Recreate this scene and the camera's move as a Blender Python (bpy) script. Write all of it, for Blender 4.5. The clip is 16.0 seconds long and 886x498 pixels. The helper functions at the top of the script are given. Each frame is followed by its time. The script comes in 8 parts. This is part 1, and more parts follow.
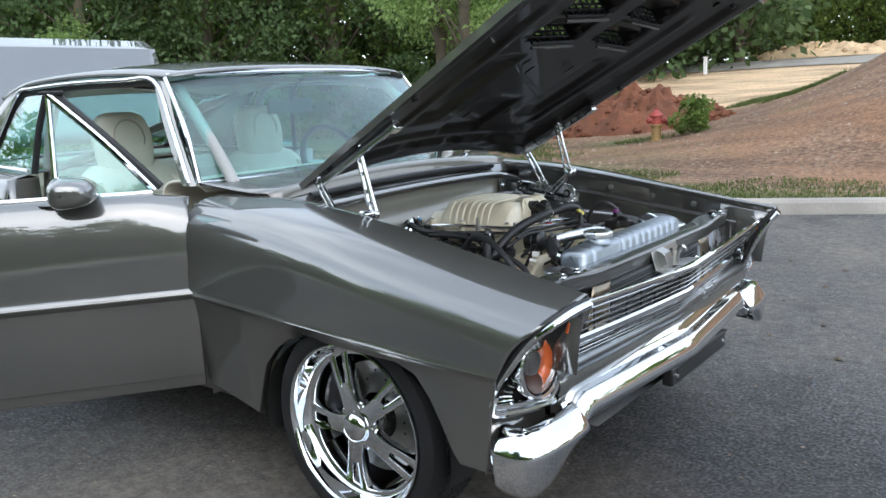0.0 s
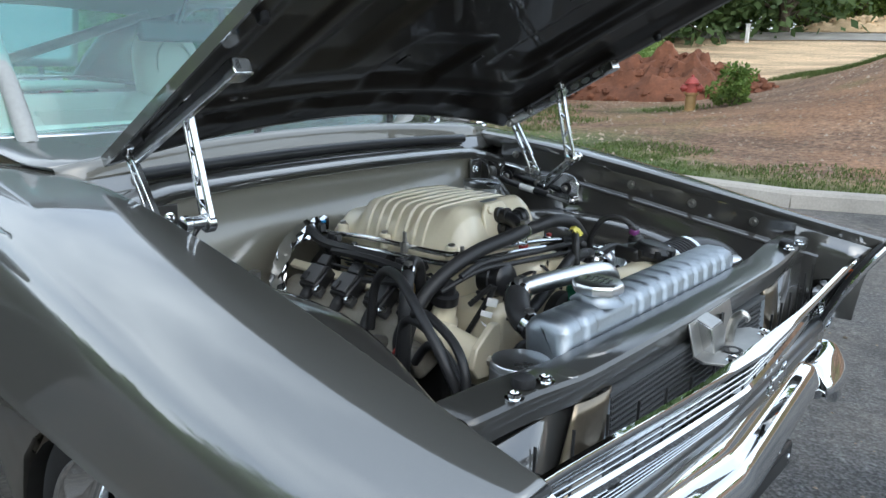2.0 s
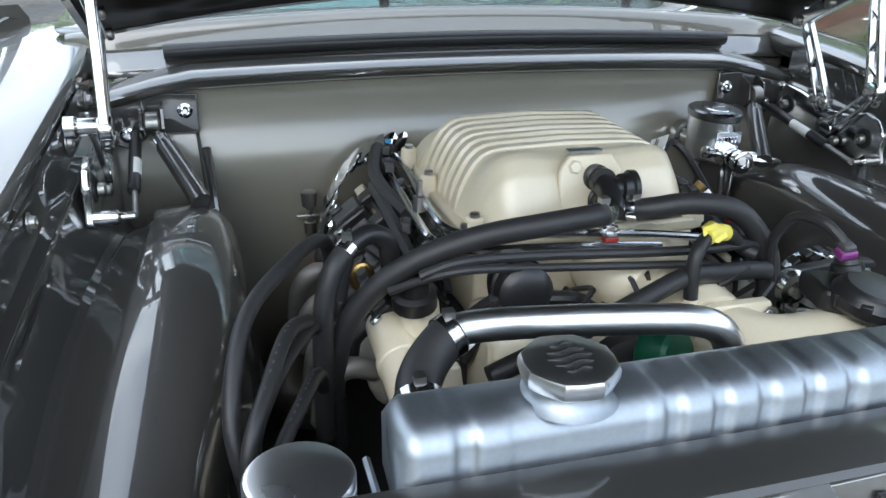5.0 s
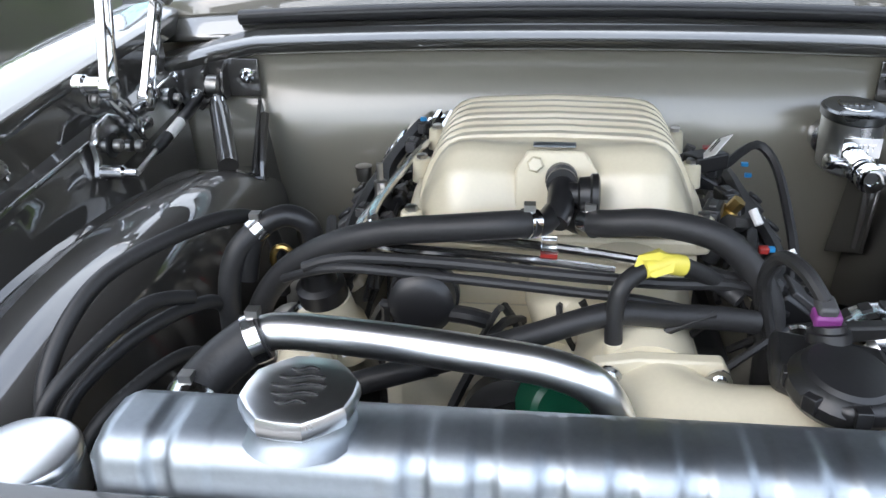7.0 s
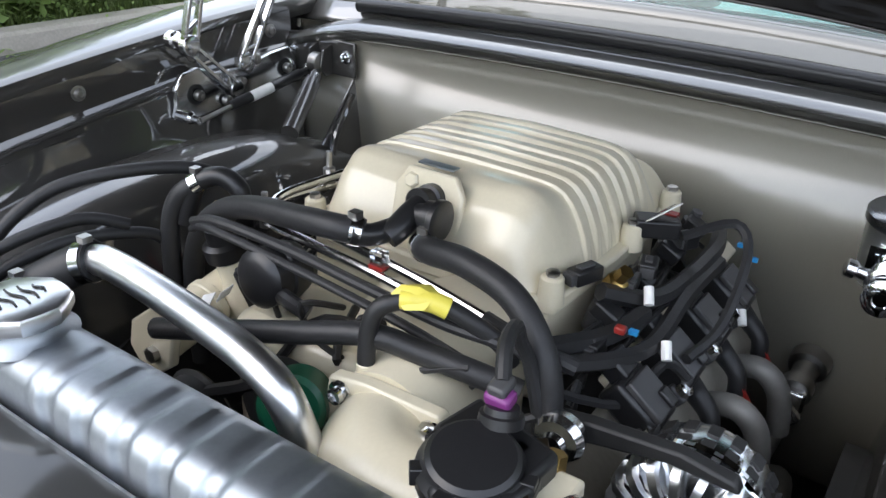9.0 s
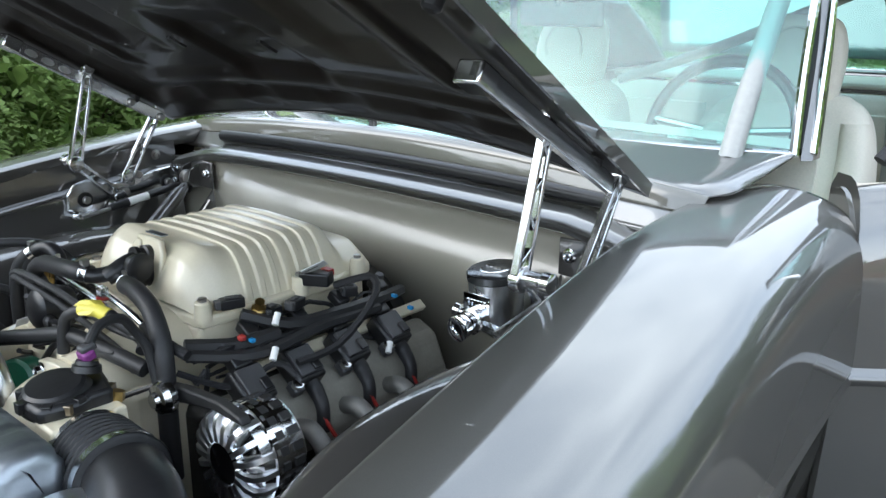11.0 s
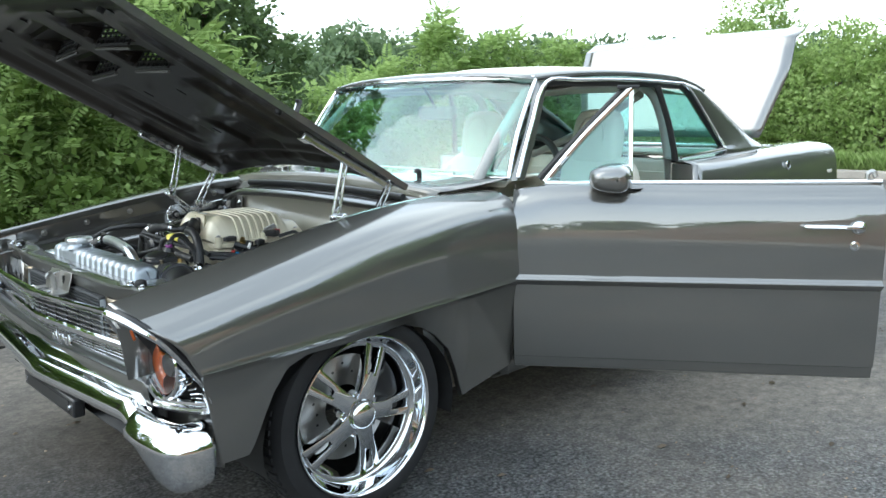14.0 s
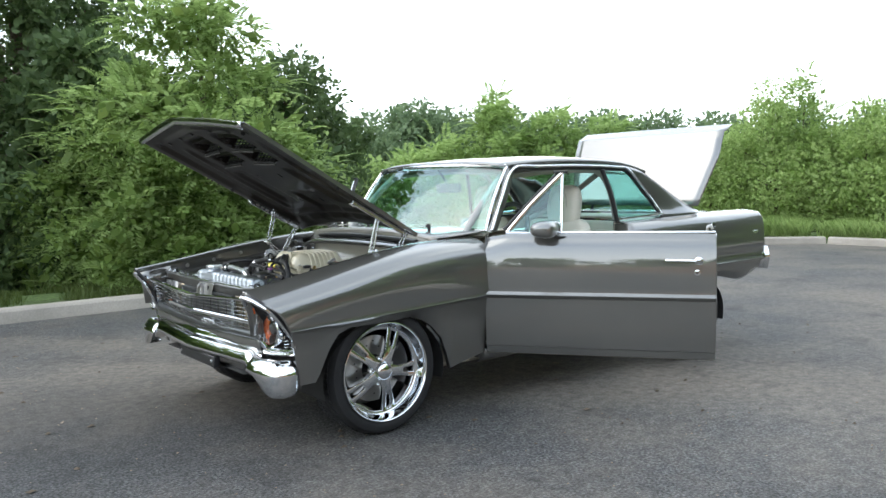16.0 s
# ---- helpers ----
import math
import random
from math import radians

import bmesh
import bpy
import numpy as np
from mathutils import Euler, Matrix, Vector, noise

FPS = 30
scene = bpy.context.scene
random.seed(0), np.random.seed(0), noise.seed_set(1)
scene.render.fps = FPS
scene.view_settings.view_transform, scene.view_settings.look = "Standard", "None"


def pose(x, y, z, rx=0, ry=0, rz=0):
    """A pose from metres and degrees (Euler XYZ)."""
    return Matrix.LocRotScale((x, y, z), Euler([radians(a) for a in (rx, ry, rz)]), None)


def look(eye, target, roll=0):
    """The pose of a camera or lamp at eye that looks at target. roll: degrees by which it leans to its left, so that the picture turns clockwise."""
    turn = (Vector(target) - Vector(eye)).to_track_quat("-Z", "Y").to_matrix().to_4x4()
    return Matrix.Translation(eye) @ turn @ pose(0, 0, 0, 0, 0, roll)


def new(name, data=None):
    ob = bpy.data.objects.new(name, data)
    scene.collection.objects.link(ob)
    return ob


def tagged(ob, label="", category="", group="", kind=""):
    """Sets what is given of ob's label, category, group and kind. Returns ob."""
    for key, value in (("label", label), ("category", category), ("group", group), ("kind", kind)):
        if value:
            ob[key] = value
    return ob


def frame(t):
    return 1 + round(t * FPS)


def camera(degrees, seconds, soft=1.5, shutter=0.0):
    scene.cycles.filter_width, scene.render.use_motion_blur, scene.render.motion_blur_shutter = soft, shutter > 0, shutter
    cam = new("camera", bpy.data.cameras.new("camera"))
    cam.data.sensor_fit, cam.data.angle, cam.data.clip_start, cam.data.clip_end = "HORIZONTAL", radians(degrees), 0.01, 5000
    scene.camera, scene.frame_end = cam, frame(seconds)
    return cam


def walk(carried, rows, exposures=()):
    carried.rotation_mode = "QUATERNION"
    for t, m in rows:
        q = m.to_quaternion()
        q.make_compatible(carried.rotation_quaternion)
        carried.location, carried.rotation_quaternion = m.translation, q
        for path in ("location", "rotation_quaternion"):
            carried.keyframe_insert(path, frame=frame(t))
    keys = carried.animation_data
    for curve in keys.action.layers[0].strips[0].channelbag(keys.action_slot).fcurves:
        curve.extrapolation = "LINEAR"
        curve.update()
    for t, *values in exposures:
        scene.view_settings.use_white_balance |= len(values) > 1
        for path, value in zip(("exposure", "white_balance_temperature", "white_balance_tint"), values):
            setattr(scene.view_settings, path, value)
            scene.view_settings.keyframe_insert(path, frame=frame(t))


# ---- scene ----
cam = camera(57.86, 16.0)
PATH = [
    (0, pose(1.528, -2.297, 1.223, 79.02, 2.52, 37.87)),
    (0.5, pose(1.387, -2.050, 1.200, 78.21, 2.54, 36.40)),
    (1, pose(1.277, -1.773, 1.202, 77.60, 1.28, 36.70)),
    (1.5, pose(1.173, -1.558, 1.190, 77.02, 0.63, 38.75)),
    (2, pose(1.064, -1.345, 1.183, 75.67, -1.40, 40.00)),
    (2.5, pose(1.042, -1.152, 1.172, 73.31, -0.60, 44.98)),
    (3, pose(1.062, -0.975, 1.174, 72.14, -1.76, 51.04)),
    (3.5, pose(1.053, -0.836, 1.164, 70.65, -0.58, 55.72)),
    (4, pose(1.005, -0.679, 1.165, 68.77, -1.20, 62.16)),
    (4.5, pose(0.986, -0.555, 1.164, 66.68, -1.76, 66.34)),
    (4.7, pose(0.978, -0.515, 1.163, 66.33, -1.67, 69.36)),
    (6.8, pose(0.912, -0.053, 1.144, 64.46, 1.08, 95.16)),
    (7, pose(0.897, -0.014, 1.141, 64.16, 1.34, 97.02)),
    (7.5, pose(0.837, 0.085, 1.138, 63.18, 0.58, 103.32)),
    (8, pose(0.770, 0.212, 1.139, 62.22, -1.74, 112.69)),
    (8.5, pose(0.731, 0.320, 1.152, 62.21, -1.87, 119.84)),
    (9, pose(0.734, 0.447, 1.155, 64.16, -2.22, 124.65)),
    (9.5, pose(0.734, 0.595, 1.181, 66.03, -2.40, 126.38)),
    (10, pose(0.690, 0.745, 1.195, 67.61, -1.14, 127.62)),
    (10.2, pose(0.663, 0.816, 1.201, 69.01, -1.33, 128.80)),
    (12.3, pose(0.906, 1.655, 1.208, 77.15, 0.14, 131.21)),
    (12.5, pose(0.944, 1.738, 1.219, 77.27, -0.22, 131.93)),
    (13, pose(1.096, 2.009, 1.198, 78.95, 1.15, 134.20)),
    (13.5, pose(1.249, 2.319, 1.217, 79.46, 1.25, 135.53)),
    (14, pose(1.384, 2.642, 1.203, 80.33, 1.01, 136.71)),
    (14.5, pose(1.582, 2.966, 1.194, 81.54, 1.58, 137.49)),
    (15, pose(1.779, 3.319, 1.207, 82.50, 1.35, 138.42)),
    (15.5, pose(1.967, 3.673, 1.222, 84.28, 0.58, 139.87)),
    (16, pose(2.177, 4.023, 1.219, 85.45, 0.99, 141.48)),
]
EXPOSURE = [(0.0, 0.88, 6360, 8), (1.5, 0.84, 6260, 6), (2.5, 0.76, 6180, 5), (3.5, 0.95, 6160, 7), (4.5, 1.08, 6230, 7), (7.0, 1.3, 6450, 11), (8.5, 1.2, 6620, 12), (10.0, 1.38, 6450, 11), (12.5, 1.1, 6300, 1), (14.5, 1.18, 6560, 3), (16.0, 1.02, 6660, 6)]
walk(cam, PATH, EXPOSURE)

# ---- world and sun ----
SUN_EL, SUN_AZ = radians(40), radians(126)
world = bpy.data.worlds.new("sky")
scene.world = world
world.use_nodes = True
wn, wl = world.node_tree.nodes, world.node_tree.links
wn.clear()
w_out = wn.new("ShaderNodeOutputWorld")
w_bg = wn.new("ShaderNodeBackground")
w_sky = wn.new("ShaderNodeTexSky")
w_sky.sky_type = "NISHITA"
w_sky.sun_disc = False
w_sky.sun_elevation, w_sky.sun_rotation = SUN_EL, SUN_AZ
w_sky.dust_density = 1.0
w_tc = wn.new("ShaderNodeTexCoord")
w_map = wn.new("ShaderNodeMapping")
w_map.inputs["Scale"].default_value = (1.0, 1.0, 2.6)
w_noise = wn.new("ShaderNodeTexNoise")
w_noise.inputs["Scale"].default_value = 1.1
w_noise.inputs["Detail"].default_value = 4
w_noise.inputs["Roughness"].default_value = 0.55
w_ramp = wn.new("ShaderNodeValToRGB")
w_ramp.color_ramp.elements[0].position, w_ramp.color_ramp.elements[1].position = 0.44, 0.70
w_ramp.color_ramp.elements[0].color = (0.42, 0.42, 0.42, 1)
w_sep = wn.new("ShaderNodeSeparateXYZ")
w_hor = wn.new("ShaderNodeMapRange")
w_hor.inputs["From Min"].default_value, w_hor.inputs["From Max"].default_value = 0.72, 0.08
w_max = wn.new("ShaderNodeMath")
w_max.operation = "MAXIMUM"
w_mix = wn.new("ShaderNodeMix")
w_mix.data_type = "RGBA"
w_mix.inputs[7].default_value = (15.0, 16.2, 17.8, 1)
wl.new(w_tc.outputs["Generated"], w_map.inputs["Vector"])
wl.new(w_map.outputs["Vector"], w_noise.inputs["Vector"])
wl.new(w_noise.outputs["Fac"], w_ramp.inputs["Fac"])
wl.new(w_tc.outputs["Generated"], w_sep.inputs["Vector"])
wl.new(w_sep.outputs["Z"], w_hor.inputs["Value"])
wl.new(w_ramp.outputs["Color"], w_max.inputs[0])
wl.new(w_hor.outputs["Result"], w_max.inputs[1])
wl.new(w_max.outputs["Value"], w_mix.inputs[0])
w_gain = wn.new("ShaderNodeVectorMath")
w_gain.operation = "SCALE"
w_gain.inputs["Scale"].default_value = 2.2
wl.new(w_sky.outputs["Color"], w_gain.inputs[0])
wl.new(w_gain.outputs["Vector"], w_mix.inputs[6])
wl.new(w_mix.outputs[2], w_bg.inputs["Color"])
w_bg.inputs["Strength"].default_value = 0.090
wl.new(w_bg.outputs["Background"], w_out.inputs["Surface"])

sun_data = bpy.data.lights.new("sun", "SUN")
sun_data.energy, sun_data.angle, sun_data.color = 0.5, radians(56), (1.0, 0.97, 0.93)
sun = new("sun", sun_data)
SUN_DIR = Vector((math.cos(SUN_EL) * math.sin(SUN_AZ), math.cos(SUN_EL) * math.cos(SUN_AZ), math.sin(SUN_EL)))
sun.matrix_world = look(SUN_DIR * 40, (0, 0, 0))


# ---- materials ----
def mat(name, color, rough=0.5, metal=0.0, coat=0.0, var=0.12, scale=8.0, fine=90.0, bump=0.0, rvar=0.08, spec=0.5, second=None, second_amt=0.5, fine_var=0.06):
    """A procedural material: colour with two scales of variation, uneven roughness, fine relief."""
    m = bpy.data.materials.new(name)
    m.use_nodes = True
    n, l = m.node_tree.nodes, m.node_tree.links
    b = n["Principled BSDF"]
    tc = n.new("ShaderNodeTexCoord")
    big, small = n.new("ShaderNodeTexNoise"), n.new("ShaderNodeTexNoise")
    big.inputs["Scale"].default_value, small.inputs["Scale"].default_value = scale, fine
    big.inputs["Detail"].default_value, small.inputs["Detail"].default_value = 5, 3
    l.new(tc.outputs["Object"], big.inputs["Vector"])
    l.new(tc.outputs["Object"], small.inputs["Vector"])
    ramp = n.new("ShaderNodeValToRGB")
    lo = tuple(c * (1 - var) for c in color)
    hi = tuple(min(1, c * (1 + var)) for c in color) if second is None else tuple(a * (1 - second_amt) + s * second_amt for a, s in zip(color, second))
    ramp.color_ramp.elements[0].color, ramp.color_ramp.elements[1].color = (*lo, 1), (*hi, 1)
    ramp.color_ramp.elements[0].position, ramp.color_ramp.elements[1].position = 0.3, 0.7
    l.new(big.outputs["Fac"], ramp.inputs["Fac"])
    mul = n.new("ShaderNodeMix")
    mul.data_type, mul.blend_type = "RGBA", "MULTIPLY"
    mul.inputs[0].default_value = 1.0
    fr = n.new("ShaderNodeMapRange")
    fr.inputs["To Min"].default_value, fr.inputs["To Max"].default_value = 1 - fine_var * 2, 1 + fine_var * 2
    l.new(small.outputs["Fac"], fr.inputs["Value"])
    l.new(ramp.outputs["Color"], mul.inputs[6])
    l.new(fr.outputs["Result"], mul.inputs[7])
    l.new(mul.outputs[2], b.inputs["Base Color"])
    rr = n.new("ShaderNodeMapRange")
    rr.inputs["To Min"].default_value, rr.inputs["To Max"].default_value = max(0.0, rough - rvar), min(1.0, rough + rvar)
    l.new(big.outputs["Fac"], rr.inputs["Value"])
    l.new(rr.outputs["Result"], b.inputs["Roughness"])
    b.inputs["Metallic"].default_value = metal
    b.inputs["Specular IOR Level"].default_value = spec
    if coat:
        b.inputs["Coat Weight"].default_value, b.inputs["Coat Roughness"].default_value = coat, 0.03
    if bump:
        bp = n.new("ShaderNodeBump")
        bp.inputs["Strength"].default_value, bp.inputs["Distance"].default_value = bump, 0.002
        l.new(small.outputs["Fac"], bp.inputs["Height"])
        l.new(bp.outputs["Normal"], b.inputs["Normal"])
    return m


def paint(name, color, rough, metal, coat_rough=0.015, coat_ior=1.75):
    """Metallic car paint under clear coat, with flake and faint orange peel in the coat."""
    m = mat(name, color, rough, metal, coat=1.0, var=0.05, scale=3.0, fine=1400.0, rvar=0.03, fine_var=0.10)
    m.node_tree.nodes["Principled BSDF"].inputs["Coat IOR"].default_value = coat_ior
    n, l = m.node_tree.nodes, m.node_tree.links
    b = n["Principled BSDF"]
    b.inputs["Coat Roughness"].default_value = coat_rough
    peel = n.new("ShaderNodeTexNoise")
    peel.inputs["Scale"].default_value = 28.0
    tc = n.new("ShaderNodeTexCoord")
    l.new(tc.outputs["Object"], peel.inputs["Vector"])
    bp = n.new("ShaderNodeBump")
    bp.inputs["Strength"].default_value, bp.inputs["Distance"].default_value = 0.05, 0.001
    l.new(peel.outputs["Fac"], bp.inputs["Height"])
    l.new(bp.outputs["Normal"], b.inputs["Coat Normal"])
    return m


def glass_mat(name, tint, rough=0.0, ior=1.5):
    m = bpy.data.materials.new(name)
    m.use_nodes = True
    b = m.node_tree.nodes["Principled BSDF"]
    b.inputs["Base Color"].default_value = (*tint, 1)
    b.inputs["Roughness"].default_value = rough
    b.inputs["Transmission Weight"].default_value = 1.0
    b.inputs["IOR"].default_value = ior
    return m


def pane_mat(name, tint, base=0.05):
    """Thin tinted sheet glass: straight view through it, mirror gloss that grows at a slant."""
    m = bpy.data.materials.new(name)
    m.use_nodes = True
    n, l = m.node_tree.nodes, m.node_tree.links
    n.remove(n["Principled BSDF"])
    through_, gloss, edge_, mx = n.new("ShaderNodeBsdfTransparent"), n.new("ShaderNodeBsdfGlossy"), n.new("ShaderNodeLayerWeight"), n.new("ShaderNodeMixShader")
    through_.inputs["Color"].default_value = (*tint, 1)
    gloss.inputs["Roughness"].default_value = 0.0
    edge_.inputs["Blend"].default_value = 0.5
    power, scale_ = n.new("ShaderNodeMath"), n.new("ShaderNodeMath")
    power.operation, scale_.operation = "POWER", "MULTIPLY_ADD"
    power.inputs[1].default_value = 4.0
    scale_.inputs[1].default_value, scale_.inputs[2].default_value = 0.9, base
    l.new(edge_.outputs["Facing"], power.inputs[0])
    l.new(power.outputs[0], scale_.inputs[0])
    l.new(scale_.outputs[0], mx.inputs[0])
    l.new(through_.outputs[0], mx.inputs[1])
    l.new(gloss.outputs[0], mx.inputs[2])
    l.new(mx.outputs[0], n["Material Output"].inputs["Surface"])
    return m


def leaf_mat(name, a, bcol, trans=0.35):
    """Leaves: each clump its own green, light shining through."""
    m = bpy.data.materials.new(name)
    m.use_nodes = True
    n, l = m.node_tree.nodes, m.node_tree.links
    b = n["Principled BSDF"]
    geo = n.new("ShaderNodeNewGeometry")
    ramp = n.new("ShaderNodeValToRGB")
    ramp.color_ramp.elements[0].color, ramp.color_ramp.elements[1].color = (*a, 1), (*bcol, 1)
    l.new(geo.outputs["Random Per Island"], ramp.inputs["Fac"])
    l.new(ramp.outputs["Color"], b.inputs["Base Color"])
    b.inputs["Roughness"].default_value = 0.55
    b.inputs["Specular IOR Level"].default_value = 0.3
    tr = n.new("ShaderNodeBsdfTranslucent")
    l.new(ramp.outputs["Color"], tr.inputs["Color"])
    mx = n.new("ShaderNodeMixShader")
    mx.inputs[0].default_value = trans
    l.new(b.outputs[0], mx.inputs[1])
    l.new(tr.outputs[0], mx.inputs[2])
    l.new(mx.outputs[0], n["Material Output"].inputs["Surface"])
    return m


PAINT = paint("pewter_paint", (0.086, 0.084, 0.076), 0.42, 0.40, 0.006, 2.3)
BAY = paint("bay_paint", (0.045, 0.043, 0.040), 0.42, 0.2, 0.010, 2.0)
FIREWALL = paint("firewall_paint", (0.25, 0.235, 0.19), 0.42, 0.25, 0.16)
BAY_LIGHT = paint("support_paint", (0.034, 0.033, 0.030), 0.45, 0.2, 0.07, 1.5)
UNDER_HOOD = paint("under_hood_paint", (0.016, 0.013, 0.011), 0.40, 0.1, 0.03, 1.42)
for under_socket, under_value in (("Coat Weight", 0.24), ("Specular IOR Level", 0.1)):
    UNDER_HOOD.node_tree.nodes["Principled BSDF"].inputs[under_socket].default_value = under_value
CHROME = mat("chrome", (0.78, 0.80, 0.82), 0.03, 1.0, var=0.03, rvar=0.02, fine_var=0.01)
POLISHED = mat("polished_aluminium", (0.72, 0.73, 0.74), 0.16, 1.0, var=0.05, rvar=0.06, fine_var=0.02, bump=0.02)
BRUSHED = mat("brushed_aluminium", (0.38, 0.415, 0.45), 0.46, 1.0, var=0.06, scale=12, fine=160, rvar=0.08, fine_var=0.05, bump=0.04)
BRIGHT = mat("satin_bright_metal", (0.86, 0.87, 0.88), 0.30, 1.0, var=0.05, rvar=0.08, fine_var=0.03)
CREAM_DULL = mat("dull_cream_casting", (0.27, 0.255, 0.215), 0.5, var=0.2, scale=12, fine=180, bump=0.1)
STEEL = mat("steel", (0.42, 0.41, 0.39), 0.35, 1.0, var=0.15, fine_var=0.05)
RUBBER = mat("rubber", (0.016, 0.016, 0.017), 0.48, var=0.25, fine=160, bump=0.1, spec=0.4)
HOSE = mat("hose_rubber", (0.022, 0.022, 0.023), 0.46, var=0.25, fine=220, bump=0.14, spec=0.4)
BLACK = mat("black_plastic", (0.014, 0.014, 0.015), 0.34, var=0.2, fine=140, bump=0.08)
GREY_PLASTIC = mat("grey_plastic", (0.06, 0.06, 0.062), 0.45, var=0.2)
DARK = mat("dark_metal", (0.03, 0.03, 0.03), 0.5, 0.3, var=0.3)
CREAM = mat("cream_powder_coat", (0.66, 0.60, 0.45), 0.32, coat=0.5, var=0.04, scale=5, fine=260, bump=0.05, fine_var=0.02)
TYRE = mat("tyre_rubber", (0.02, 0.02, 0.021), 0.62, var=0.2, fine=60, bump=0.1, spec=0.3)
LEATHER = mat("cream_leather", (0.68, 0.63, 0.54), 0.45, var=0.08, scale=6, fine=220, bump=0.12)
TRIM = mat("beige_trim", (0.46, 0.42, 0.35), 0.55, var=0.08, fine=200, bump=0.08)
GLASS = pane_mat("tinted_glass", (0.76, 0.97, 0.955), 0.08)
CLEAR = glass_mat("clear_glass", (0.97, 0.97, 0.97))
AMBER = mat("amber_lens", (0.85, 0.16, 0.03), 0.12, coat=1.0, var=0.1)
RED = mat("red_paint", (0.30, 0.025, 0.02), 0.4, var=0.15)
YELLOW = mat("yellow_tape", (0.74, 0.64, 0.10), 0.35, var=0.08)
WHITE = mat("white_label", (0.8, 0.8, 0.78), 0.5, var=0.04)
BLUE = mat("blue_clip", (0.02, 0.25, 0.55), 0.4)
PURPLE = mat("purple_clip", (0.18, 0.035, 0.17), 0.4)
GREEN = mat("green_belt_label", (0.006, 0.085, 0.045), 0.35)
SILL = mat("dark_satin_metal", (0.24, 0.25, 0.26), 0.3, 1.0, var=0.1)
# pewter of the cowl's upright face, front skylight put into the colour
COWL_LIT = paint("cowl_lit_paint", (0.125, 0.118, 0.098), 0.45, 0.2)
FIN = mat("fin_aluminium", (0.11, 0.115, 0.12), 0.5, 0.5, var=0.15, fine_var=0.1)
BRONZE = mat("bronze_steel", (0.24, 0.20, 0.15), 0.3, 1.0, var=0.2)
HYDRANT_RED = mat("faded_red_paint", (0.30, 0.05, 0.04), 0.6, var=0.3, scale=14)
CAST = mat("cast_iron_grey", (0.20, 0.195, 0.18), 0.55, 0.5, var=0.25, scale=20, bump=0.1)
TUBE = mat("cage_paint", (0.34, 0.34, 0.32), 0.35, coat=0.3, var=0.05)
BRASS = mat("brass", (0.55, 0.38, 0.14), 0.3, 1.0)


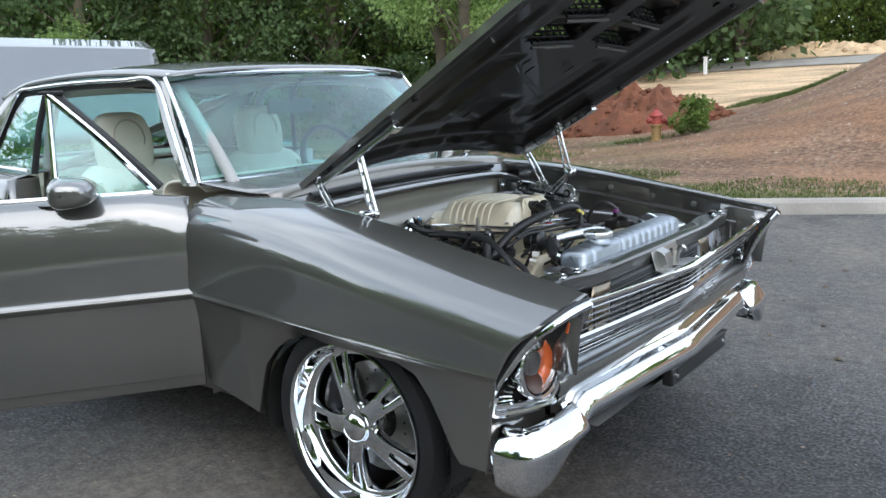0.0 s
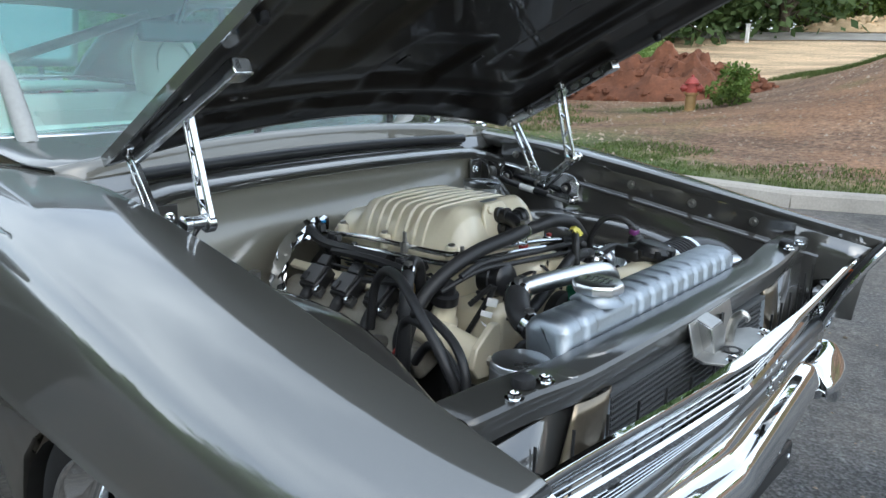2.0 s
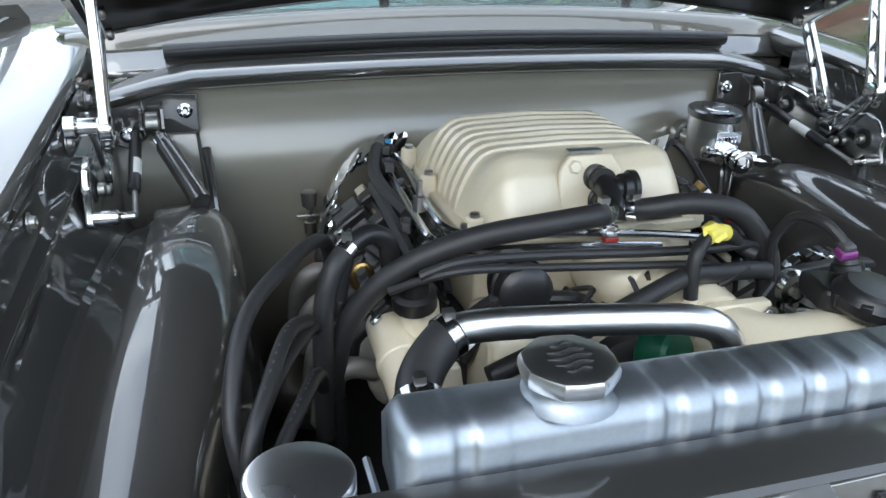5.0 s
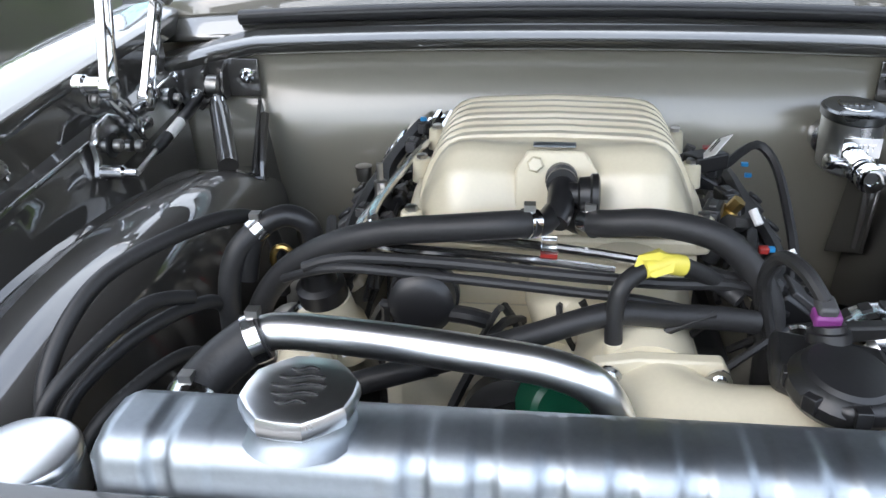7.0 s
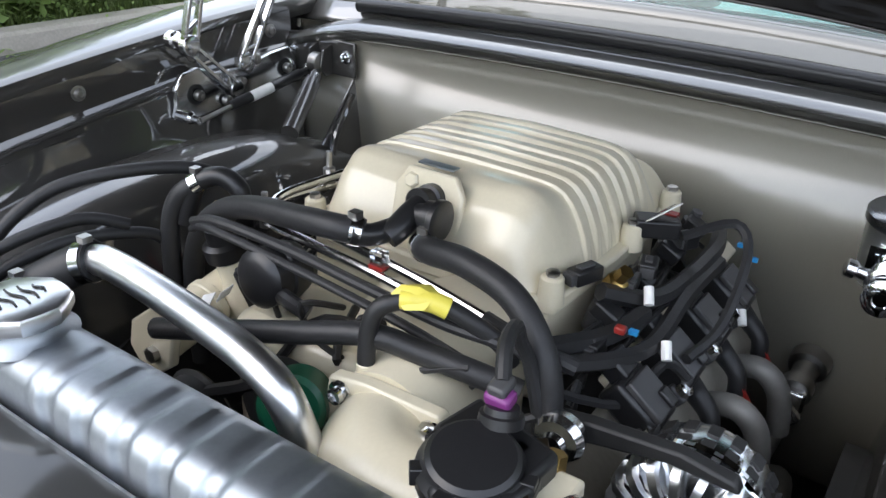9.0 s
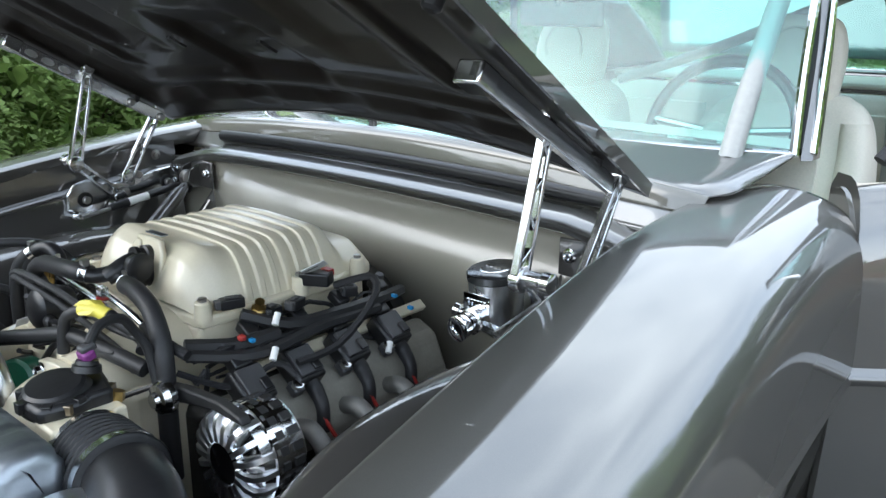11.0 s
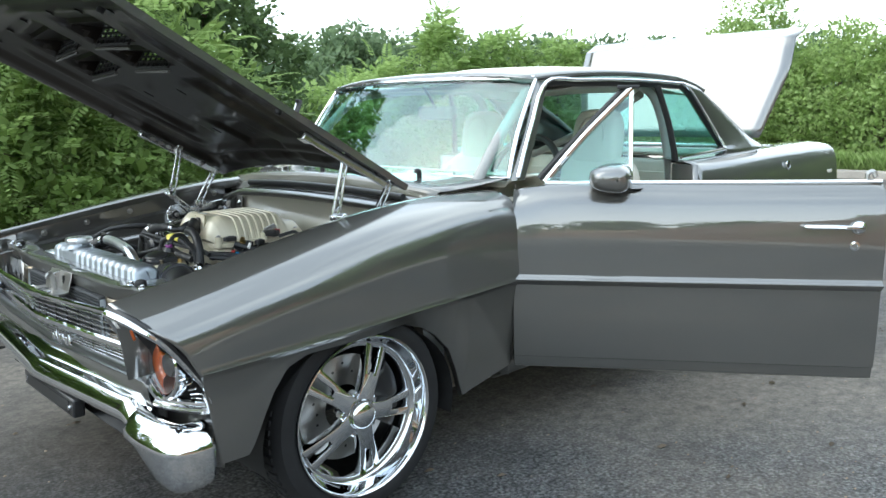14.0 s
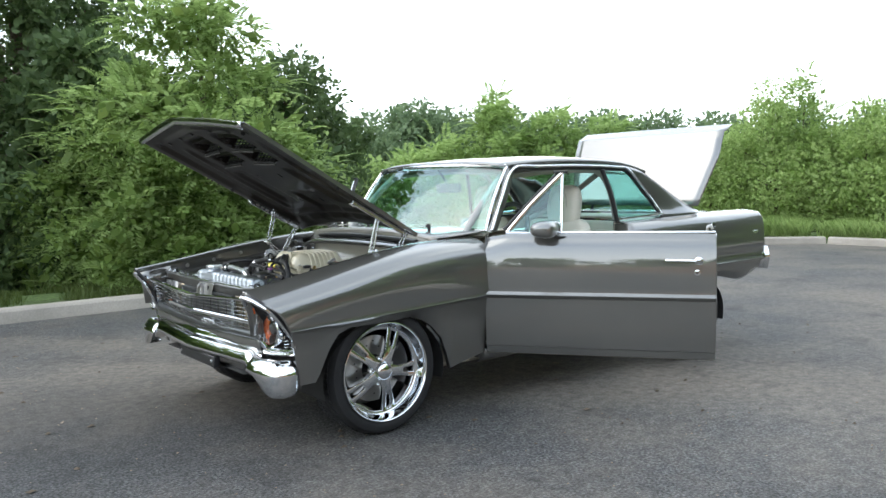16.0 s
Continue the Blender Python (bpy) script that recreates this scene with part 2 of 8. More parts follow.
def asphalt_mat():
    """Worn asphalt: stones in dark binder, dusty pale patches, oil-dark stains."""
    m = bpy.data.materials.new("asphalt")
    m.use_nodes = True
    n, l = m.node_tree.nodes, m.node_tree.links
    b = n["Principled BSDF"]
    tc = n.new("ShaderNodeTexCoord")
    vor = n.new("ShaderNodeTexVoronoi")
    vor.inputs["Scale"].default_value = 120
    grit, patch, stain = (n.new("ShaderNodeTexNoise") for _ in range(3))
    for q, sc, de in ((grit, 75, 6), (patch, 0.38, 8), (stain, 1.7, 7)):
        q.inputs["Scale"].default_value, q.inputs["Detail"].default_value = sc, de
        q.inputs["Roughness"].default_value = 0.62
    for q in (vor, grit, patch, stain):
        l.new(tc.outputs["Object"], q.inputs["Vector"])
    stones = n.new("ShaderNodeValToRGB")
    stones.color_ramp.elements[0].color, stones.color_ramp.elements[1].color = (0.008, 0.008, 0.008, 1), (0.100, 0.096, 0.090, 1)
    stones.color_ramp.elements[0].position, stones.color_ramp.elements[1].position = 0.40, 0.64
    l.new(grit.outputs["Fac"], stones.inputs["Fac"])
    cell = n.new("ShaderNodeMix")
    cell.data_type, cell.blend_type = "RGBA", "OVERLAY"
    cell.inputs[0].default_value = 0.65
    l.new(stones.outputs["Color"], cell.inputs[6])
    l.new(vor.outputs["Color"], cell.inputs[7])
    hue = n.new("ShaderNodeHueSaturation")
    hue.inputs["Saturation"].default_value = 0.12
    l.new(cell.outputs[2], hue.inputs["Color"])
    pr = n.new("ShaderNodeMapRange")
    pr.inputs["From Min"].default_value, pr.inputs["From Max"].default_value = 0.42, 0.62
    l.new(patch.outputs["Fac"], pr.inputs["Value"])
    dust = n.new("ShaderNodeMix")
    dust.data_type = "RGBA"
    dm = n.new("ShaderNodeMath")
    dm.operation = "MULTIPLY"
    dm.inputs[1].default_value = 0.8
    l.new(pr.outputs["Result"], dm.inputs[0])
    l.new(dm.outputs[0], dust.inputs[0])
    l.new(hue.outputs["Color"], dust.inputs[6])
    dust.inputs[7].default_value = (0.15, 0.128, 0.104, 1)
    sr = n.new("ShaderNodeMapRange")
    sr.inputs["From Min"].default_value, sr.inputs["From Max"].default_value = 0.28, 0.46
    sr.inputs["To Min"].default_value = 0.38
    l.new(stain.outputs["Fac"], sr.inputs["Value"])
    out = n.new("ShaderNodeMix")
    out.data_type, out.blend_type = "RGBA", "MULTIPLY"
    out.inputs[0].default_value = 1.0
    l.new(dust.outputs[2], out.inputs[6])
    l.new(sr.outputs["Result"], out.inputs[7])
    mott = n.new("ShaderNodeTexNoise")
    mott.inputs["Scale"].default_value, mott.inputs["Detail"].default_value, mott.inputs["Roughness"].default_value = 17, 8, 0.8
    l.new(tc.outputs["Object"], mott.inputs["Vector"])
    mr = n.new("ShaderNodeMapRange")
    mr.inputs["From Min"].default_value, mr.inputs["From Max"].default_value = 0.36, 0.64
    mr.inputs["To Min"].default_value, mr.inputs["To Max"].default_value = 0.5, 1.4
    l.new(mott.outputs["Fac"], mr.inputs["Value"])
    worn = n.new("ShaderNodeMix")
    worn.data_type, worn.blend_type = "RGBA", "MULTIPLY"
    worn.inputs[0].default_value = 1.0
    l.new(out.outputs[2], worn.inputs[6])
    l.new(mr.outputs["Result"], worn.inputs[7])
    last = worn.outputs[2]
    # soft round patches: darker before the car, paler beside it to lift its shade
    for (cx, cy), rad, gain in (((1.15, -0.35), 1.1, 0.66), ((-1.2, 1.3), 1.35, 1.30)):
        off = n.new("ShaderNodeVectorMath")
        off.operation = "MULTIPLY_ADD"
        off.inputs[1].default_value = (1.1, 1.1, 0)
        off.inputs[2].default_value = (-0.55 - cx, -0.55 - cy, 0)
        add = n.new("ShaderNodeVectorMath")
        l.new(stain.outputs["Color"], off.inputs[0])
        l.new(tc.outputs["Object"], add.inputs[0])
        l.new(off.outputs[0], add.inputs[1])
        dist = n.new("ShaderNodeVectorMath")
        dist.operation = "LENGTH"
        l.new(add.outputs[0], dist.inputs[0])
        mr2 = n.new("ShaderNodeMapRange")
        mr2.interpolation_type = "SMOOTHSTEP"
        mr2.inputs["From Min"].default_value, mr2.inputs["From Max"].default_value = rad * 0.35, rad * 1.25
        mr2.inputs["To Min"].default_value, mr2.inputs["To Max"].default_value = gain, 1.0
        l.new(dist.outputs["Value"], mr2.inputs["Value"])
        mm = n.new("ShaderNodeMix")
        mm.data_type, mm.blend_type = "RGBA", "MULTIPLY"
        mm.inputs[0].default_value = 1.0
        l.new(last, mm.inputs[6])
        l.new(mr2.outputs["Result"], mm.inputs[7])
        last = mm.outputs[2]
    l.new(last, b.inputs["Base Color"])
    b.inputs["Roughness"].default_value = 0.78
    bp = n.new("ShaderNodeBump")
    bp.inputs["Strength"].default_value, bp.inputs["Distance"].default_value = 0.8, 0.002
    l.new(grit.outputs["Fac"], bp.inputs["Height"])
    l.new(bp.outputs["Normal"], b.inputs["Normal"])
    return m


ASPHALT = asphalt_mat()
CONCRETE = mat("concrete", (0.33, 0.30, 0.26), 0.85, var=0.2, scale=1.5, fine=60, bump=0.4, fine_var=0.12)
BARK = mat("bark", (0.11, 0.085, 0.06), 0.9, var=0.3, scale=6, fine=40, bump=0.8)
CLAY = mat("clay_soil", (0.165, 0.062, 0.032), 0.95, var=0.35, scale=2, fine=18, bump=0.9, fine_var=0.2)
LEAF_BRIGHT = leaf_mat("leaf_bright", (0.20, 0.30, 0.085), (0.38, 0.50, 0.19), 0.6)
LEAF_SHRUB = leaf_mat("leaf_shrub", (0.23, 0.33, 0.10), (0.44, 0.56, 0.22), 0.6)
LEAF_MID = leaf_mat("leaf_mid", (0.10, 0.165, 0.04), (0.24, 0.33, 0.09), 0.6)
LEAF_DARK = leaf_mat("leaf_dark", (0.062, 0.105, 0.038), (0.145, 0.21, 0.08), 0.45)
# far leaves paler and bluer: haze mixed into the green
LEAF_FAR_HAZED = leaf_mat("leaf_far_hazed", (0.11, 0.17, 0.085), (0.19, 0.26, 0.13), 0.4)
GRASS = leaf_mat("grass_blades", (0.055, 0.085, 0.018), (0.13, 0.17, 0.05))


# ---- geometry helpers ----
class Geo:
    """Collects vertices and faces of one mesh."""

    def __init__(self):
        self.v, self.f = [], []

    def add(self, verts, faces):
        o = len(self.v)
        self.v.extend(tuple(map(float, p)) for p in verts)
        self.f.extend(tuple(i + o for i in f) for f in faces)
        return self

    def grid(self, P, cu=False, cv=False):
        P = np.asarray(P, float)
        n, m = P.shape[:2]
        faces = []
        for i in range(n if cu else n - 1):
            for j in range(m if cv else m - 1):
                a, b = (i + 1) % n, (j + 1) % m
                faces.append((i * m + j, a * m + j, a * m + b, i * m + b))
        return self.add(P.reshape(-1, 3), faces)

    def box(self, c, s, m=None, taper=1.0):
        hx, hy, hz = s[0] / 2, s[1] / 2, s[2] / 2
        vs = []
        for z in (-hz, hz):
            k = taper if z > 0 else 1.0
            vs += [(-hx * k, -hy * k, z), (hx * k, -hy * k, z), (hx * k, hy * k, z), (-hx * k, hy * k, z)]
        if m is not None:
            vs = [m @ Vector(p) for p in vs]
        vs = [(p[0] + c[0], p[1] + c[1], p[2] + c[2]) for p in vs]
        return self.add(vs, [(3, 2, 1, 0), (4, 5, 6, 7), (0, 1, 5, 4), (1, 2, 6, 5), (2, 3, 7, 6), (3, 0, 4, 7)])

    def ring(self, c, axis, r, n):
        a = Vector(axis).normalized()
        u = a.orthogonal().normalized()
        w = a.cross(u)
        return [tuple(Vector(c) + (u * math.cos(t) + w * math.sin(t)) * r) for t in (2 * math.pi * k / n for k in range(n))]

    def rev(self, c, axis, prof, n=24, cap0=True, cap1=True):
        """Turned shape: profile of (along the axis, radius)."""
        c, a = Vector(c), Vector(axis).normalized()
        rows = [self.ring(c + a * d, a, max(r, 1e-4), n) for d, r in prof]
        o = len(self.v)
        self.grid(rows, cv=True)
        if cap0:
            self.f.append(tuple(o + k for k in range(n)))
        if cap1:
            e = o + (len(rows) - 1) * n
            self.f.append(tuple(e + k for k in reversed(range(n))))
        return self

    def cyl(self, p0, p1, r0, r1=None, n=16):
        d = Vector(p1) - Vector(p0)
        return self.rev(p0, d, [(0, r0), (d.length, r0 if r1 is None else r1)], n)

    def tube(self, path, r, n=10, caps=True, steps=6):
        """A pipe along a smooth curve through the points of path; r may vary from point to point."""
        pts = smooth_path(path, steps)
        rs = np.interp(np.linspace(0, 1, len(pts)), np.linspace(0, 1, len(r)), r) if hasattr(r, "__len__") else [r] * len(pts)
        up = None
        rows = []
        for i, p in enumerate(pts):
            d = (pts[min(i + 1, len(pts) - 1)] - pts[max(i - 1, 0)]).normalized()
            up = d.orthogonal().normalized() if up is None else (up - d * up.dot(d)).normalized()
            w = d.cross(up)
            rows.append([tuple(p + (up * math.cos(t) + w * math.sin(t)) * rs[i]) for t in (2 * math.pi * k / n for k in range(n))])
        o = len(self.v)
        self.grid(rows, cv=True)
        if caps:
            self.f.append(tuple(o + k for k in range(n)))
            self.f.append(tuple(o + (len(rows) - 1) * n + k for k in reversed(range(n))))
        return self

    def prism(self, outline, lo, hi):
        """A flat outline of 3D points swept from offset lo to offset hi."""
        n = len(outline)
        lo, hi = Vector(lo), Vector(hi)
        vs = [tuple(Vector(p) + lo) for p in outline] + [tuple(Vector(p) + hi) for p in outline]
        return self.add(vs, [tuple(reversed(range(n))), tuple(range(n, 2 * n))] + [(k, (k + 1) % n, n + (k + 1) % n, n + k) for k in range(n)])

    def mirrored(self):
        g = Geo()
        g.v = [(x, -y, z) for x, y, z in self.v]
        g.f = [tuple(reversed(f)) for f in self.f]
        return g

    def moved(self, m):
        g = Geo()
        g.v = [tuple(m @ Vector(p)) for p in self.v]
        g.f = list(self.f)
        return g


def smooth_path(path, steps=6):
    P = [Vector(p) for p in path]
    if len(P) < 3:
        return P
    out = []
    for i in range(len(P) - 1):
        a, b, c, d = P[max(i - 1, 0)], P[i], P[i + 1], P[min(i + 2, len(P) - 1)]
        for k in range(steps):
            t = k / steps
            out.append(0.5 * ((2 * b) + (c - a) * t + (2 * a - 5 * b + 4 * c - d) * t * t + (3 * b - a - 3 * c + d) * t ** 3))
    return out + [P[-1]]


def cat(xs, ys, x):
    """Smooth interpolation through the points (xs, ys)."""
    xs, ys, x = np.asarray(xs, float), np.asarray(ys, float), np.asarray(x, float)
    m = np.gradient(ys, xs)
    i = np.clip(np.searchsorted(xs, x) - 1, 0, len(xs) - 2)
    h = xs[i + 1] - xs[i]
    t = np.clip((x - xs[i]) / h, 0, 1)
    return (2 * t**3 - 3 * t**2 + 1) * ys[i] + (t**3 - 2 * t**2 + t) * h * m[i] + (3 * t**2 - 2 * t**3) * ys[i + 1] + (t**3 - t**2) * h * m[i + 1]


def dense(rows, k, axis):
    """More points along one axis of a grid, on smooth curves."""
    P = np.asarray(rows, float)
    n = P.shape[axis]
    x = np.linspace(0, n - 1, (n - 1) * k + 1)
    return np.stack([np.apply_along_axis(lambda a: cat(np.arange(n), a, x), axis, P[..., c]) for c in range(3)], -1)


def part(name, geo, material, parent=None, label="", sharp=35, bevel=0.0, solid=0.0, offset=-1.0, subsurf=0):
    """One mesh object, under a thing or under a part."""
    me = bpy.data.meshes.new(name)
    me.from_pydata(geo.v, [], geo.f)
    me.update()
    if sharp:
        me.shade_smooth()
        me.set_sharp_from_angle(angle=radians(sharp))
    me.materials.append(material)
    ob = new(name, me)
    if parent is not None:
        ob.parent = parent
    if label:
        ob["label"] = label
    if solid:
        s = ob.modifiers.new("thickness", "SOLIDIFY")
        s.thickness, s.offset = solid, offset
    if bevel:
        b = ob.modifiers.new("edges", "BEVEL")
        b.width, b.segments, b.limit_method, b.angle_limit = bevel, 2, "ANGLE", radians(40)
    if subsurf:
        s = ob.modifiers.new("smooth", "SUBSURF")
        s.levels = s.render_levels = subsurf
    return ob


def thing(name, at, label, category, group="", kind=""):
    e = new(name)
    e.location = at
    e.empty_display_size = 0.2
    return tagged(e, label, category, group, kind)


# ---- ground, lot, kerbs ----
def lot_edge(x):
    """The north edge of the asphalt, which swings outward towards the front of the lot."""
    return float(np.interp(x, [-.8, .3, 1.6, 8], [5.15, 5.62, 6.2, 6.5]))


def rise(x, y):
    """Height of the soil round the lot."""
    z = 0.10
    if y > 5.2:
        z += 0.012 * (y - 5.2) + 0.12 * min(max(0.0, y - 14.2), 13.0)
        z += 4.2 * math.exp(-(((x - 4.0) / 5.0) ** 2) - (((y - 15.0) / (6.0 if y < 15.0 else 3.0)) ** 2)) * min(1.0, max(0.0, (y - lot_edge(x) - .3) / 3.5)) ** 1.5
        z += 0.05 * noise.noise(Vector((x * 0.6, y * 0.6, 0.3))) * min(1.0, (y - 5.2) / 2)
    if y < -4.6:
        z -= max(0.0, -5.6 - y) * 0.16
    if x < -12.8:
        z += 0.0
    return z


def build_ground():
    xs = np.concatenate([np.linspace(-600, -60, 10), np.linspace(-55, -14, 22), np.linspace(-12.95, 14, 70), np.linspace(16, 40, 10), np.linspace(60, 600, 9)])
    ys = np.concatenate([np.linspace(-600, -60, 10), np.linspace(-50, -7, 20), np.linspace(-6, -4.56, 5), [-4.3], np.linspace(-3, 4, 5), [5.0], np.linspace(5.26, 26, 62), np.linspace(28, 60, 12), np.linspace(80, 600, 9)])
    P = np.zeros((len(xs), len(ys), 3))
    for i, x in enumerate(xs):
        for j, y in enumerate(ys):
            inside = -12.6 < x < 41 and -4.4 < y < lot_edge(x) + .16
            far = max(abs(x), abs(y))
            z = -0.06 if inside else rise(x, y)
            if far > 60:
                z = max(-6.0, min(z, 2.5))
            P[i, j] = (x, y, z)
    m = bpy.data.materials.new("soil_and_grass")
    m.use_nodes = True
    n, l = m.node_tree.nodes, m.node_tree.links
    b = n["Principled BSDF"]
    b.inputs["Roughness"].default_value = 0.95
    tc = n.new("ShaderNodeTexCoord")
    n1, n2, n3 = (n.new("ShaderNodeTexNoise") for _ in range(3))
    for q, s, d in ((n1, 0.35, 5), (n2, 14.0, 6), (n3, 0.7, 7)):
        q.inputs["Scale"].default_value, q.inputs["Detail"].default_value = s, d
        l.new(tc.outputs["Object"], q.inputs["Vector"])
    soil = n.new("ShaderNodeValToRGB")
    soil.color_ramp.elements[0].color, soil.color_ramp.elements[1].color = (0.105, 0.055, 0.032, 1), (0.27, 0.165, 0.10, 1)
    soil.color_ramp.elements[0].position, soil.color_ramp.elements[1].position = 0.3, 0.7
    l.new(n2.outputs["Fac"], soil.inputs["Fac"])
    clay = n.new("ShaderNodeMix")
    clay.data_type = "RGBA"
    clay.inputs[7].default_value = (0.215, 0.115, 0.062, 1)
    cr = n.new("ShaderNodeMapRange")
    cr.inputs["From Min"].default_value, cr.inputs["From Max"].default_value = 0.48, 0.62
    l.new(n3.outputs["Fac"], cr.inputs["Value"])
    l.new(cr.outputs["Result"], clay.inputs[0])
    l.new(soil.outputs["Color"], clay.inputs[6])
    grass = n.new("ShaderNodeValToRGB")
    grass.color_ramp.elements[0].color, grass.color_ramp.elements[1].color = (0.035, 0.06, 0.015, 1), (0.10, 0.15, 0.04, 1)
    l.new(n2.outputs["Fac"], grass.inputs["Fac"])
    sep = n.new("ShaderNodeSeparateXYZ")
    l.new(tc.outputs["Object"], sep.inputs["Vector"])
    # bare soil beyond a verge on the open side of the lot, grass elsewhere
    y1 = n.new("ShaderNodeMapRange")
    y1.inputs["From Min"].default_value, y1.inputs["From Max"].default_value = 6.6, 7.6
    xs_ = n.new("ShaderNodeMapRange")
    xs_.inputs["From Min"].default_value, xs_.inputs["From Max"].default_value = -4.5, -1.5
    xs_.inputs["To Min"].default_value, xs_.inputs["To Max"].default_value = -0.4, 1.2
    l.new(sep.outputs["X"], xs_.inputs["Value"])
    ya = n.new("ShaderNodeMath")
    l.new(sep.outputs["Y"], ya.inputs[0])
    l.new(xs_.outputs["Result"], ya.inputs[1])
    l.new(ya.outputs[0], y1.inputs["Value"])
    patch = n.new("ShaderNodeMapRange")
    patch.inputs["From Min"].default_value, patch.inputs["From Max"].default_value = 0.74, 0.56
    l.new(n1.outputs["Fac"], patch.inputs["Value"])
    mulp = n.new("ShaderNodeMath")
    mulp.operation = "MULTIPLY"
    l.new(y1.outputs["Result"], mulp.inputs[0])
    l.new(patch.outputs["Result"], mulp.inputs[1])
    x1 = n.new("ShaderNodeMapRange")
    x1.inputs["From Min"].default_value, x1.inputs["From Max"].default_value = -13.0, -9.0
    l.new(sep.outputs["X"], x1.inputs["Value"])
    mulx = n.new("ShaderNodeMath")
    mulx.operation = "MULTIPLY"
    l.new(mulp.outputs[0], mulx.inputs[0])
    l.new(x1.outputs["Result"], mulx.inputs[1])
    mix = n.new("ShaderNodeMix")
    mix.data_type = "RGBA"
    l.new(mulx.outputs[0], mix.inputs[0])
    l.new(grass.outputs["Color"], mix.inputs[6])
    l.new(clay.outputs[2], mix.inputs[7])
    # paler sandy clearing further off
    y2 = n.new("ShaderNodeMapRange")
    y2.inputs["From Min"].default_value, y2.inputs["From Max"].default_value = 14.5, 17.0
    l.new(sep.outputs["Y"], y2.inputs["Value"])
    mix2 = n.new("ShaderNodeMix")
    mix2.data_type = "RGBA"
    m2 = n.new("ShaderNodeMath")
    m2.operation = "MULTIPLY"
    l.new(y2.outputs["Result"], m2.inputs[0])
    l.new(mulx.outputs[0], m2.inputs[1])
    l.new(m2.outputs[0], mix2.inputs[0])
    l.new(mix.outputs[2], mix2.inputs[6])
    mix2.inputs[7].default_value = (0.62, 0.44, 0.27, 1)
    pebble = n.new("ShaderNodeTexNoise")
    pebble.inputs["Scale"].default_value, pebble.inputs["Detail"].default_value, pebble.inputs["Roughness"].default_value = 22, 9, 0.8
    streak_map, streak = n.new("ShaderNodeMapping"), n.new("ShaderNodeTexNoise")
    streak_map.inputs["Scale"].default_value = (0.5, 2.2, 1.0)
    streak_map.inputs["Rotation"].default_value = (0, 0, 0.25)
    streak.inputs["Scale"].default_value, streak.inputs["Detail"].default_value = 0.9, 6
    l.new(tc.outputs["Object"], pebble.inputs["Vector"])
    l.new(tc.outputs["Object"], streak_map.inputs["Vector"])
    l.new(streak_map.outputs["Vector"], streak.inputs["Vector"])
    shade = mix2.outputs[2]
    for src, lo, hi, a, c in ((pebble, .38, .62, .55, 1.5), (streak, .36, .60, .68, 1.12)):
        pm_ = n.new("ShaderNodeMapRange")
        pm_.inputs["From Min"].default_value, pm_.inputs["From Max"].default_value = lo, hi
        pm_.inputs["To Min"].default_value, pm_.inputs["To Max"].default_value = a, c
        l.new(src.outputs["Fac"], pm_.inputs["Value"])
        px_ = n.new("ShaderNodeMix")
        px_.data_type, px_.blend_type = "RGBA", "MULTIPLY"
        px_.inputs[0].default_value = 1.0
        l.new(shade, px_.inputs[6])
        l.new(pm_.outputs["Result"], px_.inputs[7])
        shade = px_.outputs[2]
    l.new(shade, b.inputs["Base Color"])
    bp = n.new("ShaderNodeBump")
    bp.inputs["Strength"].default_value, bp.inputs["Distance"].default_value = 0.8, 0.05
    l.new(n2.outputs["Fac"], bp.inputs["Height"])
    l.new(bp.outputs["Normal"], b.inputs["Normal"])
    tagged(part("ground", Geo().grid(P), m, sharp=60), "reddish bare soil with patchy grass round the lot", "ground", kind="structure")


def build_lot():
    xs = np.concatenate([np.linspace(-12.7, -6, 10), np.linspace(-5.4, 6, 30), np.linspace(8, 40, 10)])
    ys = np.linspace(-4.45, 5.15, 26)
    P = [[(x, y * (lot_edge(x) / 5.15 if y > 3.5 else 1.0), 0.012 * noise.noise(Vector((x * 0.35, y * 0.35, 0))) if abs(x) > 5.5 or abs(y) > 3.5 else 0.0) for y in ys] for x in xs]
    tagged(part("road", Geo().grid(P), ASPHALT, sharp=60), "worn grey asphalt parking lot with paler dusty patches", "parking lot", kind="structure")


def kerb_run(name, pts, length=3.0):
    """Rolled concrete kerb along a line, cast in lengths with open joints."""
    root = thing(name, (0, 0, 0), "pale weathered concrete kerb beside the asphalt", "kerb", kind="structure")
    for (x0, y0), (x1, y1) in zip(pts, pts[1:]):
        d = Vector((x1 - x0, y1 - y0, 0))
        k = max(1, round(d.length / length))
        u, w = d.normalized(), Vector((-d.y, d.x, 0)).normalized()
        prof = [(0.0, -0.03), (0.0, 0.0), (0.015, 0.05), (0.03, 0.105), (0.055, 0.128), (0.10, 0.134), (0.19, 0.132), (0.20, 0.12), (0.20, -0.03)]
        for i in range(k):
            a = Vector((x0, y0, 0)) + d * (i / k) + u * 0.006
            b = Vector((x0, y0, 0)) + d * ((i + 1) / k) - u * 0.006
            j = random.uniform(-0.006, 0.006)
            g = Geo().grid([[tuple(q + w * (p + j) + Vector((0, 0, h))) for p, h in prof] for q in (a, b)])
            n = len(prof)
            g.f += [tuple(range(n)), tuple(reversed(range(n, 2 * n)))]
            part("kerb_stone", g, CONCRETE, root, sharp=25)


build_ground()
build_lot()
kerb_run("kerb_north", [(-12.6, 5.15), (-.8, 5.15), (.3, 5.62), (1.6, 6.2), (8.0, 6.5), (14.0, 6.5)])
kerb_run("kerb_west", [(-11.6, -4.3), (-12.7, -3.2), (-12.7, 5.1)])
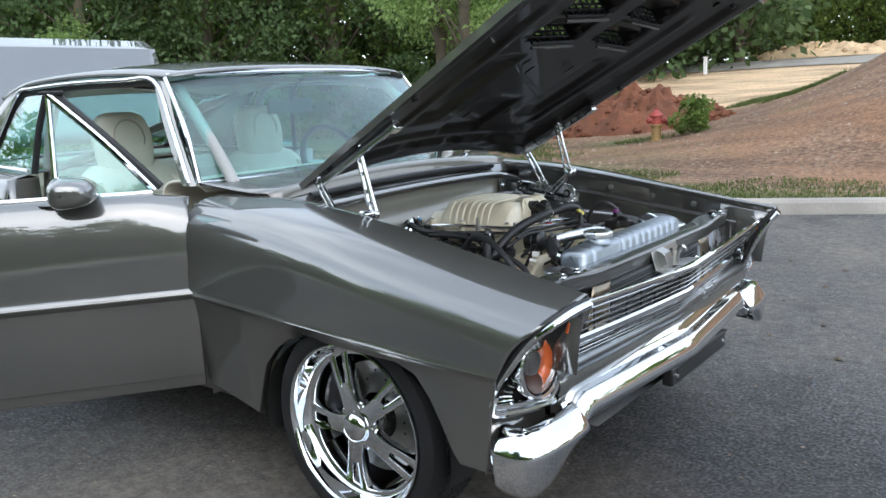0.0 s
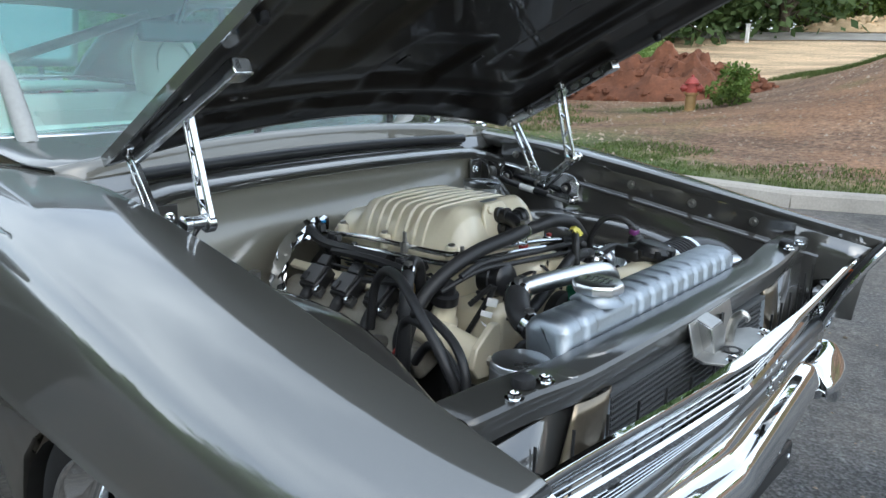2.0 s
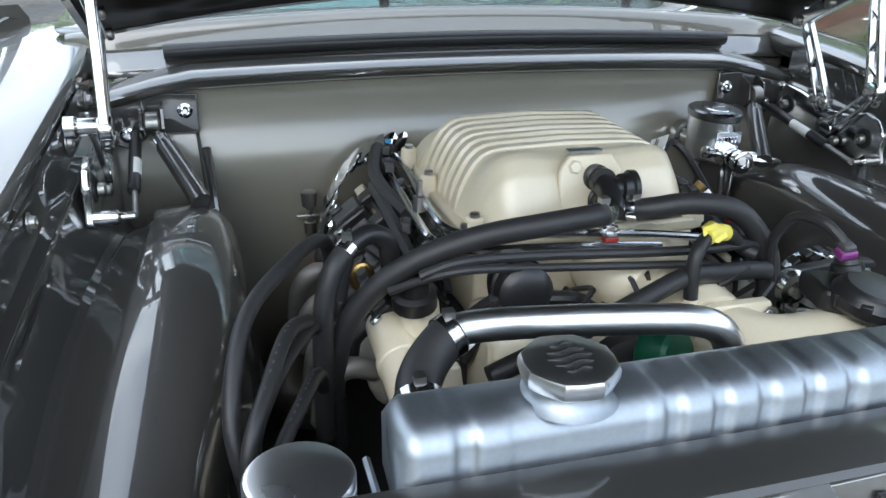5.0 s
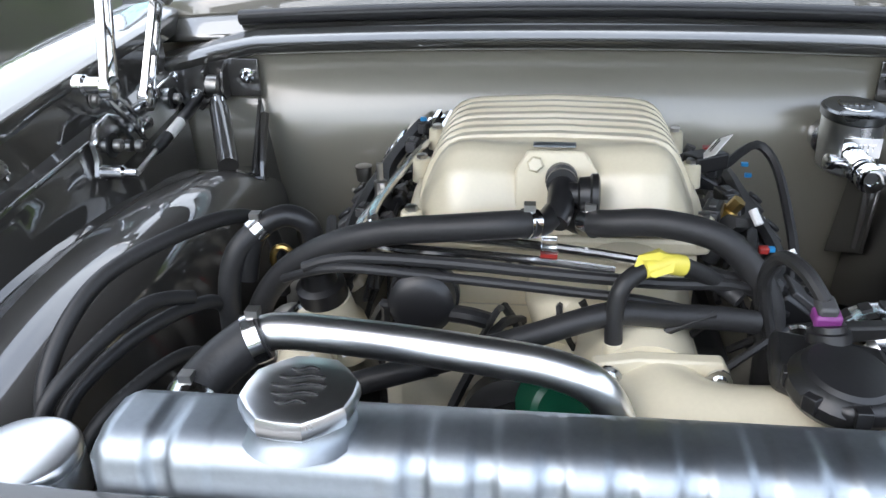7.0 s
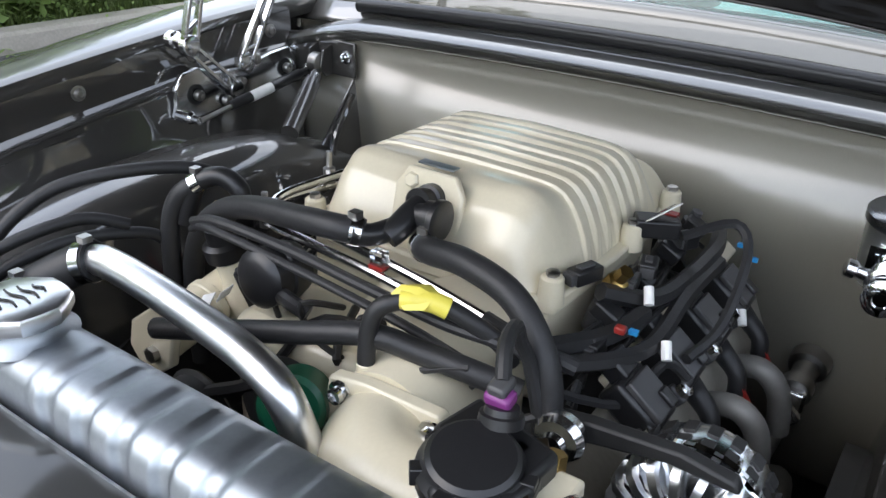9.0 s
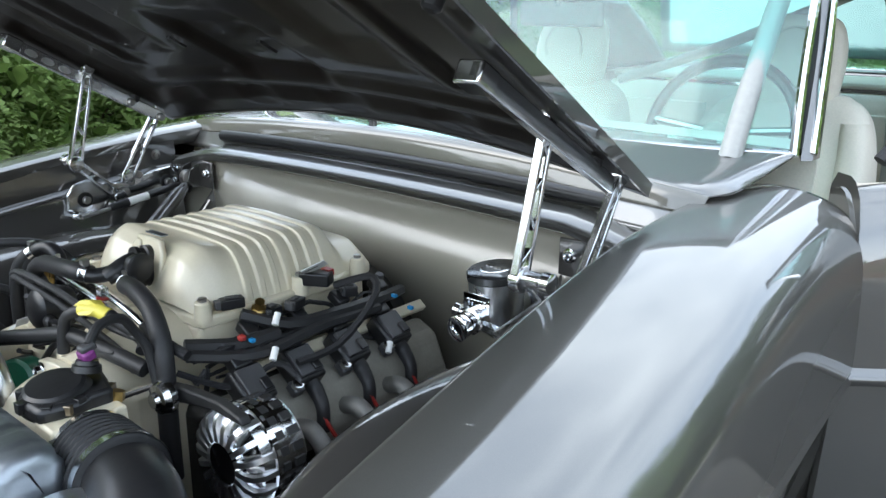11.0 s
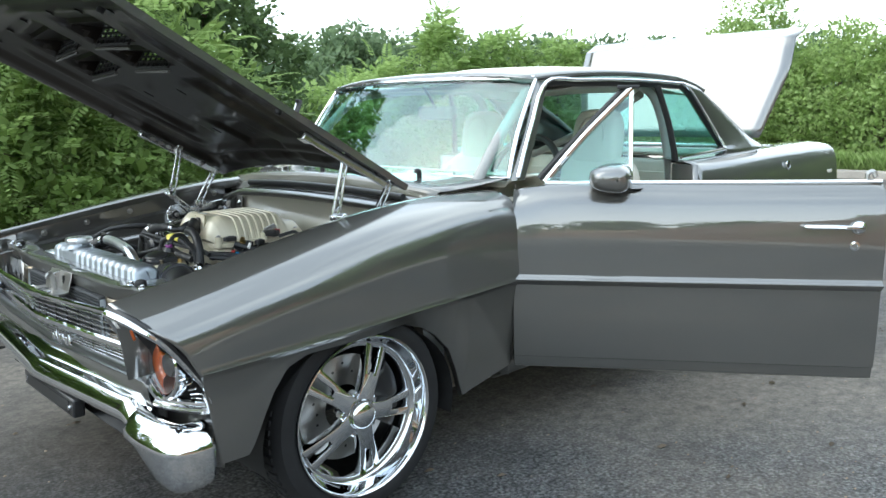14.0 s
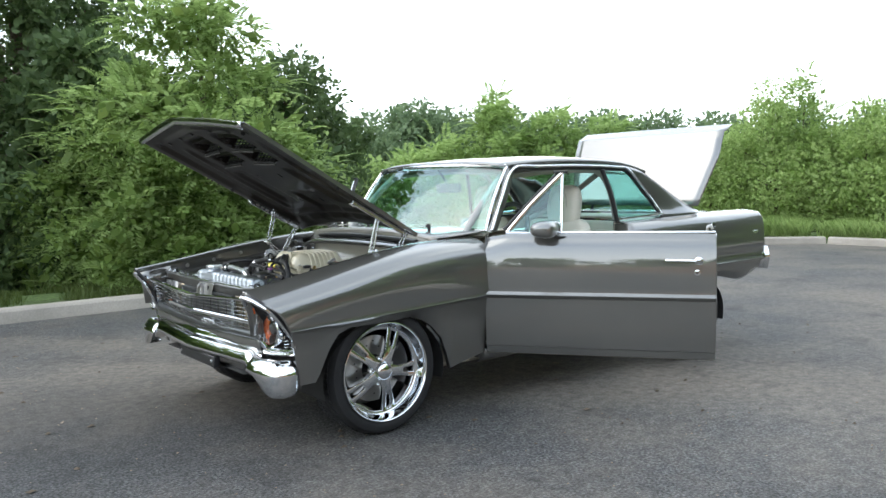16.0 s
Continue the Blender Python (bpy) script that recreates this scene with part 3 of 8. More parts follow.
kerb_run("kerb_south", [(14.0, -3.9), (1.0, -4.3), (-3.0, -4.45), (-11.5, -4.4)])


def scatter_blades(name, area, count, size, label, material=None):
    """Loose grass: single bent blades set in tufts."""
    g = random.Random(11)
    P = []
    x0, x1, y0, y1 = area
    while len(P) < count * 4:
        cx, cy = g.uniform(x0, x1), g.uniform(y0, y1)
        if noise.noise(Vector((cx * 0.9, cy * 0.9, 5.0))) < -0.02 or (cy > 0 and cy < lot_edge(cx) + .24):
            continue
        for _ in range(7):
            x, y = cx + g.gauss(0, .05), cy + g.gauss(0, .05)
            z = rise(x, y) - .01
            a, h, w = g.uniform(0, 6.28), size * g.uniform(.5, 1.25), .006 * g.uniform(.7, 1.4)
            dx, dy = math.cos(a), math.sin(a)
            bend = g.uniform(.1, .7) * h
            P += [(x - dy * w, y + dx * w, z), (x + dy * w, y - dx * w, z), (x + dx * bend * .5 + dy * w * .6, y + dy * bend * .5 - dx * w * .6, z + h * .65), (x + dx * bend, y + dy * bend, z + h)]
    P = np.array(P, np.float32)
    n = len(P) // 4
    me = bpy.data.meshes.new(name)
    me.vertices.add(len(P))
    me.vertices.foreach_set("co", P.ravel())
    me.loops.add(n * 4)
    me.loops.foreach_set("vertex_index", np.arange(n * 4, dtype=np.int32))
    me.polygons.add(n)
    me.polygons.foreach_set("loop_start", np.arange(0, n * 4, 4, dtype=np.int32))
    me.update(calc_edges=True)
    me.materials.append(material or GRASS)
    tagged(new(name, me), label, "grass", kind="stuff")


scatter_blades("verge_grass", (-9.0, -2.0, 5.38, 7.4), 12000, .045, "short green grass along the kerb, with bare patches")
scatter_blades("field_grass", (-11.0, -3.5, 6.9, 10.5), 7000, .07, "thin patchy grass on bare soil")
scatter_blades("strip_grass", (-2.0, 3.0, 5.42, 6.7), 4200, .042, "thin strip of grass along the kerb")
scatter_blades("bank_grass", (-4.6, .6, 14.9, 17.4), 9000, .09, "green grass along the back of the bank")
scatter_blades("kerb_grass", (-9.0, 1.5, -6.2, -4.68), 17000, .10, "green grass strip behind the kerb")
scatter_blades("rough_grass", (-14.6, -12.95, -5.5, 5.0), 26000, .30, "tall rough grass between kerb and shrubs", LEAF_SHRUB)


def soil_mound(x, y, rx, ry, h, name, label, material, lumps):
    """A heap of dug earth: an uneven cone with clods lying on it."""
    P = []
    base = rise(x, y) - .08
    for r in np.linspace(0, 1, 44):
        row = []
        for a in np.linspace(0, 2 * math.pi, 121)[:-1]:
            px, py = math.cos(a) * rx * r, math.sin(a) * ry * r
            q = Vector((px * 1.1 + x, py * 1.1 + y, 1.0))
            hh = h * (1 - r) ** 0.75 * (1 + .35 * noise.noise(q * .7)) + (.30 * noise.noise(q * 1.9) + .26 * noise.noise(q * 4.3) + .10 * noise.noise(q * 9.5)) * (1 - r * r) * min(1, h)
            row.append((x + px, y + py, base + max(-.02, hh)))
        P.append(row)
    m = part(name, Geo().grid(P, cv=True), material, None, sharp=20)
    tagged(m, label, "soil heap")
    g = random.Random(3)
    for _ in range(lumps):
        a, r = g.uniform(0, 6.28), g.random() ** .6
        px, py = math.cos(a) * rx * r * 1.05, math.sin(a) * ry * r * 1.05
        s = .03 + .10 * g.random() ** 2
        z = base + h * max(0, 1 - r) ** .75 * .97
        c = Geo()
        c.grid([[(x + px + math.cos(t) * s * k * g.uniform(.75, 1.2), y + py + math.sin(t) * s * k * g.uniform(.75, 1.2), z + s * zz) for t in (0, 1.05, 2.1, 3.14, 4.2, 5.25)] for k, zz in ((.7, -.5), (1, .1), (.6, .7))], cv=True)
        c.f.append(tuple(range(len(c.v) - 6, len(c.v))))
        part("clod", c, material, m, sharp=0)


soil_mound(-5.7, 13.6, 2.7, 1.5, 1.0, "soil_mound", "heap of red-brown dug clay soil", CLAY, 300)
SAND = mat("sand", (0.56, 0.40, 0.24), 0.95, var=.2, scale=2, fine=20, bump=.6, fine_var=.12)
soil_mound(-5.6, 27.6, 2.4, 1.2, .62, "sand_mound", "pale heap of sandy soil beyond the road", SAND, 60)
soil_mound(-3.3, 28.2, 1.3, 1.0, .6, "sand_mound", "pale heap of sandy soil beyond the road", SAND, 40)
g_ = Geo().grid([[(x, y, rise(x, y) + .03) for y in (24.2, 24.8, 25.5, 26.2)] for x in np.linspace(-30, 3, 34)])
tagged(part("road_far", g_, CONCRETE, sharp=60), "pale concrete road beyond the clearing", "road", kind="structure")


def hydrant(x, y):
    z = rise(x, y) - .02
    h = thing("fire_hydrant", (x, y, z), "faded red fire hydrant with an ochre lower barrel", "fire hydrant")
    h.scale = (.82, .82, .82)
    ochre = mat("ochre_paint", (.26, .16, .06), .6, var=.2)
    part("barrel", Geo().rev((0, 0, 0), (0, 0, 1), [(0, .13), (.03, .13), (.035, .095), (.30, .09), (.31, .125), (.34, .125), (.345, .10)], 20), ochre, h)
    part("bonnet", Geo().rev((0, 0, .34), (0, 0, 1), [(0, .10), (.14, .098), (.15, .13), (.18, .13), (.19, .11), (.24, .085), (.27, .04), (.275, .025), (.31, .025), (.315, .01)], 20), HYDRANT_RED, h, "faded red bonnet")
    for a in (0.6, 2.17, 3.74):
        d = (math.cos(a), math.sin(a), 0)
        part("nozzle", Geo().rev((d[0] * .08, d[1] * .08, .42), d, [(0, .055), (.06, .055), (.062, .068), (.09, .068), (.095, .03), (.115, .03)], 14), HYDRANT_RED, h)


hydrant(-3.75, 10.0)
pst = thing("marker_post", (-7.95, 23.6, rise(-7.95, 23.6) - .1), "white marker post beside the far road", "post")
part("post", Geo().box((0, 0, .32), (.10, .10, .62)), WHITE, pst, bevel=.01)
part("cap", Geo().box((0, 0, .64), (.13, .13, .03)), WHITE, pst, bevel=.008)

# loose stones and crumbs of soil strewn over the bare ground
g_, rs_ = Geo(), random.Random(21)
for _ in range(6500):
    x, y = rs_.uniform(-6.5, 3.0), 6.0 + 8.5 * rs_.random() ** 1.3
    if y < lot_edge(x) + .5:
        continue
    z, s = rise(x, y), .006 + .030 * rs_.random() ** 4
    k = rs_.uniform(0, 6.28)
    ring = [(x + math.cos(k + a) * s * rs_.uniform(.7, 1.3), y + math.sin(k + a) * s * rs_.uniform(.7, 1.3), z - .004) for a in (0, 1.26, 2.5, 3.8, 5.0)]
    g_.add(ring + [(x, y, z + s * rs_.uniform(.5, 1.0))], [(i, (i + 1) % 5, 5) for i in range(5)])
RUBBLE = mat("rubble", (0.24, 0.16, 0.105), 0.95, var=0.4, scale=1.2, fine=30, second=(0.42, 0.34, 0.26), second_amt=0.8)
tagged(part("loose_stones", g_, RUBBLE, sharp=0), "small stones and crumbs on bare soil", "stones", kind="stuff")

# leaf litter, grit and chips lying on the asphalt
for name, count, mat_, lo, hi, label in (("asphalt_grit", 2200, RUBBLE, .003, .009, "pale grit and chips on the asphalt"), ("leaf_litter", 260, BARK, .010, .026, "small dry leaves scattered on the asphalt")):
    g_ = Geo()
    for _ in range(count):
        x, y = rs_.uniform(-4.5, 5.5), rs_.uniform(-3.8, 4.8)
        s, k = rs_.uniform(lo, hi), rs_.uniform(0, 6.28)
        ring = [(x + math.cos(k + a) * s * q, y + math.sin(k + a) * s * q * .6, .002 + rs_.uniform(0, .25) * s) for a, q in ((0, 1.2), (1.1, .8), (2.2, .7), (3.14, 1.1), (4.2, .7), (5.3, .8))]
        g_.add(ring + [(x, y, .003 + s * .5)], [(i, (i + 1) % 6, 6) for i in range(6)])
    tagged(part(name, g_, mat_, sharp=0), label, "litter", kind="stuff")


# ---- trees and shrubs ----
rng = np.random.default_rng(7)


def leaf_cloud(centres, radii, count, size, flat=0.75):
    """Many small leaves, folded along the rib, spread through round clumps, denser towards the skin."""
    k = rng.integers(0, len(centres), count)
    d = rng.normal(size=(count, 3))
    d /= np.linalg.norm(d, axis=1, keepdims=True)
    rad = np.asarray(radii)[k][:, None] * rng.uniform(0.25, 1.05, (count, 1)) ** 0.5
    p = np.asarray(centres)[k] + d * rad * np.array([1, 1, flat])
    u = rng.normal(size=(count, 3)) + d * 0.8
    u[:, 2] -= 0.25
    u /= np.linalg.norm(u, axis=1, keepdims=True)
    w = np.cross(u, rng.normal(size=(count, 3)))
    w /= np.linalg.norm(w, axis=1, keepdims=True)
    s = size * rng.uniform(0.6, 1.3, (count, 1))
    a, b, c, e = p, p + u * s * 0.5 + w * s * 0.28, p + u * s, p + u * s * 0.5 - w * s * 0.28
    return np.stack([a, b, c, e], 1).reshape(-1, 3)


def frond_cloud(tips, dirs, leaflet, pairs):
    """Long feather leaves: pairs of pointed leaflets along an arching rib."""
    out = []
    for p, d in zip(tips, dirs):
        d = Vector(d).normalized()
        side = d.cross(Vector((0, 0, 1)))
        side = side.normalized() if side.length > 0.1 else Vector((1, 0, 0))
        up = side.cross(d)
        ln = leaflet * pairs * 0.42 * random.uniform(0.75, 1.2)
        for i in range(pairs):
            t = (i + 1) / pairs
            q = Vector(p) + d * ln * t + Vector((0, 0, -0.35 * ln * t * t))
            s = leaflet * (1.1 - 0.55 * t) * random.uniform(0.85, 1.1)
            for sg in (-1, 1):
                v = (side * sg * 0.85 + d * 0.45 - up * 0.28).normalized() * s
                c = v.cross(up).normalized() * s * 0.17
                out += [tuple(q), tuple(q + v * 0.45 + c), tuple(q + v), tuple(q + v * 0.45 - c)]
    return np.array(out)


def leaf_mesh(name, P, material, parent):
    n = len(P) // 4
    me = bpy.data.meshes.new(name)
    me.vertices.add(len(P))
    me.vertices.foreach_set("co", P.astype(np.float32).ravel())
    me.loops.add(n * 4)
    me.loops.foreach_set("vertex_index", np.arange(n * 4, dtype=np.int32))
    me.polygons.add(n)
    me.polygons.foreach_set("loop_start", np.arange(0, n * 4, 4, dtype=np.int32))
    me.update(calc_edges=True)
    me.materials.append(material)
    ob = new(name, me)
    ob.parent = parent
    return ob


def tree(name, x, y, height, spread, label, material, leaf=0.16, leaves=5000, trunk_r=0.11, low=0.12, clumps=26, group="trees round the lot", fronds=0, base=None, category="tree", core=0):
    """A tapered trunk with limbs and a crown of leaves in uneven clumps."""
    z0 = rise(x, y) - 0.05 if base is None else base
    root = thing(name, (x, y, z0), label, category, group)
    g = Geo()
    lean = Vector((random.uniform(-0.06, 0.06), random.uniform(-0.06, 0.06), 1))
    top = lean * height * 0.9
    g.tube([(0, 0, 0), tuple(lean * height * 0.3 + Vector((random.uniform(-.1, .1), 0, 0))), tuple(lean * height * 0.62), tuple(top)], [trunk_r * 1.25, trunk_r, trunk_r * 0.6, trunk_r * 0.15], n=8, steps=3)
    cs, rs, ds = [], [], []
    for i in range(clumps):
        t = low + (1 - low) * ((i + random.random()) / clumps)
        env = math.sin(math.pi * min(1.0, (t - low) / (1 - low) * 0.86 + 0.14)) ** 0.7
        a = i * 2.399 + random.uniform(-0.4, 0.4)
        r = spread * env * random.uniform(0.45, 1.0)
        c = lean * height * t + Vector((math.cos(a) * r, math.sin(a) * r, random.uniform(-0.2, 0.2)))
        s = lean * height * max(0.05, t - 0.16)
        g.tube([tuple(s), tuple(s.lerp(c, 0.5) + Vector((0, 0, 0.06 * height * random.random()))), tuple(c)], [trunk_r * 0.42 * (1.1 - t), trunk_r * 0.22 * (1.1 - t), trunk_r * 0.06], n=5, steps=3, caps=False)
        cs.append(tuple(c))
        ds.append(c - s)
        rs.append(spread * random.uniform(0.24, 0.46))
    part("trunk", g, BARK, root, sharp=50)
    if fronds:
        tips, dirs = [], []
        for _ in range(fronds):
            k = random.randrange(clumps)
            o = Vector((random.gauss(0, 1), random.gauss(0, 1), random.gauss(0, 0.7)))
            tips.append(Vector(cs[k]) + o * rs[k] * 0.42)
            dirs.append((o.normalized() + Vector((ds[k].x, ds[k].y, 0)).normalized() * 0.5 + Vector((0, 0, random.uniform(0.0, 0.5)))))
        P = frond_cloud(tips, dirs, leaf, 8)
        if leaves:
            P = np.concatenate([P, leaf_cloud(cs, rs, leaves, leaf * 0.8)])
    else:
        P = leaf_cloud(cs, rs, leaves, leaf)
    leaf_mesh("crown", P, material, root)
    # bright crowns get darker inner leaves: the crown's shade put into leaf colour
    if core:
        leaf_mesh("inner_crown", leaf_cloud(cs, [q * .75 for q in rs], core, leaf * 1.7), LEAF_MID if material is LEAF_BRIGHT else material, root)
    return root


def along(t_dir, dist, eye):
    return eye[0] + t_dir[0] * dist, eye[1] + t_dir[1] * dist


EYE_END, EYE_START = (2.177, 4.023), (1.528, -2.297)
# feather-leaved young trees beyond the south kerb
for (dx, dy), dist, h, sp, fr in (((-.385, -.923), 10.6, 3.55, 1.45, 900), ((-.30, -.954), 11.2, 2.6, 1.3, 600), ((-.44, -.90), 11.0, 1.9, 1.1, 420), ((-.255, -.967), 11.6, 1.75, 1.1, 420), ((-.34, -.94), 10.2, 1.35, 1.0, 380)):
    x, y = along((dx, dy), dist, EYE_END)
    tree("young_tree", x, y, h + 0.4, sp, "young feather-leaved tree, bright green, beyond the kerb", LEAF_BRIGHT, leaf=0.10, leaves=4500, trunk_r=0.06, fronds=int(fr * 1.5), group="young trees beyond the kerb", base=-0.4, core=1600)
# tall dark trees behind them
for (dx, dy), dist, h, sp in (((-.195, -.981), 14.5, 6.4, 1.5), ((-.16, -.987), 15.5, 8.5, 2.4), ((-.27, -.963), 17.0, 3.8, 1.4), ((-.36, -.933), 18.0, 3.2, 1.6), ((-.10, -.995), 14.0, 7.5, 2.4), ((-.24, -.97), 12.6, 3.2, 1.5), ((-.46, -.888), 15.0, 3.3, 1.8), ((-.02, -1.0), 14.0, 5.0, 2.2), ((.10, -.995), 14.0, 4.0, 2.2), ((.25, -.968), 15.0, 3.6, 2.2)):
    x, y = along((dx, dy), dist, EYE_END)
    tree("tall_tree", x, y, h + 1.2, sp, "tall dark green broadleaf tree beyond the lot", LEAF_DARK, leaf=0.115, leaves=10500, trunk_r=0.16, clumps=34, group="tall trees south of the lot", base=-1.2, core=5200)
# far woods seen over the car, distance haze put into their leaf colour
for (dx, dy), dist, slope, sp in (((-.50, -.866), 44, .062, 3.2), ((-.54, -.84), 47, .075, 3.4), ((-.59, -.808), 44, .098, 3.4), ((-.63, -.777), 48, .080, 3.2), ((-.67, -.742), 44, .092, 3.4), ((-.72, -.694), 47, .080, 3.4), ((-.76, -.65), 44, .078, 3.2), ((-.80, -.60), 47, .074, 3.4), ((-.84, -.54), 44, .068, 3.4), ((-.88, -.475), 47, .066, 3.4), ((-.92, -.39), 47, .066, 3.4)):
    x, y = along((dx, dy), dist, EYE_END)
    tree("far_tree", x, y, 1.22 + (slope + .016) * dist + 2.0 - .3 * sp, sp, "distant round-crowned green tree", LEAF_FAR_HAZED, leaf=0.30, leaves=8000, trunk_r=0.2, clumps=34, group="far trees", base=-2.0, core=900)
# nearer saplings that stand up over the roof line
for (dx, dy), dist, slope, sp, fr in (((-.675, -.738), 23, .112, 1.2, 420), ((-.715, -.70), 23, .098, 1.3, 380), ((-.76, -.65), 23, .085, 1.2, 340), ((-.63, -.777), 23, .066, 1.5, 420), ((-.585, -.81), 22, .052, 1.6, 420), ((-.545, -.84), 21, .040, 1.5, 380), ((-.50, -.866), 20, .030, 1.4, 340), ((-.80, -.60), 23, .062, 1.5, 380)):
    x, y = along((dx, dy), dist, EYE_END)
    tree("sapling", x, y, 1.22 + slope * dist + 1.0 - .3 * sp, sp, "slender feather-leaved sapling among the shrubs", LEAF_BRIGHT, leaf=0.2, leaves=3500, trunk_r=0.05, fronds=fr, group="saplings behind the lot", base=-1.0)
# shrubs behind the west kerb
for i in range(17):
    y = -7.6 + i * 0.95
    h = 1.75 + 1.3 * noise.noise(Vector((i * 0.83, 2.0, 0))) + (0.5 if i < 5 else 0)
    tree("shrub", -15.0 - 0.8 * random.random(), y, h + 0.3, 1.25, "dense leafy green shrub behind the kerb", LEAF_SHRUB, leaf=0.10, leaves=8500, trunk_r=0.05, low=0.02, clumps=30, group="shrubs behind the west kerb", category="shrub")
for y, h in ((-5.2, 3.3), (-2.6, 2.9), (-.6, 3.3), (.3, 2.7), (2.6, 2.5)):
    tree("sapling", -15.4, y, h, .75, "slender feather-leaved sapling among the shrubs", LEAF_BRIGHT, leaf=0.13, leaves=900, trunk_r=0.03, fronds=240, low=.35, group="saplings behind the west kerb")
# woods north-west, behind the car at the start
for i in range(10):
    a = radians(62 + i * 6.3)
    d = 21 + 3.5 * random.random()
    x, y = EYE_START[0] - math.sin(radians(70 - i * 4.1)) * d, EYE_START[1] + math.cos(radians(70 - i * 4.1)) * d
    tree("wood_tree", x, y, 7.5 + 2 * random.random(), 2.6, "tall leafy tree at the edge of the woods", LEAF_MID if i % 2 else LEAF_DARK, leaf=0.14, leaves=17000, trunk_r=0.15, low=0.03, clumps=44, group="trees at the edge of the woods")
for (dx, dy), dist, h in (((-.347, .938), 37, 6.5), ((-.29, .957), 36, 6.0), ((-.40, .916), 36, 7.0), ((-.24, .97), 37, 6.5), ((-.19, .98), 38, 7.0), ((-.13, .99), 38, 7.5), ((-.45, .89), 33, 8.0), ((-.06, 1.0), 38, 7.5)):
    x, y = along((dx, dy), dist, EYE_START)
    tree("wood_tree", x, y, h, 3.0, "tall leafy tree beyond the cleared ground", LEAF_MID, leaf=0.18, leaves=11500, trunk_r=0.17, low=0.03, clumps=40, group="trees beyond the clearing")
# woods that close the place on the other sides
for i in range(16):
    a = radians(-75 + i * 10.5)
    x, y = 30 * math.cos(a), 30 * math.sin(a)
    tree("outer_tree", x, y, (3.6 if abs(a) < 1.0 else 6.5) + 1.2 * random.random(), 2.6, "leafy tree on the far side of the lot", LEAF_MID, leaf=0.5, leaves=1400, trunk_r=0.2, low=0.05, clumps=24, group="outer trees", base=0.0)
for i in range(10):
    x, y = 2.6 + i * 1.9 + random.random(), -7.6 - 1.6 * random.random() - .12 * i
    tree("outer_tree", x, y, 3.8 + 1.0 * random.random(), 1.7, "leafy tree on the far side of the lot", LEAF_MID, leaf=0.22, leaves=3000, trunk_r=0.1, low=0.03, clumps=26, group="outer trees", base=-0.3)
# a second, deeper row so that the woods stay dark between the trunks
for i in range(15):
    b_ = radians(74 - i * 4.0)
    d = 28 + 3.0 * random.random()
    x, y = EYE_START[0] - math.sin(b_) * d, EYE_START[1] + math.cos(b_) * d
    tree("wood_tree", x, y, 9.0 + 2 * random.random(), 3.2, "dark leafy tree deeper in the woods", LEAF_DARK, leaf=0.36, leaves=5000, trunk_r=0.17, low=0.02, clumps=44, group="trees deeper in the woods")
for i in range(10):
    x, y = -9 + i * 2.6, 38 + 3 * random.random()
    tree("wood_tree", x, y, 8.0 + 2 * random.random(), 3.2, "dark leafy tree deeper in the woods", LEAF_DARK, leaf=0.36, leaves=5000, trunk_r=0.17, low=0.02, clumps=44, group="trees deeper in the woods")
# trunks that stand in the open near the hydrant
for x, y in ((-6.3, 8.6), (-6.9, 9.4), (-8.0, 10.4), (-7.4, 9.0)):
    tree("verge_tree", x, y, 6.5, 1.7, "slim-trunked tree at the edge of the verge", LEAF_BRIGHT, leaf=0.085, leaves=10000, trunk_r=0.09, low=0.34, clumps=26, group="trees on the verge")
tree("bush", -3.2, 10.2, .40, .31, "small leafy green bush beside the hydrant", LEAF_MID, leaf=.075, leaves=1400, trunk_r=.015, low=.1, clumps=14, group="", category="bush")
for x, y in ((-8.5, 14.2), (-9.2, 13.2), (-10, 12.5), (-8.2, 16.5), (-9.0, 18)):
    tree("undergrowth", x, y, 1.1, .9, "bright leafy undergrowth at the edge of the woods", LEAF_BRIGHT, leaf=.12, leaves=2600, trunk_r=.02, low=.03, clumps=16, group="undergrowth", category="shrub")


# ---- the car ----
car = thing("car", (0, 0, 0), "pewter-grey two-door classic coupe, hood, doors and trunk open, parked on asphalt", "car")

FX = [-0.655, -0.45, -0.2, 0.05, 0.3, 0.5, 0.69]
Y_IN = [0.665, 0.640, 0.640, 0.660, 0.683, 0.702, 0.724]
Z_IN = [0.926, 0.924, 0.908, 0.873, 0.830, 0.797, 0.764]


def arch(x):
    return np.minimum(.572, np.interp(x, [-.655, -.46, -.415, -.385, -.345, -.28, -.22, -.12, -.03, .06, .15, .24, .30, .345, .375, .40, .42, .56], [.312, .268, .258, .35, .44, .505, .545, .578, .592, .596, .587, .570, .548, .49, .43, .37, .335, .33]))


def spline_rows(rows, k):
    """A soft cubic B-spline sheet led by the rows, meeting the first and the last."""
    R = [rows[0]] * 2 + list(rows) + [rows[-1]] * 2
    out = []
    for i in range(len(R) - 3):
        for j in range(k):
            t = j / k
            w = ((1 - t) ** 3, 3 * t**3 - 6 * t**2 + 4, -3 * t**3 + 3 * t**2 + 3 * t + 1, t**3)
            out.append(sum(a * b for a, b in zip(w, R[i:i + 4])) / 6)
    return out + [rows[-1]]


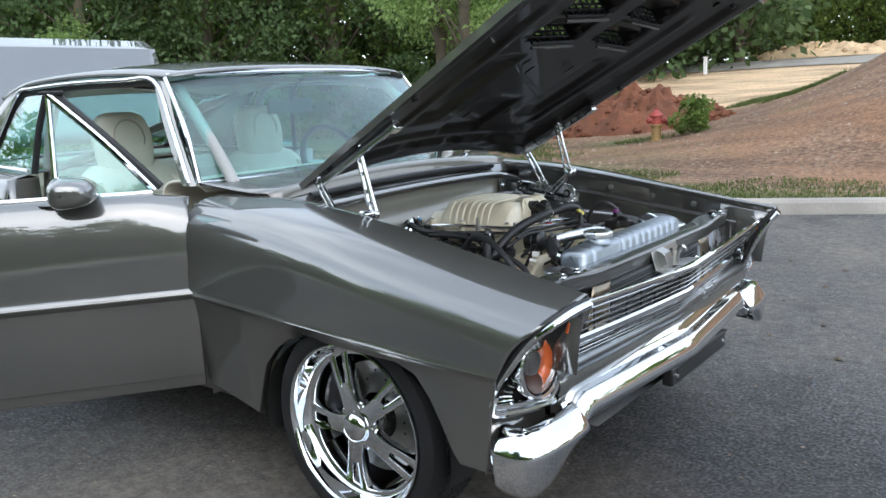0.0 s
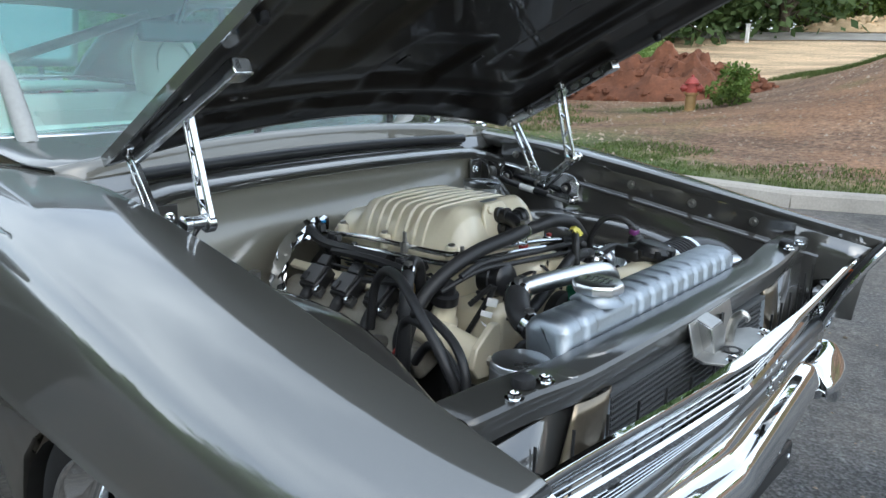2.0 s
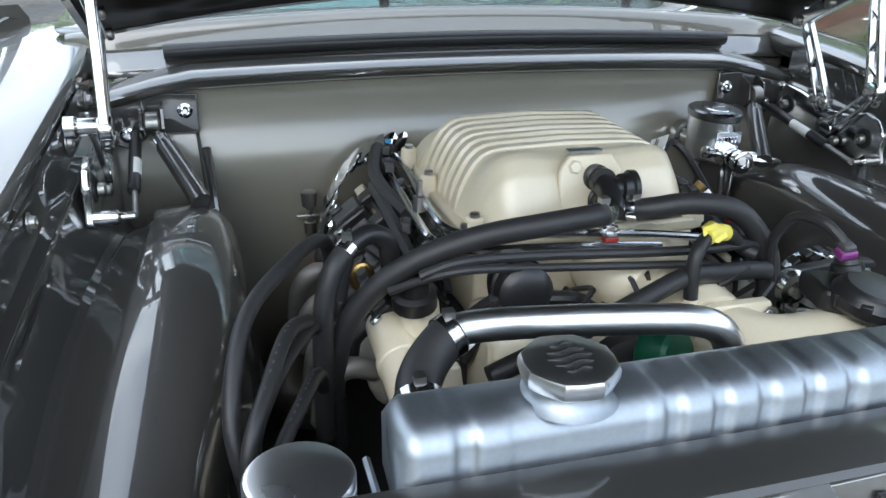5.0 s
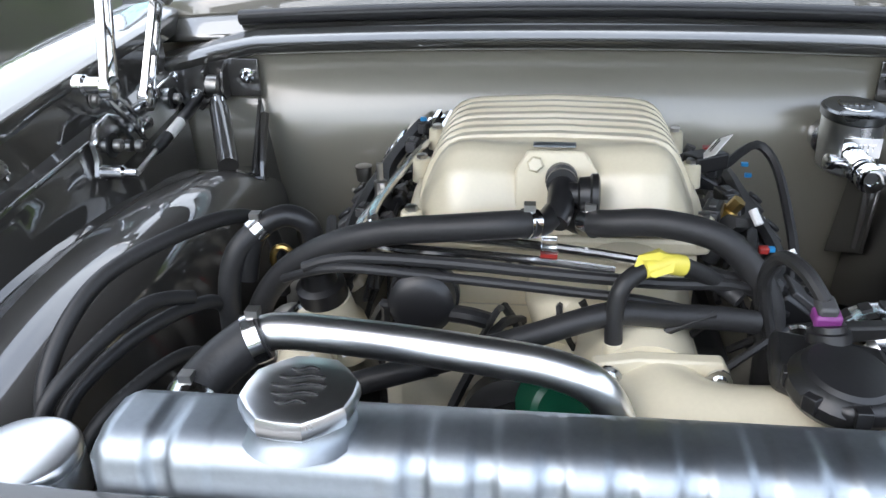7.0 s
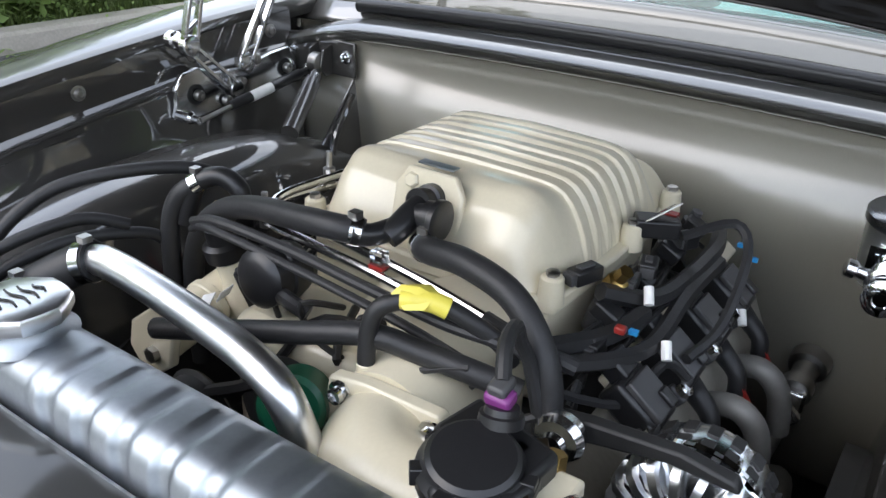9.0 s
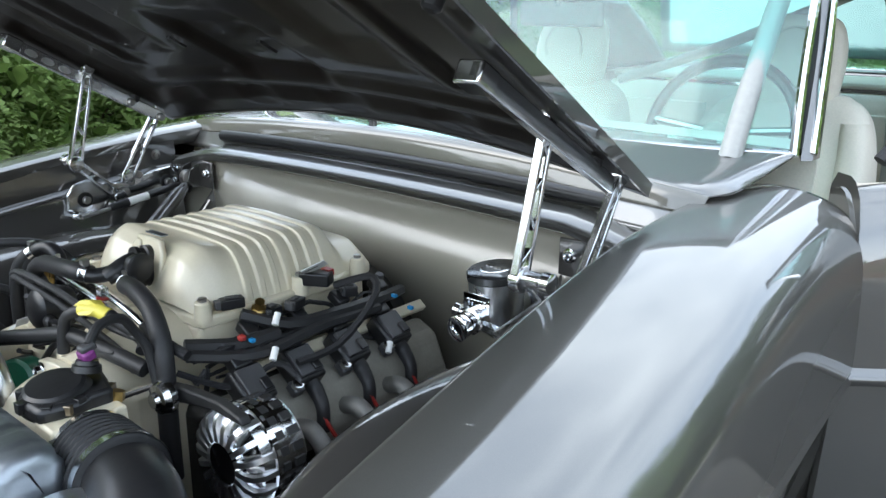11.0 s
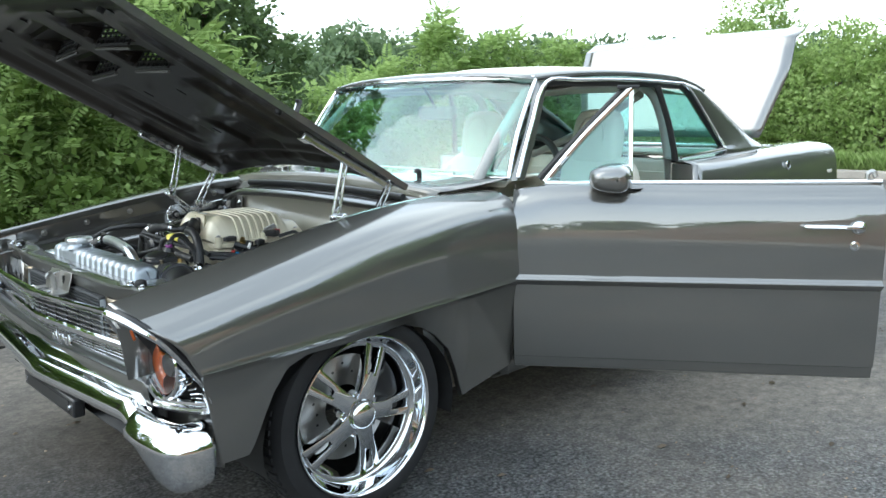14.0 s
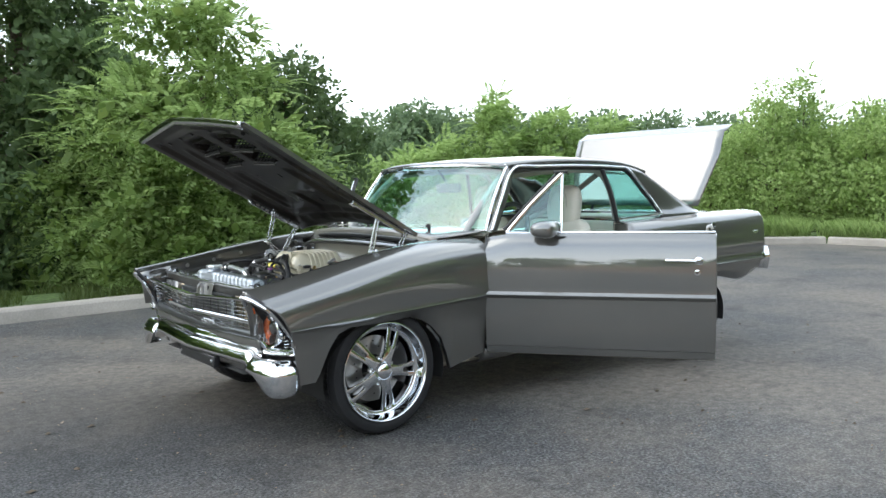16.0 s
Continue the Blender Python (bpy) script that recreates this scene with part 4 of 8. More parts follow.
def fender_geo():
    u = np.linspace(0, 1, 118)
    rows = []
    zc = [0.636, 0.628, 0.619, 0.610, 0.600, 0.592, 0.584]

    def row(yv, zv, xf):
        x = -0.655 + u * (xf + 0.655)
        return np.stack([x, np.polyval(np.polyfit(FX, yv, 4), x), np.polyval(np.polyfit(FX, zv, 4), x)], -1)

    zi = np.array(Z_IN)
    yi = np.array(Y_IN)
    cy = np.array([.862, .868, .880, .890, .896, .892, .882])
    fade = np.array([1, 1, 1, 1, 1, .8, 0])
    rows.append(row(yi, zi - 0.035, .69))
    rows.append(row(yi, zi - 0.004, .692))
    rows.append(row(yi + 0.006, zi, .694))
    rows.append(row(yi + np.array([.05, .05, .05, .05, .05, .046, .034]), zi + np.array([.008, .008, .008, .006, .002, -.003, -.009]), .690))
    rows.append(row([.790, .790, .802, .810, .815, .812, .800], zi - np.array([.006, .006, .007, .011, .018, .026, .031]), .674))
    rows.append(row([.832, .838, .852, .862, .865, .858, .838], zi - np.array([.036, .036, .040, .045, .051, .054, .052]), .652))
    rows.append(row([.852, .860, .874, .886, .890, .880, .862], zi - np.array([.080, .080, .082, .083, .085, .083, .076]), .629))
    rows.append(row([.858, .866, .880, .892, .897, .888, .870], zi - np.array([.14, .14, .135, .125, .115, .105, .096]), .603))
    rows.append(row(cy - np.array([.002, .001, 0, 0, 0, .002, .006]), np.array(zc) + 0.055, .580))
    rows.append(row(cy - 0.0012, np.array(zc) + 0.019, .562))
    rows.append(row(cy - 0.0012, np.array(zc) + 0.008, .556))
    rows.append(row(cy + 0.0025 * fade, zc, .552))
    rows.append(row(cy - 0.006 * fade - .002, np.array(zc) - 0.010, .546))
    rows.append(row(cy - 0.013 * fade - .004, np.array(zc) - 0.022, .540))
    base = rows[-1]
    lower = np.array([.805, .808, .83, .866, .874, .868, .86])
    for k in (0.35, 0.7, 0.97, 1.0):
        x = -0.655 + u * (.538 - .038 * k + 0.655)
        zb = arch(x)
        z = base[:, 2] + (zb - base[:, 2]) * k
        y = base[:, 1] + (cat(FX, lower, x) - base[:, 1]) * k - np.clip((0.45 - z) * 0.05, 0, 0.02)
        if k == 1.0:
            y, z = y - 0.018, z + 0.002
        rows.append(np.stack([x, y, z], -1))
    # finer lines over the rounded top
    top = spline_rows(rows[2:9], 4)
    for _ in range(6):
        top = [top[0]] + [0.25 * p + 0.5 * q + 0.25 * r for p, q, r in zip(top, top[1:], top[2:])] + [top[-1]]
    return Geo().grid(rows[:2] + top + rows[9:])


fg = fender_geo()
nose_x = np.array([.50, .56, .62, .672])
nose_y, nose_z = cat(FX, Y_IN, nose_x), cat(FX, Z_IN, nose_x)
ng = Geo().grid([[(x, y - .003, z - .026), (x, y - .008, z - .07), (x - .01, y - .012, z - .12), (x - .02, y - .014, .56)] for x, y, z in zip(nose_x, nose_y, nose_z)])
for g in (ng, ng.mirrored()):
    part("nose_panel", g, PAINT, car, "painted panel inside the fender nose", sharp=50, solid=0.003)
for side, g in (("l", fg), ("r", fg.mirrored())):
    part("front_fender", g, PAINT, car, "pewter-grey metallic fender with a raised crease", sharp=50, solid=0.003)


def sill_geo():
    """Rocker under the door opening, and the closed quarter panel behind it."""
    P = []
    for x in (-0.66, -1.0, -1.5, -1.86):
        P.append([(x, .66, .335), (x, .74, .335), (x, .755, .31), (x, .75, .27), (x, .72, .25), (x, .62, .245)])
    return Geo().grid(P)


def quarter_geo():
    X = [-1.86, -2.1, -2.45, -2.8, -3.15, -3.36, -3.44]
    prof = []
    for i, x in enumerate(X):
        t = (x + 1.86) / -1.76
        w = [.0, .004, .004, -.002, -.012, -.024, -.030][i]
        zt = 0.962 + 0.026 * t
        lo = [.25, .30, .52, .55, .50, .54, .57][i]
        prof.append([(x, .60 + w, zt + .012), (x, .70 + w, zt + .01), (x, .79 + w, zt - .004), (x, .822 + w, zt - .03), (x, .845 + w, zt - .09), (x, .855 + w, .75), (x, .850 + w, .665), (x, .863 + w, .640), (x, .845 + w, .615), (x, .838 + w, (.615 + lo) / 2), (x, .82 + w, lo + .03), (x, .80 + w, lo)])
    return Geo().grid(dense(dense(prof, 5, 0), 2, 1))


for g in (quarter_geo(), quarter_geo().mirrored()):
    part("quarter_panel", g, PAINT, car, "dark pewter rear quarter panel", sharp=50, solid=0.003)
for g in (sill_geo(), sill_geo().mirrored()):
    part("rocker", g, PAINT, car, sharp=50, solid=0.004)


# ---- roof, pillars, glass ----
def roof_geo():
    rows = []
    for x, zc, ze, ye in ((-.985, 1.335, 1.305, .628), (-1.02, 1.345, 1.316, .630), (-1.25, 1.372, 1.334, .632), (-1.6, 1.382, 1.342, .632), (-1.95, 1.372, 1.332, .628), (-2.15, 1.348, 1.305, .62), (-2.28, 1.318, 1.272, .615)):
        bow = 0.05 if x > -1.1 else (-0.05 if x < -2.1 else 0.0)
        rows.append([(x + bow * (1 - (s * s)), ye * s, ze + (zc - ze) * (1 - abs(s) ** 3.2)) for s in np.linspace(-1, 1, 19)])
    return Geo().grid(dense(rows, 5, 0))


part("roof", roof_geo(), PAINT, car, "pewter roof skin reflecting the pale sky", sharp=60, solid=0.02)
for sg in (1, -1):
    g = Geo().grid(dense([[(-.775, .700, .955), (-.79, .716, .955), (-.835, .715, .955), (-.845, .675, .955)], [(-.90, .668, 1.15), (-.915, .682, 1.15), (-.955, .68, 1.15), (-.965, .64, 1.15)], [(-.985, .632, 1.30), (-1.0, .645, 1.31), (-1.045, .645, 1.31), (-1.05, .60, 1.30)]], 4, 0), cv=True)
    part("windshield_pillar", g if sg > 0 else g.mirrored(), PAINT, car, sharp=40)
    # C-pillar: broad panel sweeping from roof to deck
    c = [[(-2.02, .632, 1.325), (-2.10, .632, 1.318), (-2.25, .622, 1.285), (-2.34, .56, 1.255), (-2.36, .50, 1.25)],
         [(-2.20, .648, 1.20), (-2.30, .648, 1.20), (-2.45, .635, 1.18), (-2.56, .57, 1.16), (-2.58, .52, 1.155)],
         [(-2.335, .665, 1.055), (-2.45, .67, 1.055), (-2.65, .655, 1.06), (-2.78, .60, 1.055), (-2.80, .55, 1.05)],
         [(-2.37, .70, .985), (-2.5, .705, .982), (-2.75, .69, .985), (-2.93, .64, .985), (-2.95, .58, .985)]]
    g = Geo().grid(dense(dense(c, 4, 0), 4, 1))
    part("rear_pillar", g if sg > 0 else g.mirrored(), PAINT, car, sharp=60, solid=0.02)


def shield(y0, y1, n, f):
    return [f(y) for y in np.linspace(y0, y1, n)]


WS = []
for t in np.linspace(0, 1, 9):
    hw = .683 + (.628 - .683) * t
    WS.append([((-.66 - .125 * s * s) * (1 - t) + (-.925 - .075 * s * s) * t + .018 * math.sin(math.pi * t), hw * s, .962 + (1.318 - .962) * t + .012 * (1 - s * s) * t) for s in np.linspace(-1, 1, 25)])
ws = part("windshield", Geo().grid(WS), GLASS, car, "tinted windshield reflecting sky and trees", sharp=0, solid=0.005)
ws.visible_shadow = False
g = Geo()
g.tube([(p[0] + .008, p[1], p[2]) for p in WS[0][::3]], 0.009, n=8, steps=3)
g.tube([(p[0] + .006, p[1], p[2] + .008) for p in WS[-1][::3]], 0.008, n=8, steps=3)
part("windshield_trim", g, CHROME, car, "bright chrome windshield moulding")
for k in (0, 24):
    part("windshield_trim", Geo().tube([(r[k][0] + .008, r[k][1] * 1.006, r[k][2]) for r in WS[::2]], 0.009, n=8, steps=3), CHROME, car, "bright chrome windshield moulding")
RW = []
for t in np.linspace(0, 1, 7):
    RW.append([(-2.30 - .54 * t - .10 * (1 - s * s) * (1 - t * .4), .56 * s * (1 + .05 * t), 1.262 - .265 * t + .05 * (1 - s * s) * (1 - t)) for s in np.linspace(-1, 1, 15)])
rw = part("rear_window", Geo().grid(RW), GLASS, car, "green-tinted rear window", sharp=0, solid=0.005)
rw.visible_shadow = False
for sg in (1, -1):
    # drip rail and opening trim, quarter glass and its divider
    ln = [(-.80, .712, .965), (-.91, .682, 1.15), (-1.03, .652, 1.308), (-1.25, .648, 1.322), (-1.6, .648, 1.326), (-1.95, .645, 1.318), (-2.06, .648, 1.302), (-2.2, .662, 1.18), (-2.345, .69, 1.02), (-2.30, .705, 1.0), (-1.87, .74, .985)]
    part("window_trim", Geo().tube([(x, y * sg, z) for x, y, z in ln], 0.008, n=8, steps=5), CHROME, car, "thin bright window moulding")
    part("window_seal", Geo().tube([(x - .012, (y - .02) * sg, z - .012 if z > 1.1 else z) for x, y, z in ln[:-1]], 0.015, n=8, steps=5), RUBBER, car, "black rubber window seal")
    q = Geo().grid([[(-1.87, .715 * sg, .985), (-2.31, .69 * sg, 1.0)], [(-1.80, .665 * sg, 1.29), (-2.05, .64 * sg, 1.285)]])
    o = part("quarter_window", q, GLASS, car, "green-tinted quarter window", sharp=0, solid=0.004)
    o.visible_shadow = False
    part("quarter_window_post", Geo().tube([(-1.87, .715 * sg, .97), (-1.84, .69 * sg, 1.14), (-1.79, .66 * sg, 1.30)], 0.014, n=8), BLACK, car)

# ---- trunk, deck, rear ----
g = Geo().grid(dense([[(-2.86, y, .99), (-2.95, y, 1.0)] for y in (-.66, -.3, 0, .3, .66)], 1, 0))
part("rear_deck", g, PAINT, car, solid=0.01)
P = []
for t in np.linspace(0, 1, 13):
    x = -2.90 - .19 * t
    z = 1.035 + .585 * t
    if t > .93:
        x, z = x - .09, z + .006
    w = .60 + .10 * min(1, t * 1.6)
    P.append([(x - .02 * s * s, w * s, z) for s in np.linspace(-1, 1, 21)])
part("trunk_lid", Geo().grid(P), PAINT, car, "open trunk lid, its skin bright with sky", sharp=40, solid=0.007)
for sg in (1, -1):
    part("trunk_hinge", Geo().tube([(-2.99, .45 * sg, .93), (-2.97, .45 * sg, 1.0), (-3.0, .45 * sg, 1.06), (-3.03, .45 * sg, 1.2)], .012, n=8), BLACK, car)
    part("tail_lamp", Geo().box((-3.45, .70 * sg, .78), (.03, .12, .22)), RED, car, "red tail lamp", bevel=.01)
    part("rear_bumper_end", Geo().grid(dense([[(-3.39, .812 * sg, .690), (-3.39, .824 * sg, .64), (-3.39, .812 * sg, .575)], [(-3.44, .812 * sg, .715), (-3.45, .826 * sg, .64), (-3.44, .812 * sg, .565)], [(-3.50, .76 * sg, .72), (-3.515, .77 * sg, .64), (-3.50, .76 * sg, .55)], [(-3.55, .0, .72), (-3.58, .0, .64), (-3.55, 0, .55)]], 4, 0)), CHROME, car, "chrome rear bumper", solid=.004)
    em = part("quarter_emblem", Geo().rev((-2.73, .848 * sg, .905), (0, sg, 0), [(0, .024), (.004, .024), (.005, .021), (.006, .018), (.003, .017), (.004, .006)], 24), CHROME, car, "small round chrome emblem on the quarter panel")
    part("emblem_face", Geo().rev((-2.73, .851 * sg, .905), (0, sg, 0), [(0, .016), (.002, .015)], 20), BLACK, em)
    for k in range(5):
        part("badge_bar", Geo().box((-3.22 - k * .028, .832 * sg, .84), (.018, .006, .022)), CHROME, car, bevel=.002)
    part("side_marker", Geo().box((-3.34, .818 * sg, .70), (.07, .014, .026)), RED, car, "red rear side marker", bevel=.004)
g = Geo().grid([[(-3.445, y, z) for z in (.56, .68, .8, .97)] for y in np.linspace(-.77, .77, 5)])
part("rear_panel", g, PAINT, car, solid=.004)
g = Geo().grid([[(x, y, .27) for y in (-.60, 0, .60)] for x in (.3, -.7, -1.4, -2.0)])
part("floor_pan", g, DARK, car, solid=.01)
part("trunk_floor", Geo().grid([[(x, y, .62) for y in (-.7, .7)] for x in (-2.9, -3.43)]), DARK, car, solid=.01)

# ---- cowl and firewall ----
cow = []
for x, z, c in ((-.405, .875, .016), (-.425, .898, .016), (-.436, .908, .020), (-.441, .922, .030), (-.446, .932, .034), (-.456, .937, .034), (-.50, .940, .032), (-.60, .946, .026), (-.70, .955, .016), (-.80, .966, .006)):
    cow.append([(x, .668 * s if x > -.5 else .69 * s, z + c * (1 - s * s)) for s in np.linspace(-1, 1, 17)])
part("cowl_channel", Geo().grid(dense(cow[:3], 3, 0)), PAINT, car, "painted channel under the cowl seal", sharp=60, solid=.004)
part("cowl_face", Geo().grid(dense(cow[2:6], 3, 0)), COWL_LIT, car, "upright face of the cowl, its paint lifted to beige for front light", sharp=60, solid=.004)
part("cowl", Geo().grid(dense(cow[5:], 3, 0)), PAINT, car, "painted cowl panel below the windshield", sharp=60, solid=.004)
fw = []
for z, x in ((.30, -.375), (.50, -.372), (.70, -.369), (.860, -.364), (.862, -.354), (.867, -.346), (.873, -.344), (.879, -.350), (.883, -.372), (.886, -.395), (.887, -.412)):
    fw.append([(x, y, z - .03 * max(0.0, abs(y) - .5) / .15 * (z > .82) + .018 * (1 - (y / .66) ** 2) * (z > .83)) for y in np.linspace(-.66, .66, 23)])
part("firewall_ledge", Geo().grid(fw[3:]), PAINT, car, "rolled pewter ledge along the top of the firewall", sharp=60, solid=.004)
part("firewall", Geo().grid(fw[:4]), FIREWALL, car, "smooth bronze-beige painted firewall", sharp=60, solid=.004)
part("cowl_seal", Geo().tube([(-.416 + .01 * (1 - (y / .5) ** 2), y, .910 + .018 * (1 - (y / .6) ** 2)) for y in np.linspace(-.52, .52, 9)], .0125, n=12), BLACK, car, "black rubber cowl seal")


# ---- hood and its hinges ----
H_ANG = math.atan2(0.575, 1.035)
H0 = Vector((-.395, 0, .925))
H_U = Vector((math.cos(H_ANG), 0, math.sin(H_ANG)))
H_N = Vector((-math.sin(H_ANG), 0, math.cos(H_ANG)))
H_LEN = 1.185


def hood_pt(t, s, h):
    """t from the rear edge to the front, s across (-1 to 1), h above the lower skin."""
    w = .622 + .06 * t
    nose = .085 * (1 - abs(s)) * max(0.0, (t - .35) / .65) ** 1.5
    crown = (.030 + .022 * max(0.0, 1 - t) ** 3) * (1 - s * s)
    back = (.055 + .035 * (1 - s * s)) * max(0.0, 1 - t) ** 4
    p = H0 + H_U * (t * H_LEN + nose + back) + H_N * (h + crown)
    return (p.x, w * s, p.z)


def ramp(v, a, b):
    return float(np.clip((v - a) / (b - a), 0, 1))


POCKETS = ((.672, .765), (.776, .885))


def pocket(t, s, wide=0.0):
    """Two louvred pockets on each side of the hood, deepest at their upright rear faces."""
    a = abs(s)
    side = ramp(a, .08 - wide, .13 - wide) * ramp(a, .50 + wide, .45 + wide)
    for t0, t1 in POCKETS:
        if t0 <= t <= t1:
            return .070 * (t1 - t) / (t1 - t0) * side
    return 0.0


def stations(lo, hi, n):
    ts = list(np.linspace(lo, hi, n)) + [t0 + d for t0, _ in POCKETS for d in (-.0008, .0002)]
    return np.array(sorted(ts))


def inner_relief(t, s):
    """Pressed shape of the inner panel: rim, long troughs, braces and the scoop box."""
    a = abs(s)
    d = .016 * ramp(a, .93, .86) * ramp(t, .07, .12) * ramp(t, .95, .91)
    d += .016 * ramp(a, .60, .54) * ramp(a, .34, .40) * ramp(t, .26, .32) * ramp(t, .62, .57)
    d += .014 * ramp(a, .20, .15) * ramp(t, .14, .20) * ramp(t, .40, .34)
    d -= .010 * ramp(a, .72, .69) * ramp(a, .62, .65) * ramp(t, .2, .25) * ramp(t, .85, .8)
    d -= .009 * ramp(t, .13, .15) * ramp(t, .20, .17) * ramp(a, .80, .75)
    if .03 < t < .11 and a < .8:
        d += .006 * max(0.0, math.sin(s * 16)) * ramp(t, .03, .06)
    p = pocket(t, s)
    return p if p > .02 else max(d, 0.0) + p


def cut(g, ts, ss, flip):
    """Opens the upright rear faces of the pockets."""
    m = len(ss)
    out = []
    for f in g.f:
        i = f[0] // m
        ta, tb = ts[i], ts[min(i + 1, len(ts) - 1)]
        s = abs(ss[f[0] % m] + ss[min(f[0] % m + 1, m - 1)]) / 2
        if not (any(ta < t0 <= tb for t0, _ in POCKETS) and .13 < s < .45):
            out.append(tuple(reversed(f)) if flip else f)
    g.f = out
    return g


def build_hood():
    ts, ss = stations(0, 1, 101), np.linspace(-1, 1, 97)
    top = [[hood_pt(t, s, .018 - (.006 if t > .97 else 0) + .020 * ramp(abs(s), .97, .82) * ramp(t, .02, .12) * ramp(t, .97, .86) + pocket(t, s, .015)) for s in ss] for t in ts]
    hood = part("hood", cut(Geo().grid(top), ts, ss, False), PAINT, car, "open hood with a centre scoop and glossy dark underside", sharp=60)
    ts, ss = stations(.006, .992, 118), np.linspace(-.99, .99, 121)
    inn = [[hood_pt(t, s, inner_relief(t, s)) for s in ss] for t in ts]
    part("inner_panel", cut(Geo().grid(inn), ts, ss, True), UNDER_HOOD, hood, "glossy dark brown pressed inner panel", sharp=28)
    # rim that closes the two skins
    loop = [(0, s) for s in np.linspace(-1, 1, 21)] + [(t, 1) for t in np.linspace(.05, 1, 20)] + [(1, s) for s in np.linspace(.95, -1, 21)] + [(t, -1) for t in np.linspace(.95, .02, 20)]
    rim = [[hood_pt(t, s, .018 - (.006 if t > .97 else 0)), hood_pt(t * 1.0, s, -.003), hood_pt(.006 + .986 * t, s * .985, -.001)] for t, s in loop]
    part("hood_rim", Geo().grid(rim, cu=True), PAINT, hood, sharp=40)
    lip = [[hood_pt(1.0 + d, s, h) for d, h in ((-.03, .014), (0.0, .012), (.012, .004), (.006, -.012), (-.012, -.018))] for s in np.linspace(-1, 1, 41)]
    part("hood_lip", Geo().grid(lip), POLISHED, hood, "bright front lip moulding", sharp=60, solid=.002)
    # barred vents in the upright faces of the pockets
    for t0, _ in POCKETS:
        for sg in (1, -1):
            v = Geo()
            for k in range(7):
                s = (.13 + .32 * k / 6) * sg
                v.tube([hood_pt(t0, s, .006), hood_pt(t0, s, .070)], .0038, n=6)
            for k in range(4):
                h = .009 + .059 * k / 3
                v.tube([hood_pt(t0, .13 * sg, h), hood_pt(t0, .45 * sg, h)], .0045, n=6)
            part("hood_vent", v, BLACK, hood, "black barred vent open to the sky")
            part("vent_lip", Geo().tube([hood_pt(t0 - .004, .12 * sg, -.001), hood_pt(t0 - .004, .46 * sg, -.001)], .005, n=6), PAINT, hood)
    for sg in (1, -1):
        for t, s in ((.12, .94), (.93, .80), (.5, .95)):
            p = hood_pt(t, s * sg, -.006)
            part("hood_bumper", Geo().rev(p, tuple(-H_N), [(-.006, .011), (.006, .010), (.009, .006)], 12), RUBBER, hood)
        for k in range(3):
            p = hood_pt(.90, (.18 + .28 * k) * sg, .014)
            part("panel_hole", Geo().rev(p, tuple(-H_N), [(0, .012), (.003, .012)], 12), DARK, hood)
        for t in (.32, .56):
            p = hood_pt(t, .19 * sg, .002)
            part("panel_slot", Geo().box(p, (.035, .010, .004), Matrix.Rotation(-H_ANG, 3, "Y")), DARK, hood)


build_hood()


def arm_geo(p, q, w, th, y, holes=4):
    """A flat billet arm with triangular lightening windows, in a plane of constant y."""
    a, b = Vector((p[0], 0, p[1])), Vector((q[0], 0, q[1]))
    d = (b - a)
    L = d.length
    d.normalize()
    n = Vector((-d.z, 0, d.x))
    g = Geo()
    rail = w * .22
    for s in (-1, 1):
        o = [a + n * s * w * .5, a + n * s * (w * .5 - rail), b + n * s * (w * .36 - rail), b + n * s * w * .36]
        g.prism([(v.x, y, v.z) for v in o], (0, -th / 2, 0), (0, th / 2, 0))
    for k in range(holes + 1):
        t = .06 + .88 * k / holes
        c = a + d * L * t
        c2 = a + d * L * min(.97, t + .12)
        s = 1 if k % 2 else -1
        o = [c + n * s * w * .4, c + d * rail * 1.1 + n * s * w * .4, c2 + d * rail - n * s * w * .34, c2 - n * s * w * .34]
        g.prism([(v.x, y, v.z) for v in o], (0, -th / 2 + .001, 0), (0, th / 2 - .001, 0))
    for c, r in ((a, w * .55), (b, w * .42)):
        g.rev((c.x, y - th * .7, c.z), (0, 1, 0), [(0, r * .9), (.001, r), (th * 1.4 - .001, r), (th * 1.4, r * .9)], 16)
    return g


